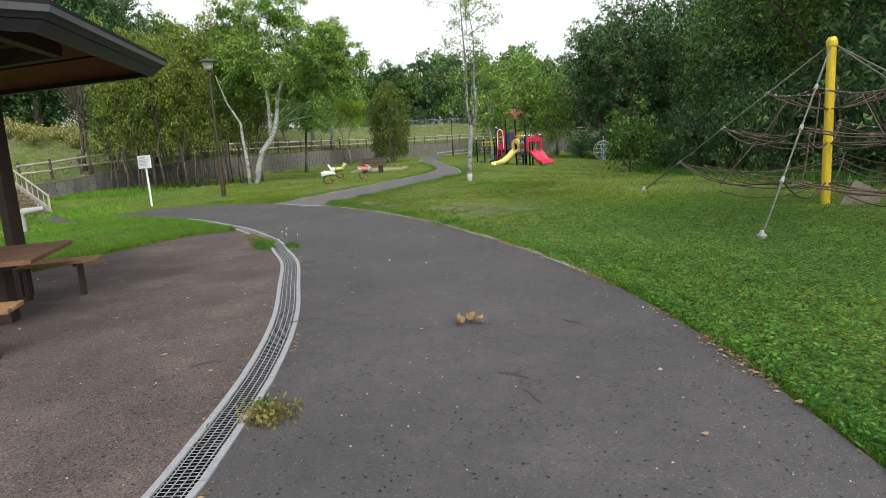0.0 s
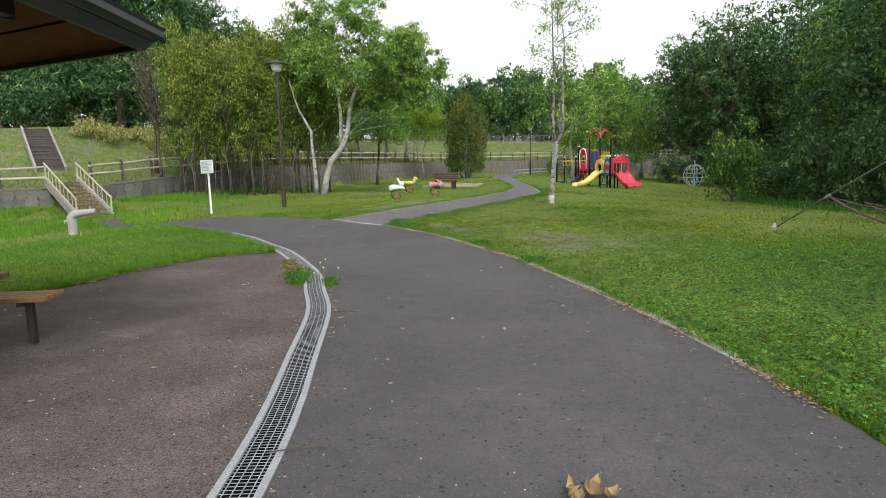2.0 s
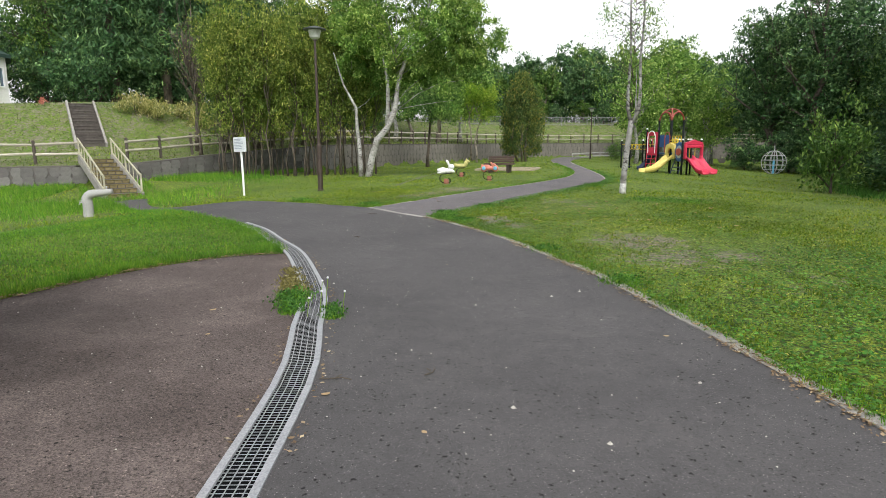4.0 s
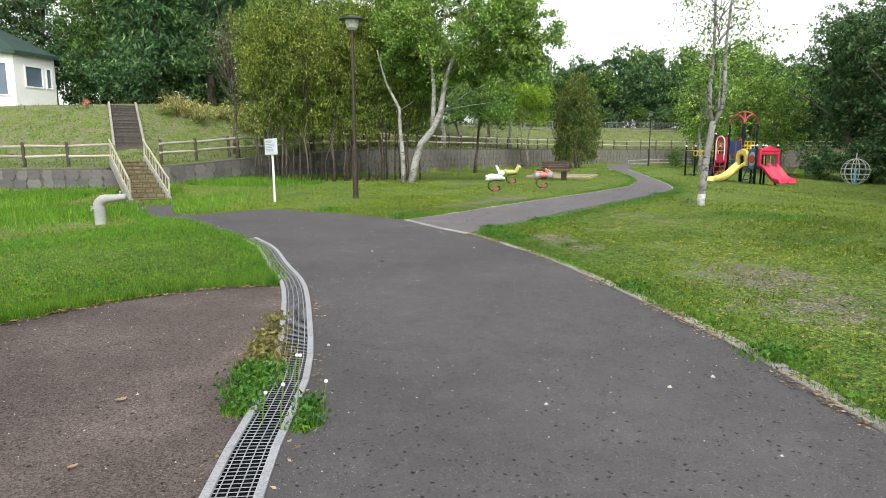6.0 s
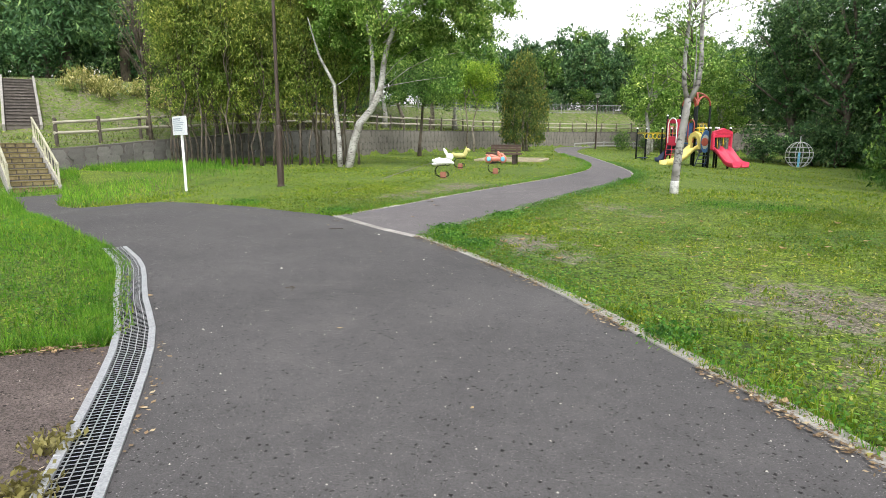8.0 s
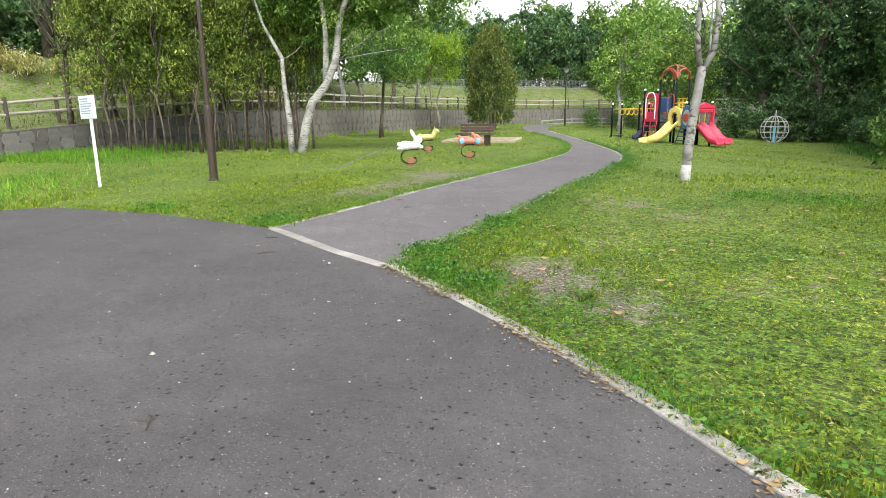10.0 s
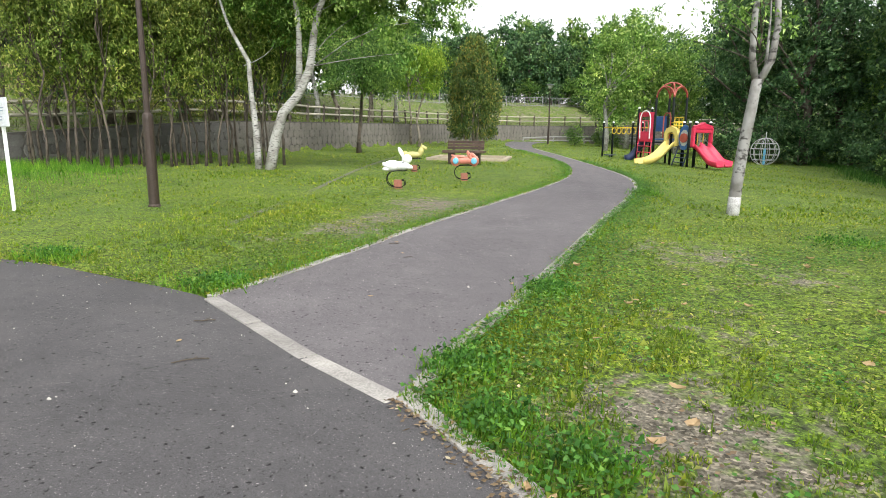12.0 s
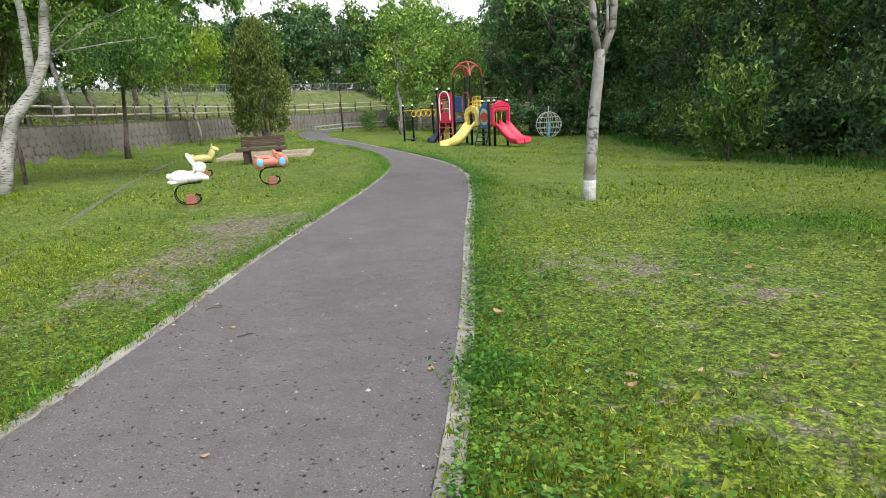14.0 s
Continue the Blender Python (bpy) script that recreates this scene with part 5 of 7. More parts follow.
# ---- spring riders, table, sand pit ----
def build_rider(x, y, rz, kind):
    label = {"rabbit": "white moulded rabbit spring rider on a hoop spring", "pony": "yellow moulded animal spring rider on a hoop spring", "bike": "salmon red motorbike spring rider with blue wheels"}[kind]
    t = thing("spring_rider", x, y, gz1(x, y), rz, label, "spring rider", "spring riders on the lawn")
    bm = bmesh.new()
    box(bm, (0, 0, 0.1), (0.2, 0.17, 0.21), None, 0.015)
    part("spring_box", bm, BRICK_RED, t, "brick-red foot box")
    for s in (-0.09, 0.09):
        bm = bmesh.new()
        tube(bm, smooth_line([(0.08, s, 0.21), (0.16, s, 0.19), (0.18, s, 0.1), (0.1, s, 0.05), (-0.08, s, 0.05), (-0.21, s, 0.09), (-0.28, s, 0.2), (-0.25, s, 0.32), (-0.12, s, 0.4), (0.22, s, 0.41)], 0.05), 0.011, 6)
        part("spring_hoop", bm, BLACK_PIPE, t)
    body = {"rabbit": RIDER_WHITE, "pony": RIDER_YELLOW, "bike": RIDER_RED}[kind]
    bm = bmesh.new()
    if kind == "rabbit":
        blob(bm, (-0.14, 0, 0.52), (0.21, 0.13, 0.125))
        blob(bm, (0.08, 0, 0.52), (0.22, 0.115, 0.105))
        blob(bm, (0.25, 0, 0.5), (0.13, 0.08, 0.06), Matrix.Rotation(0.25, 4, "Y"))
        blob(bm, (0.22, 0, 0.67), (0.13, 0.09, 0.105))
        for s in (-0.04, 0.04):
            blob(bm, (0.08, s, 0.81), (0.045, 0.03, 0.14), Matrix.Rotation(-0.55, 4, "Y"))
        blob(bm, (-0.35, 0, 0.55), (0.05, 0.05, 0.05))
        blob(bm, (-0.28, 0, 0.44), (0.12, 0.11, 0.05))
    elif kind == "pony":
        blob(bm, (-0.05, 0, 0.52), (0.32, 0.11, 0.1))
        blob(bm, (-0.32, 0, 0.55), (0.1, 0.07, 0.09))
        blob(bm, (0.22, 0, 0.62), (0.1, 0.08, 0.16), Matrix.Rotation(0.4, 4, "Y"))
        blob(bm, (0.32, 0, 0.74), (0.13, 0.07, 0.065), Matrix.Rotation(0.3, 4, "Y"))
        for s in (-0.04, 0.04):
            blob(bm, (0.25, s, 0.82), (0.02, 0.02, 0.06))
    else:
        blob(bm, (-0.02, 0, 0.53), (0.3, 0.1, 0.1))
        blob(bm, (0.14, 0, 0.65), (0.06, 0.09, 0.15), Matrix.Rotation(-0.45, 4, "Y"))
        blob(bm, (0.24, 0, 0.66), (0.1, 0.08, 0.06), Matrix.Rotation(0.5, 4, "Y"))
        blob(bm, (-0.1, 0, 0.62), (0.15, 0.085, 0.05), Matrix.Rotation(0.15, 4, "Y"))
        blob(bm, (-0.31, 0, 0.64), (0.08, 0.07, 0.035), Matrix.Rotation(0.35, 4, "Y"))
        for a in (-0.25, 0.27):
            blob(bm, (a, 0, 0.52), (0.15, 0.09, 0.15))
    part("body", bm, body, t, smooth=True)
    if kind == "bike":
        for a in (-0.25, 0.27):
            for s in (-1, 1):
                bm = bmesh.new()
                blob(bm, (a, s * 0.083, 0.52), (0.085, 0.022, 0.085))
                part("wheel", bm, SKY_BLUE, t, "light blue wheel disc", smooth=True)
    t.scale = (0.86, 0.86, 0.95)
    for z, xx in ((0.7 if kind != "rabbit" else 0.6, 0.14), (0.43, 0.1)):
        bm = bmesh.new()
        tube(bm, [(xx, -0.2, z), (xx, 0.2, z)], 0.013, 6)
        part("handle" if z > 0.5 else "footrest", bm, BLACK_PIPE, t)


build_rider(-3.72, 27.15, 5, "rabbit")
build_rider(-2.56, 29.5, 8, "bike")
build_rider(-4.35, 32.3, 5, "pony")


def build_back_bench():
    x, y = -3.33, 36.5
    t = thing("backrest_bench", x, y, gz1(x, y), -4, "dark brown slatted timber bench with a leaning back", "bench")
    t.scale = (1.12, 1.12, 1.12)
    for k in range(3):
        bm = bmesh.new()
        box(bm, (0, -0.2 + 0.17 * k, 0.4), (1.34, 0.155, 0.09 if k == 0 else 0.06), None, 0.012)
        part("seat_slat", bm, OLD_BROWN, t)
    for k in range(3):
        bm = bmesh.new()
        box(bm, (0, 0.24 + 0.035 * k, 0.5 + 0.095 * k), (1.2, 0.04, 0.085), None, 0.01)
        part("back_slat", bm, OLD_BROWN, t)
    for s in (-1, 1):
        bm = bmesh.new()
        box(bm, (s * 0.42, 0.0, 0.17), (0.16, 0.4, 0.38), None, 0.015)
        part("leg", bm, DARK_WOOD, t)
        bm = bmesh.new()
        box(bm, (s * 0.42, 0.3, 0.5), (0.07, 0.045, 0.45), Matrix.Translation((0, 0.3, 0.3)) @ Matrix.Rotation(-0.32, 4, "X") @ Matrix.Translation((0, -0.3, -0.3)), 0.006)
        part("back_post", bm, DARK_WOOD, t)


def build_sandpit():
    x, y = -3.45, 40.05
    t = thing("sand_pit", x, y, gz1(x, y), -2, "low timber-edged sand pit with worn pale rim", "sand pit")
    for cx, cy, sx, sy in ((0, -1.4, 3.2, 0.18), (0, 1.4, 3.2, 0.18), (-1.51, 0, 0.18, 2.62), (1.51, 0, 0.18, 2.62)):
        bm = bmesh.new()
        box(bm, (cx, cy, 0.0), (sx, sy, 0.2), None, 0.025)
        part("rim", bm, SAND_KERB, t)
    bm = bmesh.new()
    bmesh.ops.create_grid(bm, x_segments=16, y_segments=20, size=1.0)
    for v in bm.verts:
        v.co = Vector((v.co.x * 1.42, v.co.y * 1.31, 0.02 + 0.05 * noise.noise((v.co.x * 3, v.co.y * 4, 0))))
    part("sand", bm, SAND, t, "damp brown sand")


build_back_bench()
build_sandpit()


# ---- play structure ----
def build_play():
    T = (5.68, 46.4)
    z0 = gz1(*T)
    t = thing("play_structure", *T, z0, -48.1, "colourful climbing frame with red and yellow slides and black posts", "play structure")

    def pipe(name, pts, r, mat_, parent=t, label=""):
        bm = bmesh.new()
        tube(bm, pts, r, 8)
        return part(name, bm, mat_, parent, label, True)

    def panel(name, c, size, mat_, label="", bevel=0.02, parent=t):
        bm = bmesh.new()
        box(bm, c, size, None, bevel)
        return part(name, bm, mat_, parent, label)

    # local x runs to the red slide, local y away from the yellow one
    for p, q, h in ((-0.5, -0.5, 3.2), (0.5, -0.5, 3.2), (-0.5, 0.5, 3.2), (0.5, 0.5, 3.2), (-1.5, -0.5, 2.7), (-1.5, 0.5, 2.7), (1.15, -0.5, 2.0), (1.8, -0.5, 2.0), (1.8, 0.62, 2.0), (1.15, 0.5, 2.0), (1.72, -0.85, 2.0)):
        post = pipe("post", [(p, q, -0.2), (p, q, h)], 0.055, BLACK_PIPE)
        if h < 3:
            bm = bmesh.new()
            blob(bm, (p, q, h + 0.02), (0.065, 0.065, 0.06))
            part("post_cap", bm, WHITE_PAINT, post, "white ball cap", True)
    # red dome of bent pipes
    for a, b in (((-0.5, -0.5), (0.5, 0.5)), ((-0.5, 0.5), (0.5, -0.5)), ((-0.5, -0.5), (0.5, -0.5)), ((-0.5, 0.5), (0.5, 0.5)), ((-0.5, -0.5), (-0.5, 0.5)), ((0.5, -0.5), (0.5, 0.5))):
        rise = 0.75 if abs(a[0] - b[0]) > 0.1 and abs(a[1] - b[1]) > 0.1 else 0.55
        pts = []
        for k in range(13):
            f = k / 12
            pts.append((a[0] + (b[0] - a[0]) * (0.5 - 0.5 * math.cos(math.pi * f)), a[1] + (b[1] - a[1]) * (0.5 - 0.5 * math.cos(math.pi * f)), 3.15 + rise * math.sin(math.pi * f)))
        pipe("dome_arch", pts, 0.04, ORANGE_RED)
    # decks
    panel("deck", (0, 0, 1.2), (1.0, 1.0, 0.07), BLUE)
    panel("deck", (-1.0, 0, 1.05), (1.0, 1.0, 0.07), NAVY)
    panel("deck", (1.15, 0, 0.9), (1.3, 1.0, 0.07), NAVY)
    panel("deck", (1.5, -0.6, 0.9), (0.6, 0.3, 0.07), NAVY)
    # tall red panel with window and white arch
    for c, size in (((-1.0, -0.52, 1.32), (0.9, 0.05, 0.5)), ((-1.36, -0.52, 1.95), (0.16, 0.05, 0.8)), ((-0.64, -0.52, 1.95), (0.16, 0.05, 0.8)), ((-1.0, -0.52, 2.4), (0.9, 0.05, 0.22))):
        panel("red_panel", c, size, RED)
    panel("blue_panel", (-0.98, 0.52, 1.95), (0.84, 0.05, 0.75), BLUE)
    for q in (-0.3, 0.0, 0.3):
        pipe("guard_bar", [(-1.52, q, 1.1), (-1.52, q, 2.1)], 0.02, RED)
    pipe("guard_bar", [(-1.52, -0.5, 2.1), (-1.52, 0.5, 2.1)], 0.024, RED)
    pipe("hoop", smooth_line([(-1.3, -0.58, 1.2), (-1.3, -0.6, 2.3), (-1.0, -0.6, 2.58), (-0.72, -0.6, 2.3), (-0.72, -0.58, 1.2)], 0.1), 0.028, WHITE_PAINT)
    # yellow barrier and orange panel
    for z in (1.5, 1.85, 2.0):
        pipe("yellow_bar", [(0.5, -0.55, z), (1.15, -0.55, z)], 0.025, YELLOW_PIPE)
    pipe("yellow_bar", smooth_line([(0.05, -0.55, 1.25), (0.05, -0.55, 2.3), (0.25, -0.55, 2.45), (0.42, -0.55, 2.3), (0.42, -0.55, 1.25)], 0.1), 0.03, ORANGE_RED)
    for q in (-0.2, 0.05, 0.3):
        pipe("yellow_bar", [(0.5, q, 1.25), (0.5, q, 2.05)], 0.022, YELLOW_PIPE)
    pipe("yellow_bar", [(0.5, -0.5, 2.05), (0.5, 0.5, 2.05)], 0.024, YELLOW_PIPE)
    for q in (-0.35, -0.12, 0.12, 0.35):
        pipe("yellow_bar", [(q, 0.52, 1.25), (q, 0.52, 2.25)], 0.022, YELLOW_PIPE)
    pipe("yellow_bar", [(-0.5, 0.52, 2.25), (0.5, 0.52, 2.25)], 0.024, YELLOW_PIPE)
    # yellow slide: hood and chute towards local -y
    bm = bmesh.new()
    outer = [(-0.36, 0.0), (-0.38, 0.55), (-0.28, 0.82), (0.0, 0.94), (0.28, 0.82), (0.38, 0.55), (0.36, 0.0)]
    inner = [(-0.22, 0.0), (-0.23, 0.45), (-0.15, 0.62), (0.0, 0.68), (0.15, 0.62), (0.23, 0.45), (0.22, 0.0)]
    rings = [[bm.verts.new((0.62 + a, yy, 0.9 + b)) for a, b in ring] for yy, ring in ((-0.5, outer), (-0.72, outer), (-0.72, inner), (-0.5, inner))]
    for r0, r1 in zip(rings, rings[1:] + rings[:1]):
        for i in range(6):
            bm.faces.new((r0[i], r0[i + 1], r1[i + 1], r1[i]))
    part("slide_hood", bm, YELLOW, t, "yellow moulded slide entrance")

    def chute(name, x0, prof, width, axis, mat_, label):
        bm = bmesh.new()
        sect = [(-0.5, 0.2), (-0.46, 0.22), (-0.4, 0.04), (0, 0.0), (0.4, 0.04), (0.46, 0.22), (0.5, 0.2), (0.42, -0.04), (0.0, -0.06), (-0.42, -0.04)]
        rings = []
        for d, z in smooth_line(prof, 0.12):
            ring = []
            for a, h in sect:
                ring.append(bm.verts.new((x0 + a * width, -d, z + h) if axis == "y" else (d, x0 + a * width, z + h)))
            rings.append(ring)
        n = len(sect)
        for a, b in zip(rings, rings[1:]):
            for i in range(n):
                bm.faces.new((a[i], a[(i + 1) % n], b[(i + 1) % n], b[i]))
        bm.faces.new(rings[0])
        bm.faces.new(rings[-1][::-1])
        part(name, bm, mat_, t, label, True)

    chute("yellow_slide", 0.62, [(0.6, 0.93), (0.9, 0.86), (1.5, 0.45), (2.1, 0.2), (2.9, 0.12)], 0.56, "y", YELLOW, "wavy yellow slide chute")
    # blue play panel with orange disc
    bm = bmesh.new()
    lathe(bm, [(0.3, -0.025), (0.31, 0.0), (0.3, 0.025)], 24, Matrix.Translation((1.43, -0.78, 1.32)) @ Matrix.Diagonal((1.0, 1.0, 1.9, 1)) @ Matrix.Rotation(math.pi / 2, 4, "X"))
    part("blue_panel", bm, BLUE, t, "oval blue panel with a round orange play disc")
    bm = bmesh.new()
    lathe(bm, [(0.215, -0.02), (0.225, 0.0), (0.215, 0.02)], 24, Matrix.Translation((1.43, -0.806, 1.3)) @ Matrix.Diagonal((1.0, 1.0, 1.7, 1)) @ Matrix.Rotation(math.pi / 2, 4, "X"))
    part("disc_plate", bm, GLOBE_GREY, t, "pale oval plate behind the disc")
    bm = bmesh.new()
    lathe(bm, [(0.2, -0.03), (0.22, 0.0), (0.2, 0.03)], 16, Matrix.Translation((1.43, -0.838, 1.3)) @ Matrix.Rotation(math.pi / 2, 4, "X"))
    part("play_disc", bm, ORANGE_RED, t, "orange disc")
    # red double slide with hood
    for c, size in (((1.88, -0.1, 1.78), (0.2, 1.4, 0.16)), ((1.88, -0.78, 1.33), (0.2, 0.12, 0.9)), ((1.88, 0.58, 1.33), (0.2, 0.12, 0.9)), ((1.88, -0.1, 1.62), (0.16, 1.26, 0.18))):
        panel("slide_hood", c, size, RED, bevel=0.05)
    bm = bmesh.new()
    vs = [[bm.verts.new((xx, -0.1 + a, b)) for a, b in ((-0.72, 1.84), (-0.45, 1.9), (-0.16, 1.95), (0.0, 2.02), (0.16, 1.95), (0.45, 1.9), (0.72, 1.84))] for xx in (1.78, 1.98)]
    for i in range(6):
        bm.faces.new((vs[0][i], vs[0][i + 1], vs[1][i + 1], vs[1][i]))
    bm.faces.new(vs[0])
    bm.faces.new(vs[1][::-1])
    bm.faces.new((vs[0][0], vs[1][0], vs[1][6], vs[0][6]))
    part("hood_gable", bm, RED, t)
    for q in (-0.32, 0.12):
        pipe("yellow_bar", [(1.8, q, 0.95), (1.8, q, 1.6)], 0.022, YELLOW_PIPE)
    for q in (-0.42, 0.22):
        chute("red_slide", q, [(1.82, 0.9), (2.02, 0.8), (2.45, 0.38), (2.75, 0.14), (3.15, 0.06)], 0.66, "x", RED, "red slide chute")
    # navy tube slide at the far end
    pipe("tube_slide", smooth_line([(-1.45, 0.2, 1.15), (-1.6, 0.0, 0.95), (-1.78, -0.28, 0.5), (-1.95, -0.5, 0.22), (-2.1, -0.65, 0.18)], 0.12), 0.2, NAVY, label="dark navy slide")
    # steps
    for k in range(4):
        panel("step", (1.3, -0.85 + 0.12 * k, 0.18 + 0.2 * k), (0.55, 0.16, 0.04), NAVY, bevel=0.005)
    for s in (1.0, 1.6):
        pipe("stair_rail", [(s, -1.0, 0.0), (s, -0.55, 0.95)], 0.03, NAVY)
    # monkey bars
    for p, q in ((-3.9, -0.35), (-3.9, 0.4), (-1.95, -0.35), (-1.95, 0.4)):
        post = pipe("post", [(p, q, -0.2), (p, q, 2.0)], 0.05, BLACK_PIPE)
        bm = bmesh.new()
        blob(bm, (p, q, 2.02), (0.06, 0.06, 0.055))
        part("post_cap", bm, WHITE_PAINT, post, "white ball cap", True)
    for q in (-0.35, 0.4):
        pipe("yellow_bar", [(-3.9, q, 1.75), (-1.5, q, 1.75)], 0.03, YELLOW_PIPE)
    for k in range(6):
        p = -3.5 + 0.33 * k
        ring = [(p, 0.02 + 0.16 * math.cos(a), 1.58 + 0.16 * math.sin(a)) for a in [2 * math.pi * i / 14 for i in range(15)]]
        pipe("hand_ring", ring, 0.026, YELLOW_PIPE)
        pipe("cross_bar", [(p, -0.35, 1.75), (p, 0.4, 1.75)], 0.02, YELLOW_PIPE)
    panel("step", (-3.6, -0.1, 0.3), (0.4, 0.5, 0.05), NAVY, bevel=0.01)
    pipe("step_leg", [(-3.6, -0.1, -0.1), (-3.6, -0.1, 0.28)], 0.04, NAVY)
    # climbing net below the red panel
    for k in range(3):
        pipe("climber_bar", [(-1.4 + 0.4 * k, -0.62, 0.0), (-1.4 + 0.4 * k, -0.55, 1.1)], 0.022, RED)
        pipe("climber_bar", [(-1.4, -0.6, 0.25 + 0.3 * k), (-0.6, -0.6, 0.25 + 0.3 * k)], 0.022, RED)


build_play()


def build_globe():
    x, y = 14.45, 58.9
    t = thing("globe_climber", x, y, -1.0 + 0.88, 0, "pale grey pipe globe climber with a light blue centre pole", "climbing frame")
    R = 0.9
    for k in range(6):
        a = math.pi * k / 6
        bm = bmesh.new()
        tube(bm, [(R * math.cos(b) * math.cos(a), R * math.cos(b) * math.sin(a), R * math.sin(b)) for b in [2 * math.pi * i / 32 for i in range(33)]], 0.019, 6)
        part("meridian", bm, GLOBE_GREY, t, smooth=True)
    for z in (-0.55, -0.2, 0.18, 0.53):
        r = math.sqrt(R * R - z * z)
        bm = bmesh.new()
        tube(bm, [(r * math.cos(b), r * math.sin(b), z) for b in [2 * math.pi * i / 32 for i in range(33)]], 0.019, 6)
        part("hoop", bm, GLOBE_GREY, t, smooth=True)
    bm = bmesh.new()
    tube(bm, [(0, 0, -1.0), (0, 0, 0.2)], 0.08, 10)
    part("blue_post", bm, SKY_BLUE, t, "light blue centre post")
    bm = bmesh.new()
    tube(bm, [(0, 0, 0.2), (0, 0, 1.3)], 0.035, 8)
    part("pole", bm, GLOBE_GREY, t)


build_globe()


# ---- rope net round a yellow mast ----
def build_net():
    x, y = 9.3, 12.05
    z0 = gz1(x, y)
    t = thing("rope_climber", x, y, z0, 0, "sagging brown rope climbing net guyed to a yellow steel mast", "climbing net")
    H = 2.98
    bm = bmesh.new()
    lathe(bm, [(0.078, -0.1), (0.078, H - 0.15), (0.095, H - 0.12), (0.095, H - 0.04), (0.06, H + 0.03)], 14)
    part("mast", bm, YELLOW_PIPE, t, "yellow steel mast")
    rng = np.random.default_rng(12)
    anchors = [(-2.45, -2.95), (-2.25, 4.2), (2.6, 3.9), (4.4, 0.4), (2.9, -3.4)]
    top = np.array((0, 0, H - 0.08))

    def rope(name, a, b, sag, r, mat_=ROPE, n=9):
        a, b = np.array(a, float), np.array(b, float)
        bm = bmesh.new()
        tube(bm, [a + (b - a) * f - np.array((0, 0, sag * 4 * f * (1 - f))) for f in np.linspace(0, 1, n)], r, 5)
        return part(name, bm, mat_, t, smooth=True)

    tiers = {}
    for k, (ax, ay) in enumerate(anchors):
        foot = np.array((ax, ay, gz1(x + ax, y + ay) - z0 + 0.02))
        rope("guy_rope", top, foot, 0.0, 0.016, GREY_ROPE, 3)
        bm = bmesh.new()
        lathe(bm, [(0.07, -0.05), (0.07, 0.03), (0.04, 0.05), (0.025, 0.1)], 10, Matrix.Translation(foot))
        part("anchor", bm, GALV, t, "galvanised ground anchor")
        for i, f in enumerate((0.27, 0.49, 0.75)):
            tiers[k, i] = top + (foot - top) * f
            bm = bmesh.new()
            d = (foot - top) / np.linalg.norm(foot - top)
            tube(bm, [tiers[k, i] - d * 0.06, tiers[k, i] + d * 0.06], 0.03, 6)
            part("clamp", bm, PALE_CONCRETE, t, "pale rope clamp")
    n = len(anchors)
    for i, sag in enumerate((0.14, 0.26, 0.42)):
        hub = np.array((0, 0, (1.75, 1.15, 0.42)[i]))
        for k in range(n):
            a, b = tiers[k, i], tiers[(k + 1) % n, i]
            for s in range((1, 2, 3)[i]):
                f = 1 - s * 0.2
                p, q, drop = hub + (a - hub) * f, hub + (b - hub) * f, sag * f * rng.uniform(0.6, 1.3)
                rope("net_rope", p, q, drop, 0.014)
                for g in (0.12, 0.34, 0.6, 0.86):
                    g += rng.uniform(-0.06, 0.06)
                    if s < 1 and i < 2:
                        c0, c1 = (p + (q - p) * w - np.array((0, 0, drop * 4 * w * (1 - w))) for w in (g - 0.012, g + 0.012))
                        bm = bmesh.new()
                        tube(bm, [c0, c1], 0.022, 6)
                        part("clamp", bm, PALE_CONCRETE if rng.uniform() < 0.6 else GREY_ROPE, t)
            rope("net_rope", a, hub, sag * rng.uniform(0.5, 1.0), 0.017)
            m = (a + b) / 2 - np.array((0, 0, sag))
            rope("net_rope", m, hub, sag * 0.5, 0.012)
            if i < 2:
                lo = tiers[k, i + 1]
                m2 = (lo + tiers[(k + 1) % n, i + 1]) / 2 - np.array((0, 0, (0.32, 0.3)[i]))
                rope("net_rope", m, m2, 0.0, 0.012, n=4)
                rope("net_rope", a * 0.7 + hub * 0.3, lo * 0.6 + np.array((0, 0, 0.3)) * 0.4, 0.1, 0.012, n=5)
    bm = bmesh.new()
    box(bm, (0.42, -0.25, 0.3), (0.62, 0.04, 0.55), Matrix.Rotation(0.5, 4, "Y"), 0.015)
    part("board", bm, OLD_WOOD, t, "tilted grey board at the mast foot")


build_net()


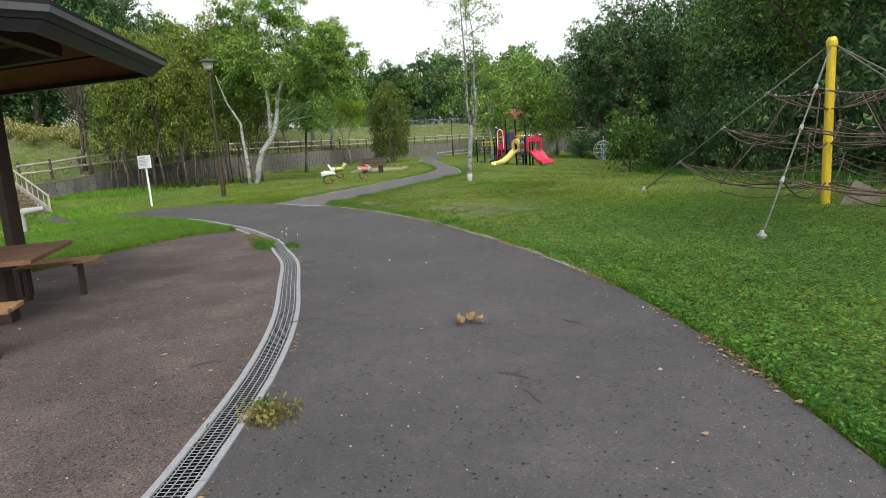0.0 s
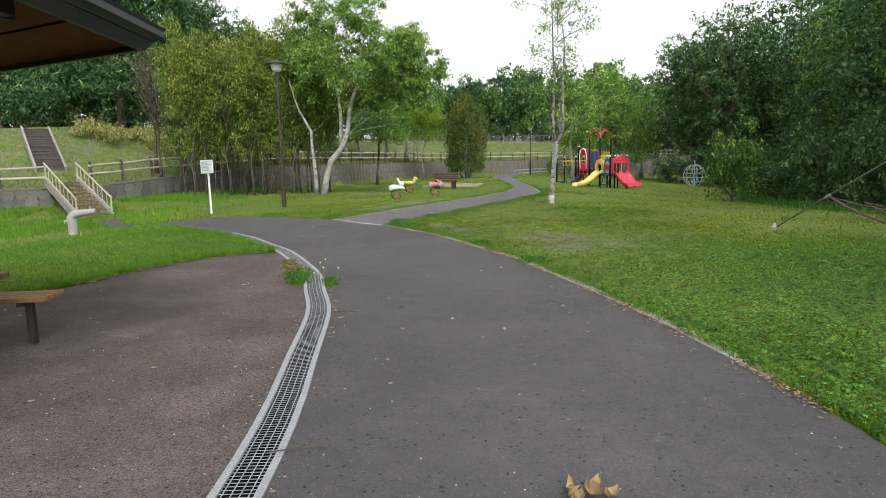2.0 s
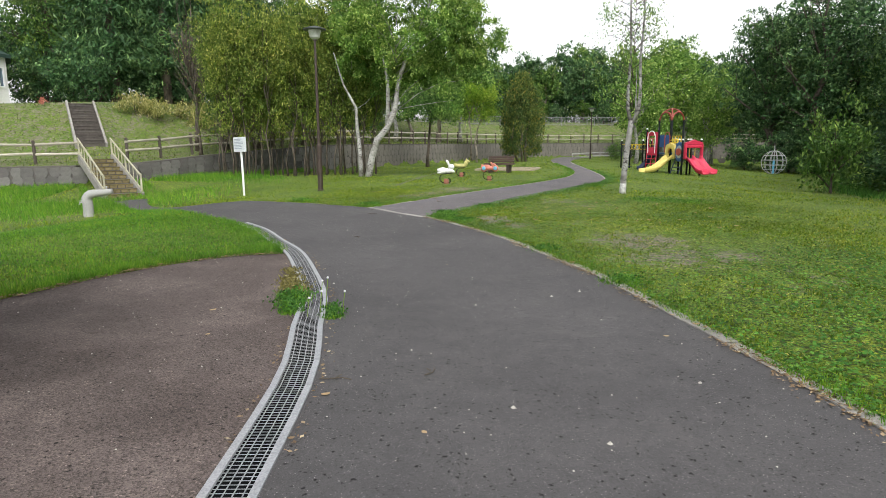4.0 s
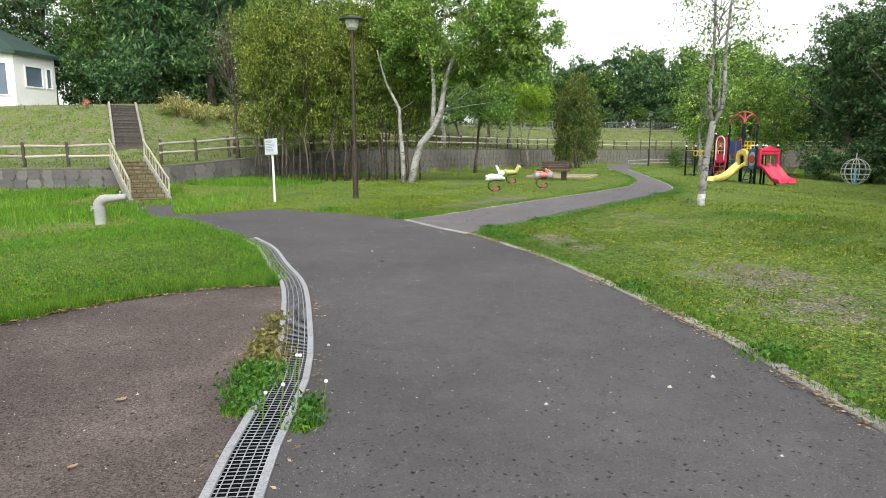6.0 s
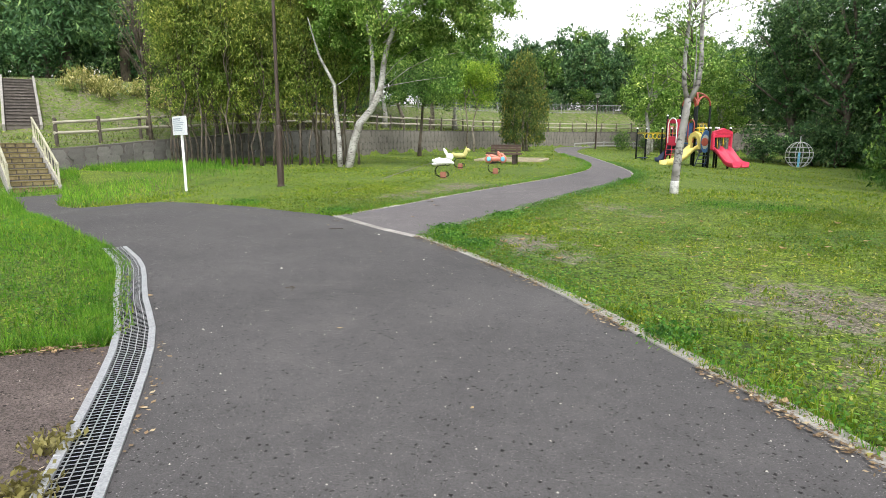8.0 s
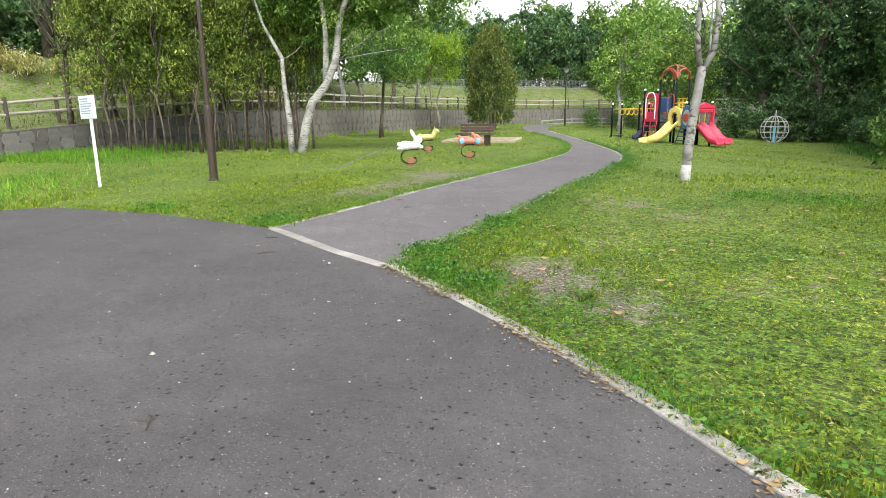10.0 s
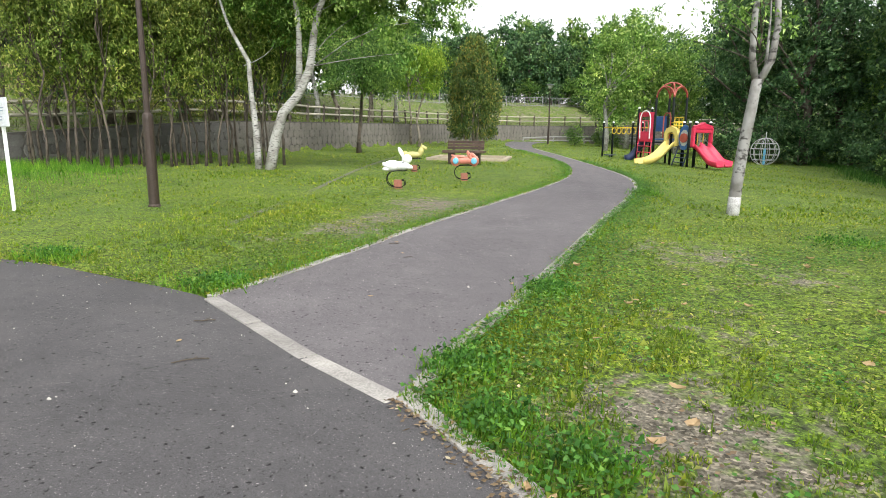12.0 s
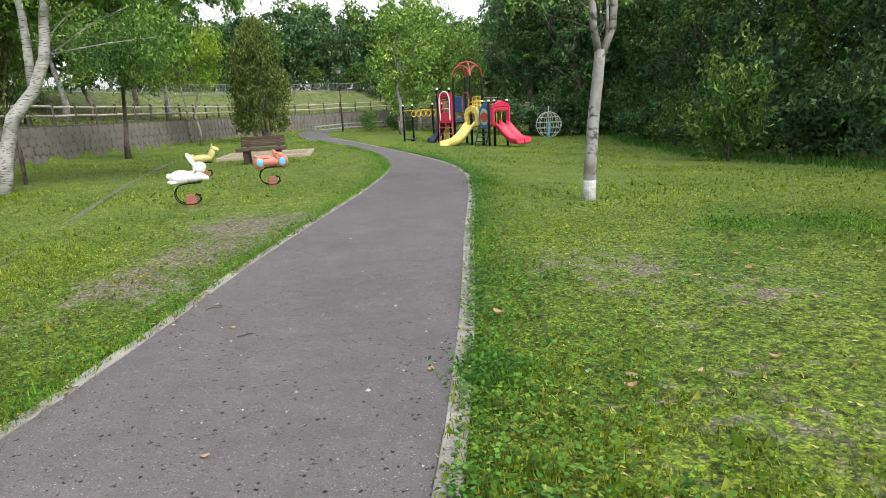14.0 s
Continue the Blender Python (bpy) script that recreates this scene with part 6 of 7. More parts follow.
# ---- the house on the bank ----
def build_house():
    cx, cy, z, ap = -39.1, 36.0, 4.2, 3.5
    t = thing("cottage", cx, cy, z, 0, "white eight-sided cottage with a dark green roof and bay windows", "house")
    rc = ap / math.cos(math.pi / 8)
    off = 5 - 22.5
    v = [(rc * math.cos(radians(off + 45 * k)), rc * math.sin(radians(off + 45 * k))) for k in range(8)]
    for k in range(8):
        a, b = np.array(v[k]), np.array(v[(k + 1) % 8])
        ang, mid = math.atan2(b[1] - a[1], b[0] - a[0]), (a + b) / 2
        n = mid / np.hypot(*mid)
        L = float(np.hypot(*(b - a)))
        m = Matrix.Translation((mid[0], mid[1], 0)) @ Matrix.Rotation(ang, 4, "Z")
        holes = [(-0.1, 1.65, 1.25, 1.25), (0.98, 1.65, 0.4, 1.2)] if k == 0 else [(0.7, 1.4, 0.75, 1.9)] if k == 7 else []
        xs = sorted({-L / 2, L / 2, *[h[0] - h[2] / 2 for h in holes], *[h[0] + h[2] / 2 for h in holes]})
        zs = sorted({-0.6, 2.95, *[h[1] - h[3] / 2 for h in holes], *[h[1] + h[3] / 2 for h in holes]})
        bm = bmesh.new()
        for x0, x1 in zip(xs, xs[1:]):
            for z0, z1 in zip(zs, zs[1:]):
                if not any(abs((x0 + x1) / 2 - h[0]) < h[2] / 2 and abs((z0 + z1) / 2 - h[1]) < h[3] / 2 for h in holes):
                    box(bm, ((x0 + x1) / 2, 0.1, (z0 + z1) / 2), (x1 - x0, 0.2, z1 - z0), m)
        part("wall", bm, WHITE_WALL, t)
        for hx, hz, w, h in holes:
            bm = bmesh.new()
            for c, s in (((hx, -0.01, hz + h / 2), (w + 0.12, 0.1, 0.08)), ((hx, -0.01, hz - h / 2), (w + 0.12, 0.1, 0.08)), ((hx - w / 2, -0.01, hz), (0.07, 0.1, h)), ((hx + w / 2, -0.01, hz), (0.07, 0.1, h))):
                box(bm, c, s, m)
            win = part("window", bm, WHITE_PAINT, t)
            bm = bmesh.new()
            box(bm, (hx, 0.06, hz), (w, 0.02, h), m)
            part("pane", bm, GLASS_DARK, win, "blue-grey reflecting pane")
        ro = 1.09
        bm = bmesh.new()
        f = [(a[0] * ro, a[1] * ro, 2.85), (b[0] * ro, b[1] * ro, 2.85), (0, 0, 4.9)]
        lo = [bm.verts.new(p) for p in f]
        hi = [bm.verts.new((p[0], p[1], p[2] + 0.22)) for p in f]
        bm.faces.new(lo[::-1])
        bm.faces.new(hi)
        for i in range(3):
            bm.faces.new((lo[i], lo[(i + 1) % 3], hi[(i + 1) % 3], hi[i]))
        part("roof", bm, GREEN_ROOF, t, "dark green roof slope")
    bm = bmesh.new()
    box(bm, (-3.5, -1.5, 3.4), (6, 5, 4.6), None, 0.02)
    part("main_block", bm, WHITE_WALL, t)
    bm = bmesh.new()
    vs = [bm.verts.new(p) for p in ((-7, -4.4, 5.6), (0, -4.4, 5.6), (0, 1.4, 5.6), (-7, 1.4, 5.6), (-7, -1.5, 8.2), (0, -1.5, 8.2))]
    for f in ((0, 1, 5, 4), (2, 3, 4, 5), (1, 2, 5), (3, 0, 4), (0, 3, 2, 1)):
        bm.faces.new([vs[i] for i in f])
    part("roof", bm, GREEN_ROOF, t)


_m, _nd, _ln, _b = _mat("dark_window_pane", 0.12)
_b.inputs["Base Color"].default_value = (0.1, 0.14, 0.18, 1)
GLASS_DARK = _m
build_house()


# ---- grass and small things ----
def blade_mesh(name, rng, x, y, h, w, material, lean=0.45, z=None):
    """Grass blades: tapered and leaning."""
    n = len(x)
    z = gz(x, y) if z is None else z
    a = rng.uniform(0, 2 * np.pi, n)
    side = np.stack([np.cos(a), np.sin(a), np.zeros(n)], 1) * (w * 0.5)[:, None]
    b = rng.uniform(0, 2 * np.pi, n)
    tilt = rng.uniform(0.1, 1.0, n) * lean
    tip = np.stack([np.cos(b) * tilt, np.sin(b) * tilt, np.ones(n) * np.sqrt(np.clip(1 - tilt * tilt, 0.1, 1))], 1) * h[:, None]
    base = np.stack([x, y, z - 0.012], 1)
    v = np.stack([base - side, base + side, base + tip], 1).reshape(-1, 3)
    return fast_mesh(name, v, np.arange(3 * n).reshape(-1, 3), material)


def lawn_points(rng, n, x0, x1, y0, y1):
    x, y = rng.uniform(x0, x1, n) + rng.normal(0, 0.7, n), rng.uniform(y0, y1, n) + rng.normal(0, 0.7, n)
    ok = ~inside(x, y, PAVED)
    d, s = away(x, y, WALL[(WALL[:, 0] > -40) & (WALL[:, 0] < 30)])
    ok &= (s < 0) | (d > 0.5)
    ok &= rng.uniform(0, 1, n) > bareness(x, y) * (0.75 + 1.3 * patchy(x, y, 7.0, 31) + 0.8 * patchy(x, y, 19.0, 32))
    return x[ok], y[ok]


def patchy(x, y, scale, seed):
    """Smooth random change over the lawn, from sums of waves."""
    r = np.random.default_rng(seed)
    f = np.zeros(len(x))
    for _ in range(9):
        a, k = r.uniform(0, 6.28), scale * r.uniform(0.5, 1.8)
        f += np.sin((x * np.cos(a) + y * np.sin(a)) * k + r.uniform(0, 6.28))
    return f / 3.0


def build_lawn():
    rng = np.random.default_rng(77)
    # bands: short grass, denser and finer near the path
    xs, ys, hs, ws = [], [], [], []
    for n, x0, x1, y0, y1, h, w in ((270000, -2.5, 5.5, 14, 23, 0.032, 0.011), (110000, -7.5, -1.5, 17, 26.5, 0.038, 0.013), (90000, 0.5, 8, 6, 15, 0.042, 0.013), (100000, -10, 11, 2, 32, 0.042, 0.019), (80000, -13, 13, -2, 46, 0.045, 0.032), (75000, -24, 18, 16, 80, 0.06, 0.06)):
        x, y = lawn_points(rng, n, x0, x1, y0, y1)
        p = patchy(x, y, 1.6, 3)
        tuft = patchy(x, y, 16.0, 8)
        keep = (rng.uniform(-1.6, 1.2, len(x)) < p + 0.9) & (rng.uniform(-1.7, 0.5, len(x)) < tuft)
        x, y, p = x[keep], y[keep], p[keep]
        xs.append(x), ys.append(y)
        hs.append(h * rng.uniform(0.5, 1.35, len(x)) * (1 + 0.35 * np.clip(p, -1, 1) + 0.25 * np.clip(tuft[keep], -1, 1)))
        ws.append(w * rng.uniform(0.7, 1.3, len(x)))
    me = blade_mesh("lawn_grass", rng, np.concatenate(xs), np.concatenate(ys), np.concatenate(hs), np.concatenate(ws), BLADE, 0.93)
    tagged(new("lawn_grass", me), "short mixed green lawn grass", "grass", kind="stuff")
    # clover and broad weeds along the edges
    px, py = [], []
    for line, n, out, wide in ((MAIN_R, 26000, 0.04, 1.1), (BRANCH_R[:60], 19000, 0.06, 0.5), (BRANCH_L[:60], 5000, -0.06, 0.4), (MAIN_FAR[:12], 3000, -0.05, 0.4)):
        k = rng.integers(0, len(line) - 1, n)
        f = rng.uniform(0, 1, n)[:, None]
        d = line[k + 1] - line[k]
        nrm = np.stack([d[:, 1], -d[:, 0]], 1) / np.hypot(d[:, 0], d[:, 1])[:, None]
        p = line[k] + d * f + nrm * (out + np.sign(out) * np.abs(rng.exponential(wide * 0.5, n)))[:, None]
        if line is MAIN_R:
            thin = (p[:, 1] > 9.5) & (rng.uniform(0, 1, n) < 0.55)
            p = p[~thin]
        px.append(p[:, 0]), py.append(p[:, 1])
    x, y = lawn_points(rng, 100000, 3.8, 9.5, 1, 14)
    px.append(x), py.append(y)
    x, y = lawn_points(rng, 17000, -9, -2.2, 10, 18)
    px.append(x), py.append(y)
    x, y = lawn_points(rng, 26000, -2, 5, 15, 23)
    q = patchy(x, y, 2.2, 9) > 0.1
    px.append(x[q]), py.append(y[q])
    x, y = np.concatenate(px), np.concatenate(py)
    ok = ~inside(x, y, PAVED)
    x, y = x[ok], y[ok]
    n = len(x)
    z = gz(x, y) + rng.uniform(0.01, 0.075, n)
    a = rng.uniform(0, 6.28, n)
    u = np.stack([np.cos(a), np.sin(a), rng.uniform(-0.45, 0.45, n)], 1)
    v = np.stack([-np.sin(a), np.cos(a), rng.uniform(-0.45, 0.45, n)], 1)
    s = (rng.uniform(0.008, 0.017, n) * np.where((x > 3.4) & (y < 13), 1.15, 1.0))[:, None]
    p = np.stack([x, y, z], 1)
    vv = np.stack([p - u * s, p + v * s * 0.85, p + u * s, p - v * s * 0.85], 1).reshape(-1, 3)
    tagged(new("clover", fast_mesh("clover", vv, np.arange(4 * n).reshape(-1, 4), CLOVER)), "patches of clover and broad-leaved weeds in the lawn", "clover", kind="stuff")
    # broad low leaves mixed into the mown grass
    x, y = lawn_points(rng, 250000, -5, 6.5, 9, 24)
    q = rng.uniform(-1.3, 1.1, len(x)) < patchy(x, y, 12.0, 41)
    x, y = x[q], y[q]
    n = len(x)
    a = rng.uniform(0, 6.28, n)
    u = np.stack([np.cos(a), np.sin(a), rng.uniform(-0.6, 0.6, n)], 1)
    v = np.stack([-np.sin(a), np.cos(a), rng.uniform(-0.5, 0.5, n)], 1)
    s = rng.uniform(0.008, 0.02, n)[:, None]
    p = np.stack([x, y, gz(x, y) + rng.uniform(0.008, 0.04, n)], 1)
    vv = np.stack([p - u * s, p + v * s * 0.8, p + u * s - v * s * 0.4], 1).reshape(-1, 3)
    tagged(new("lawn_weeds", fast_mesh("lawn_weeds", vv, np.arange(3 * n).reshape(-1, 3), LAWN_LEAF)), "broad-leaved weeds mixed into the short lawn", "weeds", kind="stuff")
    # fringe that leans over the paving
    fx, fy, fh = [], [], []
    for line, n, side, h in ((MAIN_R, 19000, 1, 0.065), (BRANCH_R[:80], 6500, 1, 0.045), (BRANCH_L[:80], 7500, -1, 0.08), (MAIN_FAR, 4500, -1, 0.1), (MAIN_NEAR, 5000, 1, 0.1), (BROWN_EDGE[:24], 9500, 1, 0.12), (GRATE[(GRATE[:, 1] > 12.5)], 3500, 1, 0.08)):
        k = rng.integers(0, len(line) - 1, n)
        f = rng.uniform(0, 1, n)[:, None]
        d = line[k + 1] - line[k]
        nrm = np.stack([d[:, 1], -d[:, 0]], 1) / np.hypot(d[:, 0], d[:, 1])[:, None] * side
        if line is MAIN_NEAR or line is BROWN_EDGE or len(line) == len(GRATE[(GRATE[:, 1] > 12.5)]):
            nrm = -nrm
        start = 0.14 if line[0][0] == GRATE[GRATE[:, 1] > 12.5][0][0] else 0.02
        p = line[k] + d * f + nrm * (start + rng.exponential(0.12, n))[:, None]
        if line is MAIN_R:
            keep = (p[:, 1] < 9.3) | (rng.uniform(0, 1, n) < 0.45 + 0.4 * np.sin(p[:, 1] * 3.1))
            p = p[keep]
        ok = ~inside(p[:, 0], p[:, 1], PAVED)
        p = p[ok]
        fx.append(p[:, 0]), fy.append(p[:, 1]), fh.append(np.full(len(p), h))
    x, y, h = np.concatenate(fx), np.concatenate(fy), np.concatenate(fh)
    n = len(x)
    me = blade_mesh("edge_grass", rng, x, y, h * rng.uniform(0.5, 1.5, n), 0.008 * rng.uniform(0.7, 1.4, n), TALL_BLADE, 0.8)
    tagged(new("edge_grass", me), "longer grass spilling over the path edges", "grass", kind="stuff")
    # the lush patch between shelter paving and path, and tall grass below the wall
    x, y = lawn_points(rng, 95000, -9, -2.2, 10, 18)
    d, s = away(x, y, BROWN_EDGE)
    me = blade_mesh("lush_grass", rng, x, y, rng.uniform(0.03, 0.085, len(x)), rng.uniform(0.01, 0.02, len(x)), TALL_BLADE, 0.9)
    tagged(new("lush_grass", me), "lush bright green grass between shelter and path", "grass", kind="stuff")
    line = WALL[(WALL[:, 0] > -34) & (WALL[:, 0] < -13.5)]
    k = rng.integers(0, len(line) - 1, 42000)
    d = line[k + 1] - line[k]
    nrm = np.stack([d[:, 1], -d[:, 0]], 1) / np.hypot(d[:, 0], d[:, 1])[:, None]
    p = line[k] + d * rng.uniform(0, 1, (42000, 1)) + nrm * (0.1 + np.abs(rng.normal(0, 2.6, 42000)))[:, None]
    ok = ~inside(p[:, 0], p[:, 1], PAVED) & (np.hypot(p[:, 0] + 16.1, p[:, 1] - 24.8) > 0.9) & ((p[:, 0] < -14) | (np.hypot(p[:, 0] + 14, p[:, 1] - 27) < 3.6))
    sx, sy = STAIR_TOP - STAIR_FOOT
    tt = ((p[:, 0] - STAIR_FOOT[0]) * sx + (p[:, 1] - STAIR_FOOT[1]) * sy) / (sx * sx + sy * sy)
    off = np.abs((p[:, 0] - STAIR_FOOT[0]) * sy - (p[:, 1] - STAIR_FOOT[1]) * sx) / math.hypot(sx, sy)
    ok &= ~((tt > -0.25) & (tt < 1.1) & (off < 0.68))
    p = p[ok]
    ex, ey = lawn_points(rng, 26000, -26, -11.8, 17.5, 26)
    q = (np.hypot(ex + 11.6, ey - 18.7) > 0.7) & ((ex - STAIR_FOOT[0]) * sx + (ey - STAIR_FOOT[1]) * sy < -0.5)
    p = np.vstack([p, np.stack([ex[q], ey[q]], 1)])
    n = len(p)
    me = blade_mesh("tall_grass", rng, p[:, 0], p[:, 1], rng.uniform(0.08, 0.36, n), rng.uniform(0.012, 0.026, n), TALL_BLADE, 0.75)
    tagged(new("tall_grass", me), "tall unmown grass below the stone wall", "grass", kind="stuff")
    # rough growth at the edge of the wood
    line = even(np.array(FOREST, float), 200)
    line = line[(line[:, 1] > 0) & (line[:, 1] < 70)]
    k = rng.integers(0, len(line) - 1, 9000)
    p = line[k] + rng.normal(0, 0.55, (9000, 2))
    me = blade_mesh("wood_edge_grass", rng, p[:, 0], p[:, 1], rng.uniform(0.1, 0.42, 9000), rng.uniform(0.02, 0.04, 9000), CLOVER, 0.7)
    tagged(new("wood_edge_grass", me), "rough dark grass at the edge of the wood", "grass", kind="stuff")
    # bank grass
    x, y = lawn_points(rng, 60000, -38, 14, 22, 92)
    d, s = away(x, y, WALL)
    q = (s > 0) & (d > 0.5) & (d < 14)
    x, y = x[q], y[q]
    me = blade_mesh("bank_grass", rng, x, y, rng.uniform(0.06, 0.2, len(x)), rng.uniform(0.03, 0.05, len(x)), BANK_BLADE, 0.7)
    tagged(new("bank_grass", me), "rough grass on the bank above the wall", "grass", kind="stuff")


build_lawn()


def litter():
    """Dry leaf crumbs caught along the edges of the paving."""
    rng = np.random.default_rng(91)
    px, py = [], []
    for line, n, side in ((MAIN_R, 9000, 1), (BROWN_EDGE[:24], 2400, 1), (BRANCH_L[:45], 500, -1), (BRANCH_R[:40], 250, 1), (MAIN_FAR, 350, -1), (GRATE[20:150], 420, 1), (GRATE[20:150], 260, -1)):
        k = rng.integers(0, len(line) - 1, n)
        d = line[k + 1] - line[k]
        nrm = np.stack([d[:, 1], -d[:, 0]], 1) / np.hypot(d[:, 0], d[:, 1])[:, None] * side
        off = rng.normal(0.0, 0.05, n) if len(line) != 130 else 0.14 + np.abs(rng.normal(0, 0.035, n))
        p = line[k] + d * rng.uniform(0, 1, (n, 1)) + nrm * off[:, None]
        keep = patchy(p[:, 0], p[:, 1], 2.6, 5) > -0.35
        px.append(p[keep, 0]), py.append(p[keep, 1])
    for bx, by, r, k in BARE_SPOTS:
        n = int(260 * k * r)
        qx, qy = rng.normal(bx, r * 0.7, n), rng.normal(by, r * 0.7, n)
        ok = ~inside(qx, qy, PAVED)
        px.append(qx[ok]), py.append(qy[ok])
    x, y = np.concatenate(px), np.concatenate(py)
    c = np.stack([x, y, gz(x, y) + 0.016], 1)
    v, q = leaf_arrays(rng, c, np.full(len(c), 0.004), np.ones(len(c), int), 0.032, 0.6, 0.0)
    v[:, 2] = np.repeat(c[:, 2], 4) + (v[:, 2] - np.repeat(c[:, 2], 4)) * 0.3
    tagged(new("leaf_litter", fast_mesh("leaf_litter", v, q, LITTER)), "dry brown leaf litter along the paving edges", "leaf litter", kind="stuff")


litter()


def weed_clump(x, y, r, h, n, seed, material, label, dry=0):
    """A clump of weeds with narrow and broad leaves."""
    rng = np.random.default_rng(seed)
    t = thing("weed_clump", x, y, gz1(x, y), 0, label, "weed", "weeds along the paving")
    px, py = rng.normal(0, r * 0.5, n), rng.normal(0, r * 0.5, n)
    me = blade_mesh("blades", rng, px, py, h * rng.uniform(0.4, 1.2, n), 0.012 * rng.uniform(0.6, 1.6, n), material, 0.85, np.zeros(n))
    ob = tagged(new("blade_tuft", me), kind="stuff")
    ob.parent = t
    m = int(n * 0.8)
    c = np.stack([rng.normal(0, r * 0.55, m), rng.normal(0, r * 0.55, m), rng.uniform(0.02, h * 0.9, m)], 1)
    v, q = leaf_arrays(rng, c, np.full(len(c), 0.02), np.ones(len(c), int), 0.036, 0.5, 0.2)
    ob = tagged(new("leaf_rosette", fast_mesh("leaf_rosette", v, q, CLOVER if not dry else WITHERED)), kind="stuff")
    ob.parent = t


for k, (x, y, r, h, n) in enumerate(((-0.7, 9.92, 0.13, 0.12, 260), (-0.8, 10.15, 0.15, 0.15, 300), (-0.92, 10.4, 0.14, 0.14, 260), (-1.08, 10.65, 0.12, 0.11, 180), (-1.25, 10.95, 0.12, 0.09, 140), (-0.6, 9.72, 0.1, 0.1, 150), (-0.17, 9.66, 0.08, 0.12, 130), (-0.26, 9.86, 0.07, 0.11, 100), (-1.45, 11.3, 0.1, 0.08, 110), (-1.22, 17.35, 0.2, 0.2, 380), (-1.0, 16.75, 0.2, 0.16, 360), (-0.62, 16.45, 0.2, 0.14, 300), (-3.45, 18.85, 0.26, 0.17, 420), (-0.72, 19.15, 0.2, 0.14, 300), (1.25, 13.45, 0.18, 0.13, 240), (2.25, 11.6, 0.2, 0.15, 260), (1.5, 27.8, 0.3, 0.25, 300), (3.0, 22.3, 0.5, 0.16, 420), (4.0, 22.0, 0.6, 0.18, 480), (-5.6, 19.55, 0.3, 0.2, 280))):
    dry = k in (2, 3, 4, 8)
    weed_clump(x, y, r, h * (0.65 if y < 12 else 0.6), int(n * 1.5), 300 + k, WITHERED if dry else TALL_BLADE, "yellowed withering weed clump beside the drain" if dry else "green weed clump growing beside the paving", dry)
weed_clump(1.55, 3.4, 0.15, 0.07, 420, 330, WITHERED, "withered brownish weed clump beside the drain grate", 1)
weed_clump(1.47, 3.52, 0.06, 0.07, 70, 331, TALL_BLADE, "small green weed clump beside the drain grate")


def dandelions():
    rng = np.random.default_rng(4)
    for x, y, h in ((-0.12, 9.75, 0.2), (-0.24, 9.55, 0.24), (-0.45, 10.0, 0.22), (-0.3, 9.8, 0.3), (-0.38, 9.6, 0.16)):
        t = thing("dandelion", x, y, gz1(x, y), 0, "white dandelion seed head on a thin stalk", "dandelion", "dandelions by the drain")
        bm = bmesh.new()
        tube(bm, [(0, 0, 0), (0.01, 0.0, h * 0.6), (0.02, 0.01, h)], 0.003, 5)
        part("stalk", bm, LEAF_LIGHT, t)
        bm = bmesh.new()
        bmesh.ops.create_icosphere(bm, subdivisions=2, radius=0.01, matrix=Matrix.Translation((0.02, 0.01, h + 0.012)))
        part("seed_head", bm, WHITE_PAINT, t)


dandelions()


def fallen_leaf(x, y, size, rz, curl, z=0.0):
    """One curled dry leaf."""
    bm = bmesh.new()
    rows = []
    for i in range(5):
        f = i / 4
        w = size * 0.36 * math.sin(math.pi * min(0.98, 0.1 + 0.86 * f)) ** 0.8
        zz = size * curl * (f - 0.5) ** 2 * 2
        rows.append([bm.verts.new((size * (f - 0.5), s * w, 0.004 + zz + abs(s) * size * curl * 0.5)) for s in (-1, 0, 1)])
    for a, b in zip(rows, rows[1:]):
        for i in range(2):
            bm.faces.new((a[i], a[i + 1], b[i + 1], b[i]))
    ob = part("fallen_leaf", bm, DRY_LEAF)
    ob.matrix_basis = pose(x, y, gz1(x, y) + 0.006 + z, 0, 0, rz)
    return tagged(ob, "curled dry fallen leaf lying on the paving", "leaf", "fallen leaves")


rnd = random.Random(23)
for x, y, s in ((2.31, 4.98, 0.05), (1.2, 7.78, 0.055), (0.5, 8.1, 0.075), (2.52, 9.75, 0.06), (-0.9, 8.96, 0.06), (0.2, 12.1, 0.035), (-0.92, 13.1, 0.05), (-3.0, 17.5, 0.06), (-2.1, 18.7, 0.055), (-1.6, 15.8, 0.05), (-1.36, 17.05, 0.07), (-1.02, 19.3, 0.07), (-2.75, 13.5, 0.08), (3.4, 3.8, 0.05), (3.9, 3.0, 0.06), (0.85, 4.2, 0.06), (-0.4, 6.5, 0.07), (-0.8, 5.8, 0.06), (0.3, 4.6, 0.08), (-1.3, 9.6, 0.09), (0.2, 6.6, 0.05), (1.45, 6.4, 0.05), (1.3, 6.9, 0.045), (-2.4, 21.0, 0.06), (-2.2, 20.4, 0.06)):
    fallen_leaf(x, y, s * 0.7, rnd.uniform(0, 360), rnd.uniform(0.05, 0.3))
for k in range(190):
    line, off = rnd.choice(((MAIN_R, 0.06), (MAIN_R, 0.04), (BROWN_EDGE[:22], -0.02), (BROWN_EDGE[:22], 0.03), (BRANCH_L[:30], -0.03)))
    i = rnd.randrange(len(line) - 1)
    d = line[i + 1] - line[i]
    n = np.array((d[1], -d[0])) / np.hypot(*d)
    p = line[i] + d * rnd.random() + n * (off + rnd.uniform(-0.09, 0.05))
    fallen_leaf(p[0], p[1], rnd.uniform(0.025, 0.06), rnd.uniform(0, 360), rnd.uniform(0.05, 0.5), 0.008)
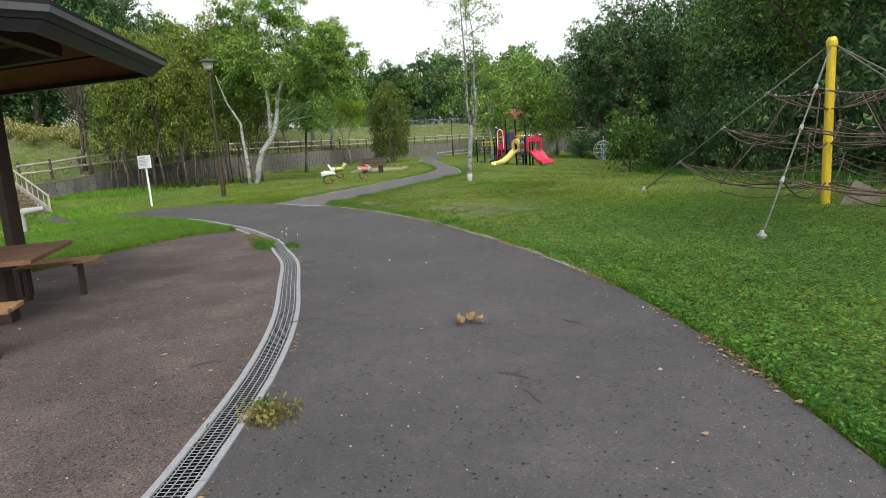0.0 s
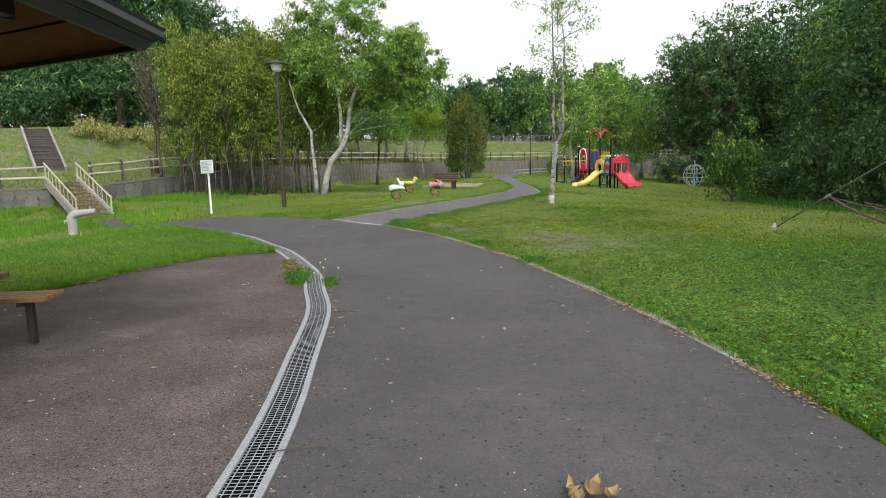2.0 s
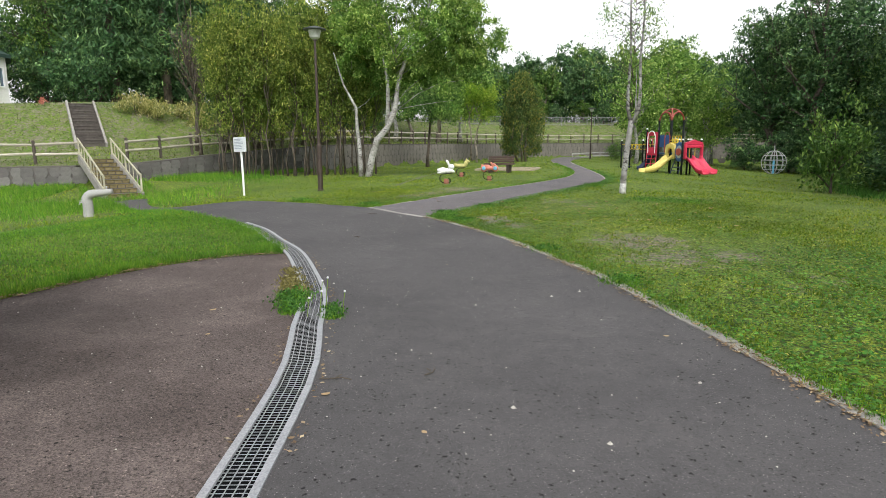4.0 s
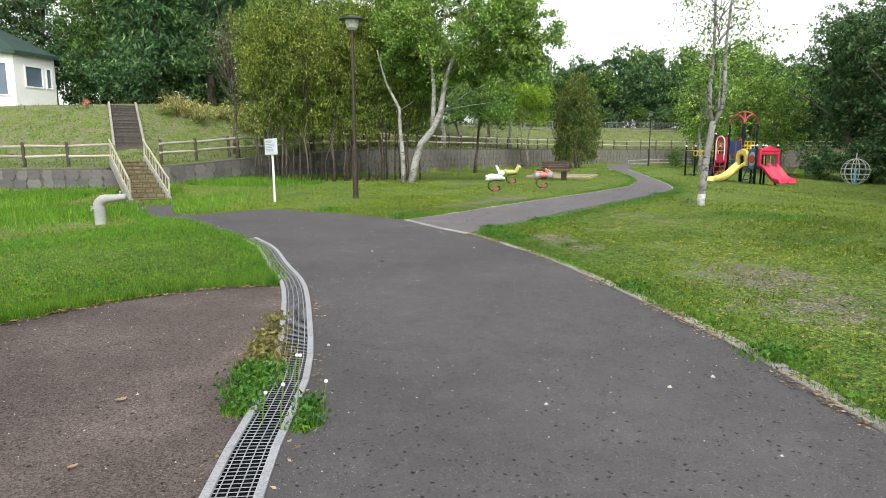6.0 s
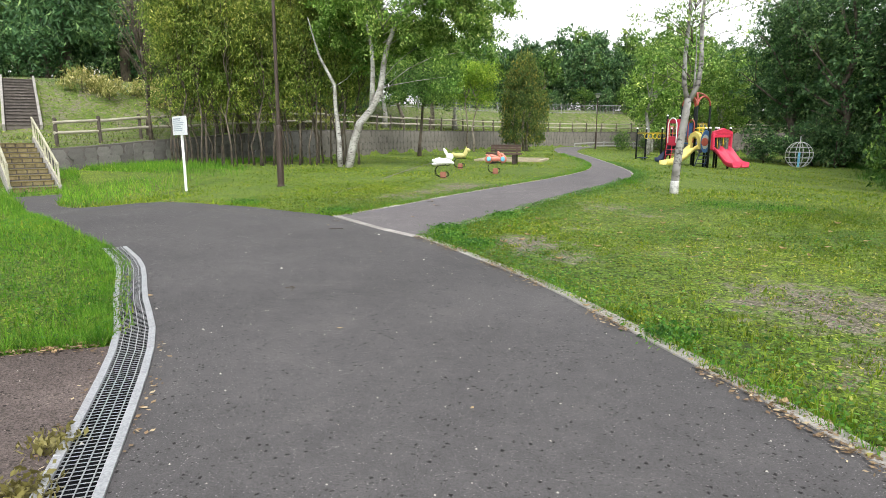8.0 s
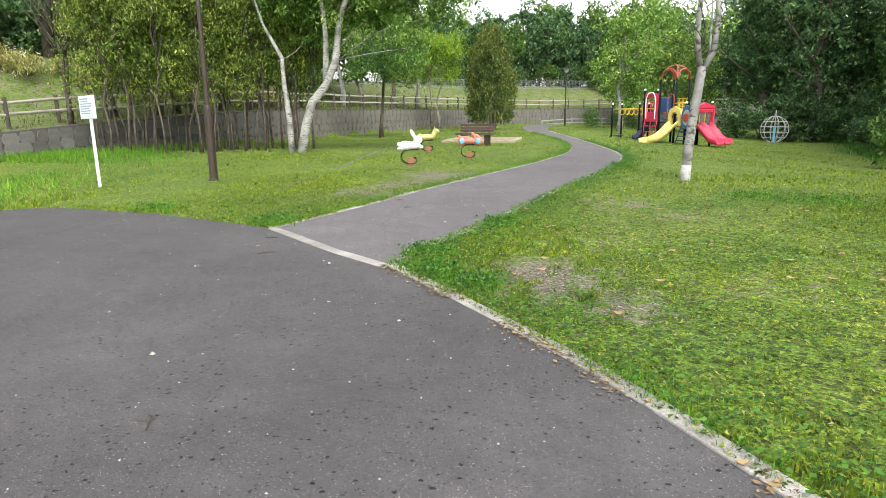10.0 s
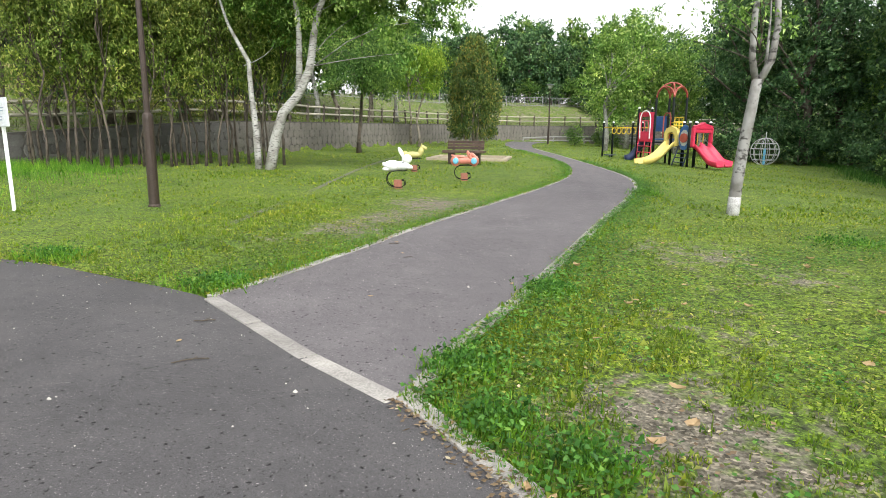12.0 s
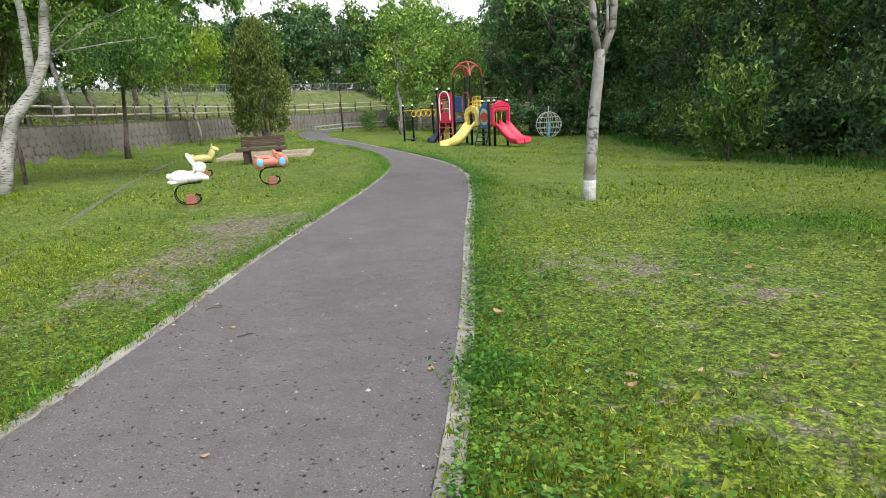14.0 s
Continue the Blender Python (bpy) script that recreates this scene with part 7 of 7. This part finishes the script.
for k in range(40):
    x, y = rnd.uniform(-0.5, 4.5), rnd.uniform(15.5, 22)
    if not inside(np.array([x]), np.array([y]), PAVED)[0]:
        fallen_leaf(x, y, rnd.uniform(0.05, 0.09), rnd.uniform(0, 360), rnd.uniform(0.1, 0.5), 0.03)


def leaf_heap():
    t = thing("dry_leaf_cluster", 2.72, 5.1, 0.0, 0, "crumpled cluster of dry pale brown leaves on a twig", "leaf")
    rng = random.Random(3)
    for k in range(7):
        x, y = rng.gauss(0, 0.06), rng.gauss(0, 0.035)
        leaf = fallen_leaf(2.72 + x, 5.1 + y, rng.uniform(0.05, 0.085), rng.uniform(0, 360), 0.8)
        leaf.name = "leaf"
        for key in ("label", "category", "group"):
            if key in leaf:
                del leaf[key]
        leaf.parent = t
        leaf.matrix_basis = pose(x, y, 0.01 + rng.uniform(0, 0.025), rng.uniform(-35, 35), rng.uniform(-30, 30), rng.uniform(0, 360))
    bm = bmesh.new()
    tube(bm, smooth_line([(-0.02, 0.0, 0.012), (0.06, -0.05, 0.02), (0.16, -0.08, 0.012)], 0.03), 0.004, 5)
    part("twig", bm, TWIG, t)


leaf_heap()
for x, y, L, rz in ((1.22, 5.35, 0.32, 25), (3.0, 3.9, 0.22, -20), (3.1, 3.55, 0.24, -60), (3.55, 5.0, 0.2, -50), (0.75, 4.35, 0.24, 35), (0.55, 4.0, 0.2, 100), (0.45, 8.35, 0.2, 20), (1.0, 8.6, 0.14, 70), (-2.75, 17.2, 0.2, 30), (-3.05, 17.9, 0.14, 15), (-2.4, 20.9, 0.14, 30), (-2.1, 20.2, 0.1, 10), (1.3, 3.05, 0.18, -10), (-1.75, 14.0, 0.16, 120)):
    bm = bmesh.new()
    r = random.Random(int(x * 100))
    tube(bm, smooth_line([(-L / 2, 0, 0.008), (-L * 0.1, r.uniform(-0.03, 0.03), 0.012), (L * 0.2, r.uniform(-0.03, 0.03), 0.01), (L / 2, r.uniform(-0.04, 0.04), 0.007)], 0.04), [0.004] * 40, 5)
    tube(bm, [(0, 0, 0.01), (L * 0.18, 0.05, 0.012)], 0.003, 4)
    ob = part("twig", bm, TWIG)
    ob.matrix_basis = pose(x, y, gz1(x, y) + (0.02 if (x, y) == (1.22, 5.35) else 0.005), 0, 0, rz)
    tagged(ob, "dark broken twig lying on the paving", "twig", "twigs on the ground")


def grit():
    """Pale pebbles and crumbs strewn on the paving."""
    rng = np.random.default_rng(19)
    n = 2600
    x, y = rng.uniform(-6, 5, n), rng.uniform(2, 24, n)
    ok = inside(x, y, PAVED)
    x, y = x[ok], y[ok]
    n = len(x)
    s = rng.uniform(0.002, 0.008, n) * (1 + (rng.uniform(0, 1, n) < 0.04) * 1.3)
    z = gz(x, y) + 0.004
    base = np.array([(1, 0, 0), (0, 1, 0), (-1, 0, 0), (0, -1, 0), (0, 0, 0.9)])
    a = rng.uniform(0, 6.28, n)
    c, si = np.cos(a)[:, None], np.sin(a)[:, None]
    v = np.stack([(base[None, :, 0] * c - base[None, :, 1] * si) * s[:, None] + x[:, None], (base[None, :, 0] * si + base[None, :, 1] * c) * s[:, None] * 0.8 + y[:, None], base[None, :, 2] * s[:, None] + z[:, None]], -1).reshape(-1, 3)
    tri = np.array([(0, 1, 4), (1, 2, 4), (2, 3, 4), (3, 0, 4)])
    f = (np.arange(n)[:, None, None] * 5 + tri[None]).reshape(-1, 3)
    tagged(new("grit", fast_mesh("grit", v, f, GRIT)), "pale grit and crumbs strewn over the paving", "grit", kind="stuff")


GRIT = worn("pale_grit", (0.3, 0.28, 0.25), (0.55, 0.52, 0.47), 40, 0.9)
grit()


def lawn_gutter():
    """A shallow sunken concrete gutter across the lawn."""
    line = smooth_line([(-4.85, 21.6), (-5.0, 23), (-5.2, 25.3), (-5.7, 29), (-6.3, 34), (-6.8, 41)], 0.5)
    v, f = [], []
    for i, p in enumerate(line):
        d = line[min(i + 1, len(line) - 1)] - line[max(i - 1, 0)]
        n = np.array((-d[1], d[0])) / np.hypot(*d)
        for k, h in ((-0.06, 0.02), (-0.045, 0.026), (0.0, 0.012), (0.045, 0.026), (0.06, 0.02)):
            v.append((p[0] + n[0] * k, p[1] + n[1] * k, gz1(*p) + h - 0.012))
    f = [(5 * i + k, 5 * i + k + 1, 5 * i + k + 6, 5 * i + k + 5) for i in range(len(line) - 1) for k in range(4)]
    tagged(link_mesh("lawn_gutter", v, f, GUTTER), "shallow concrete gutter half hidden in the lawn", "gutter", kind="structure")


lawn_gutter()
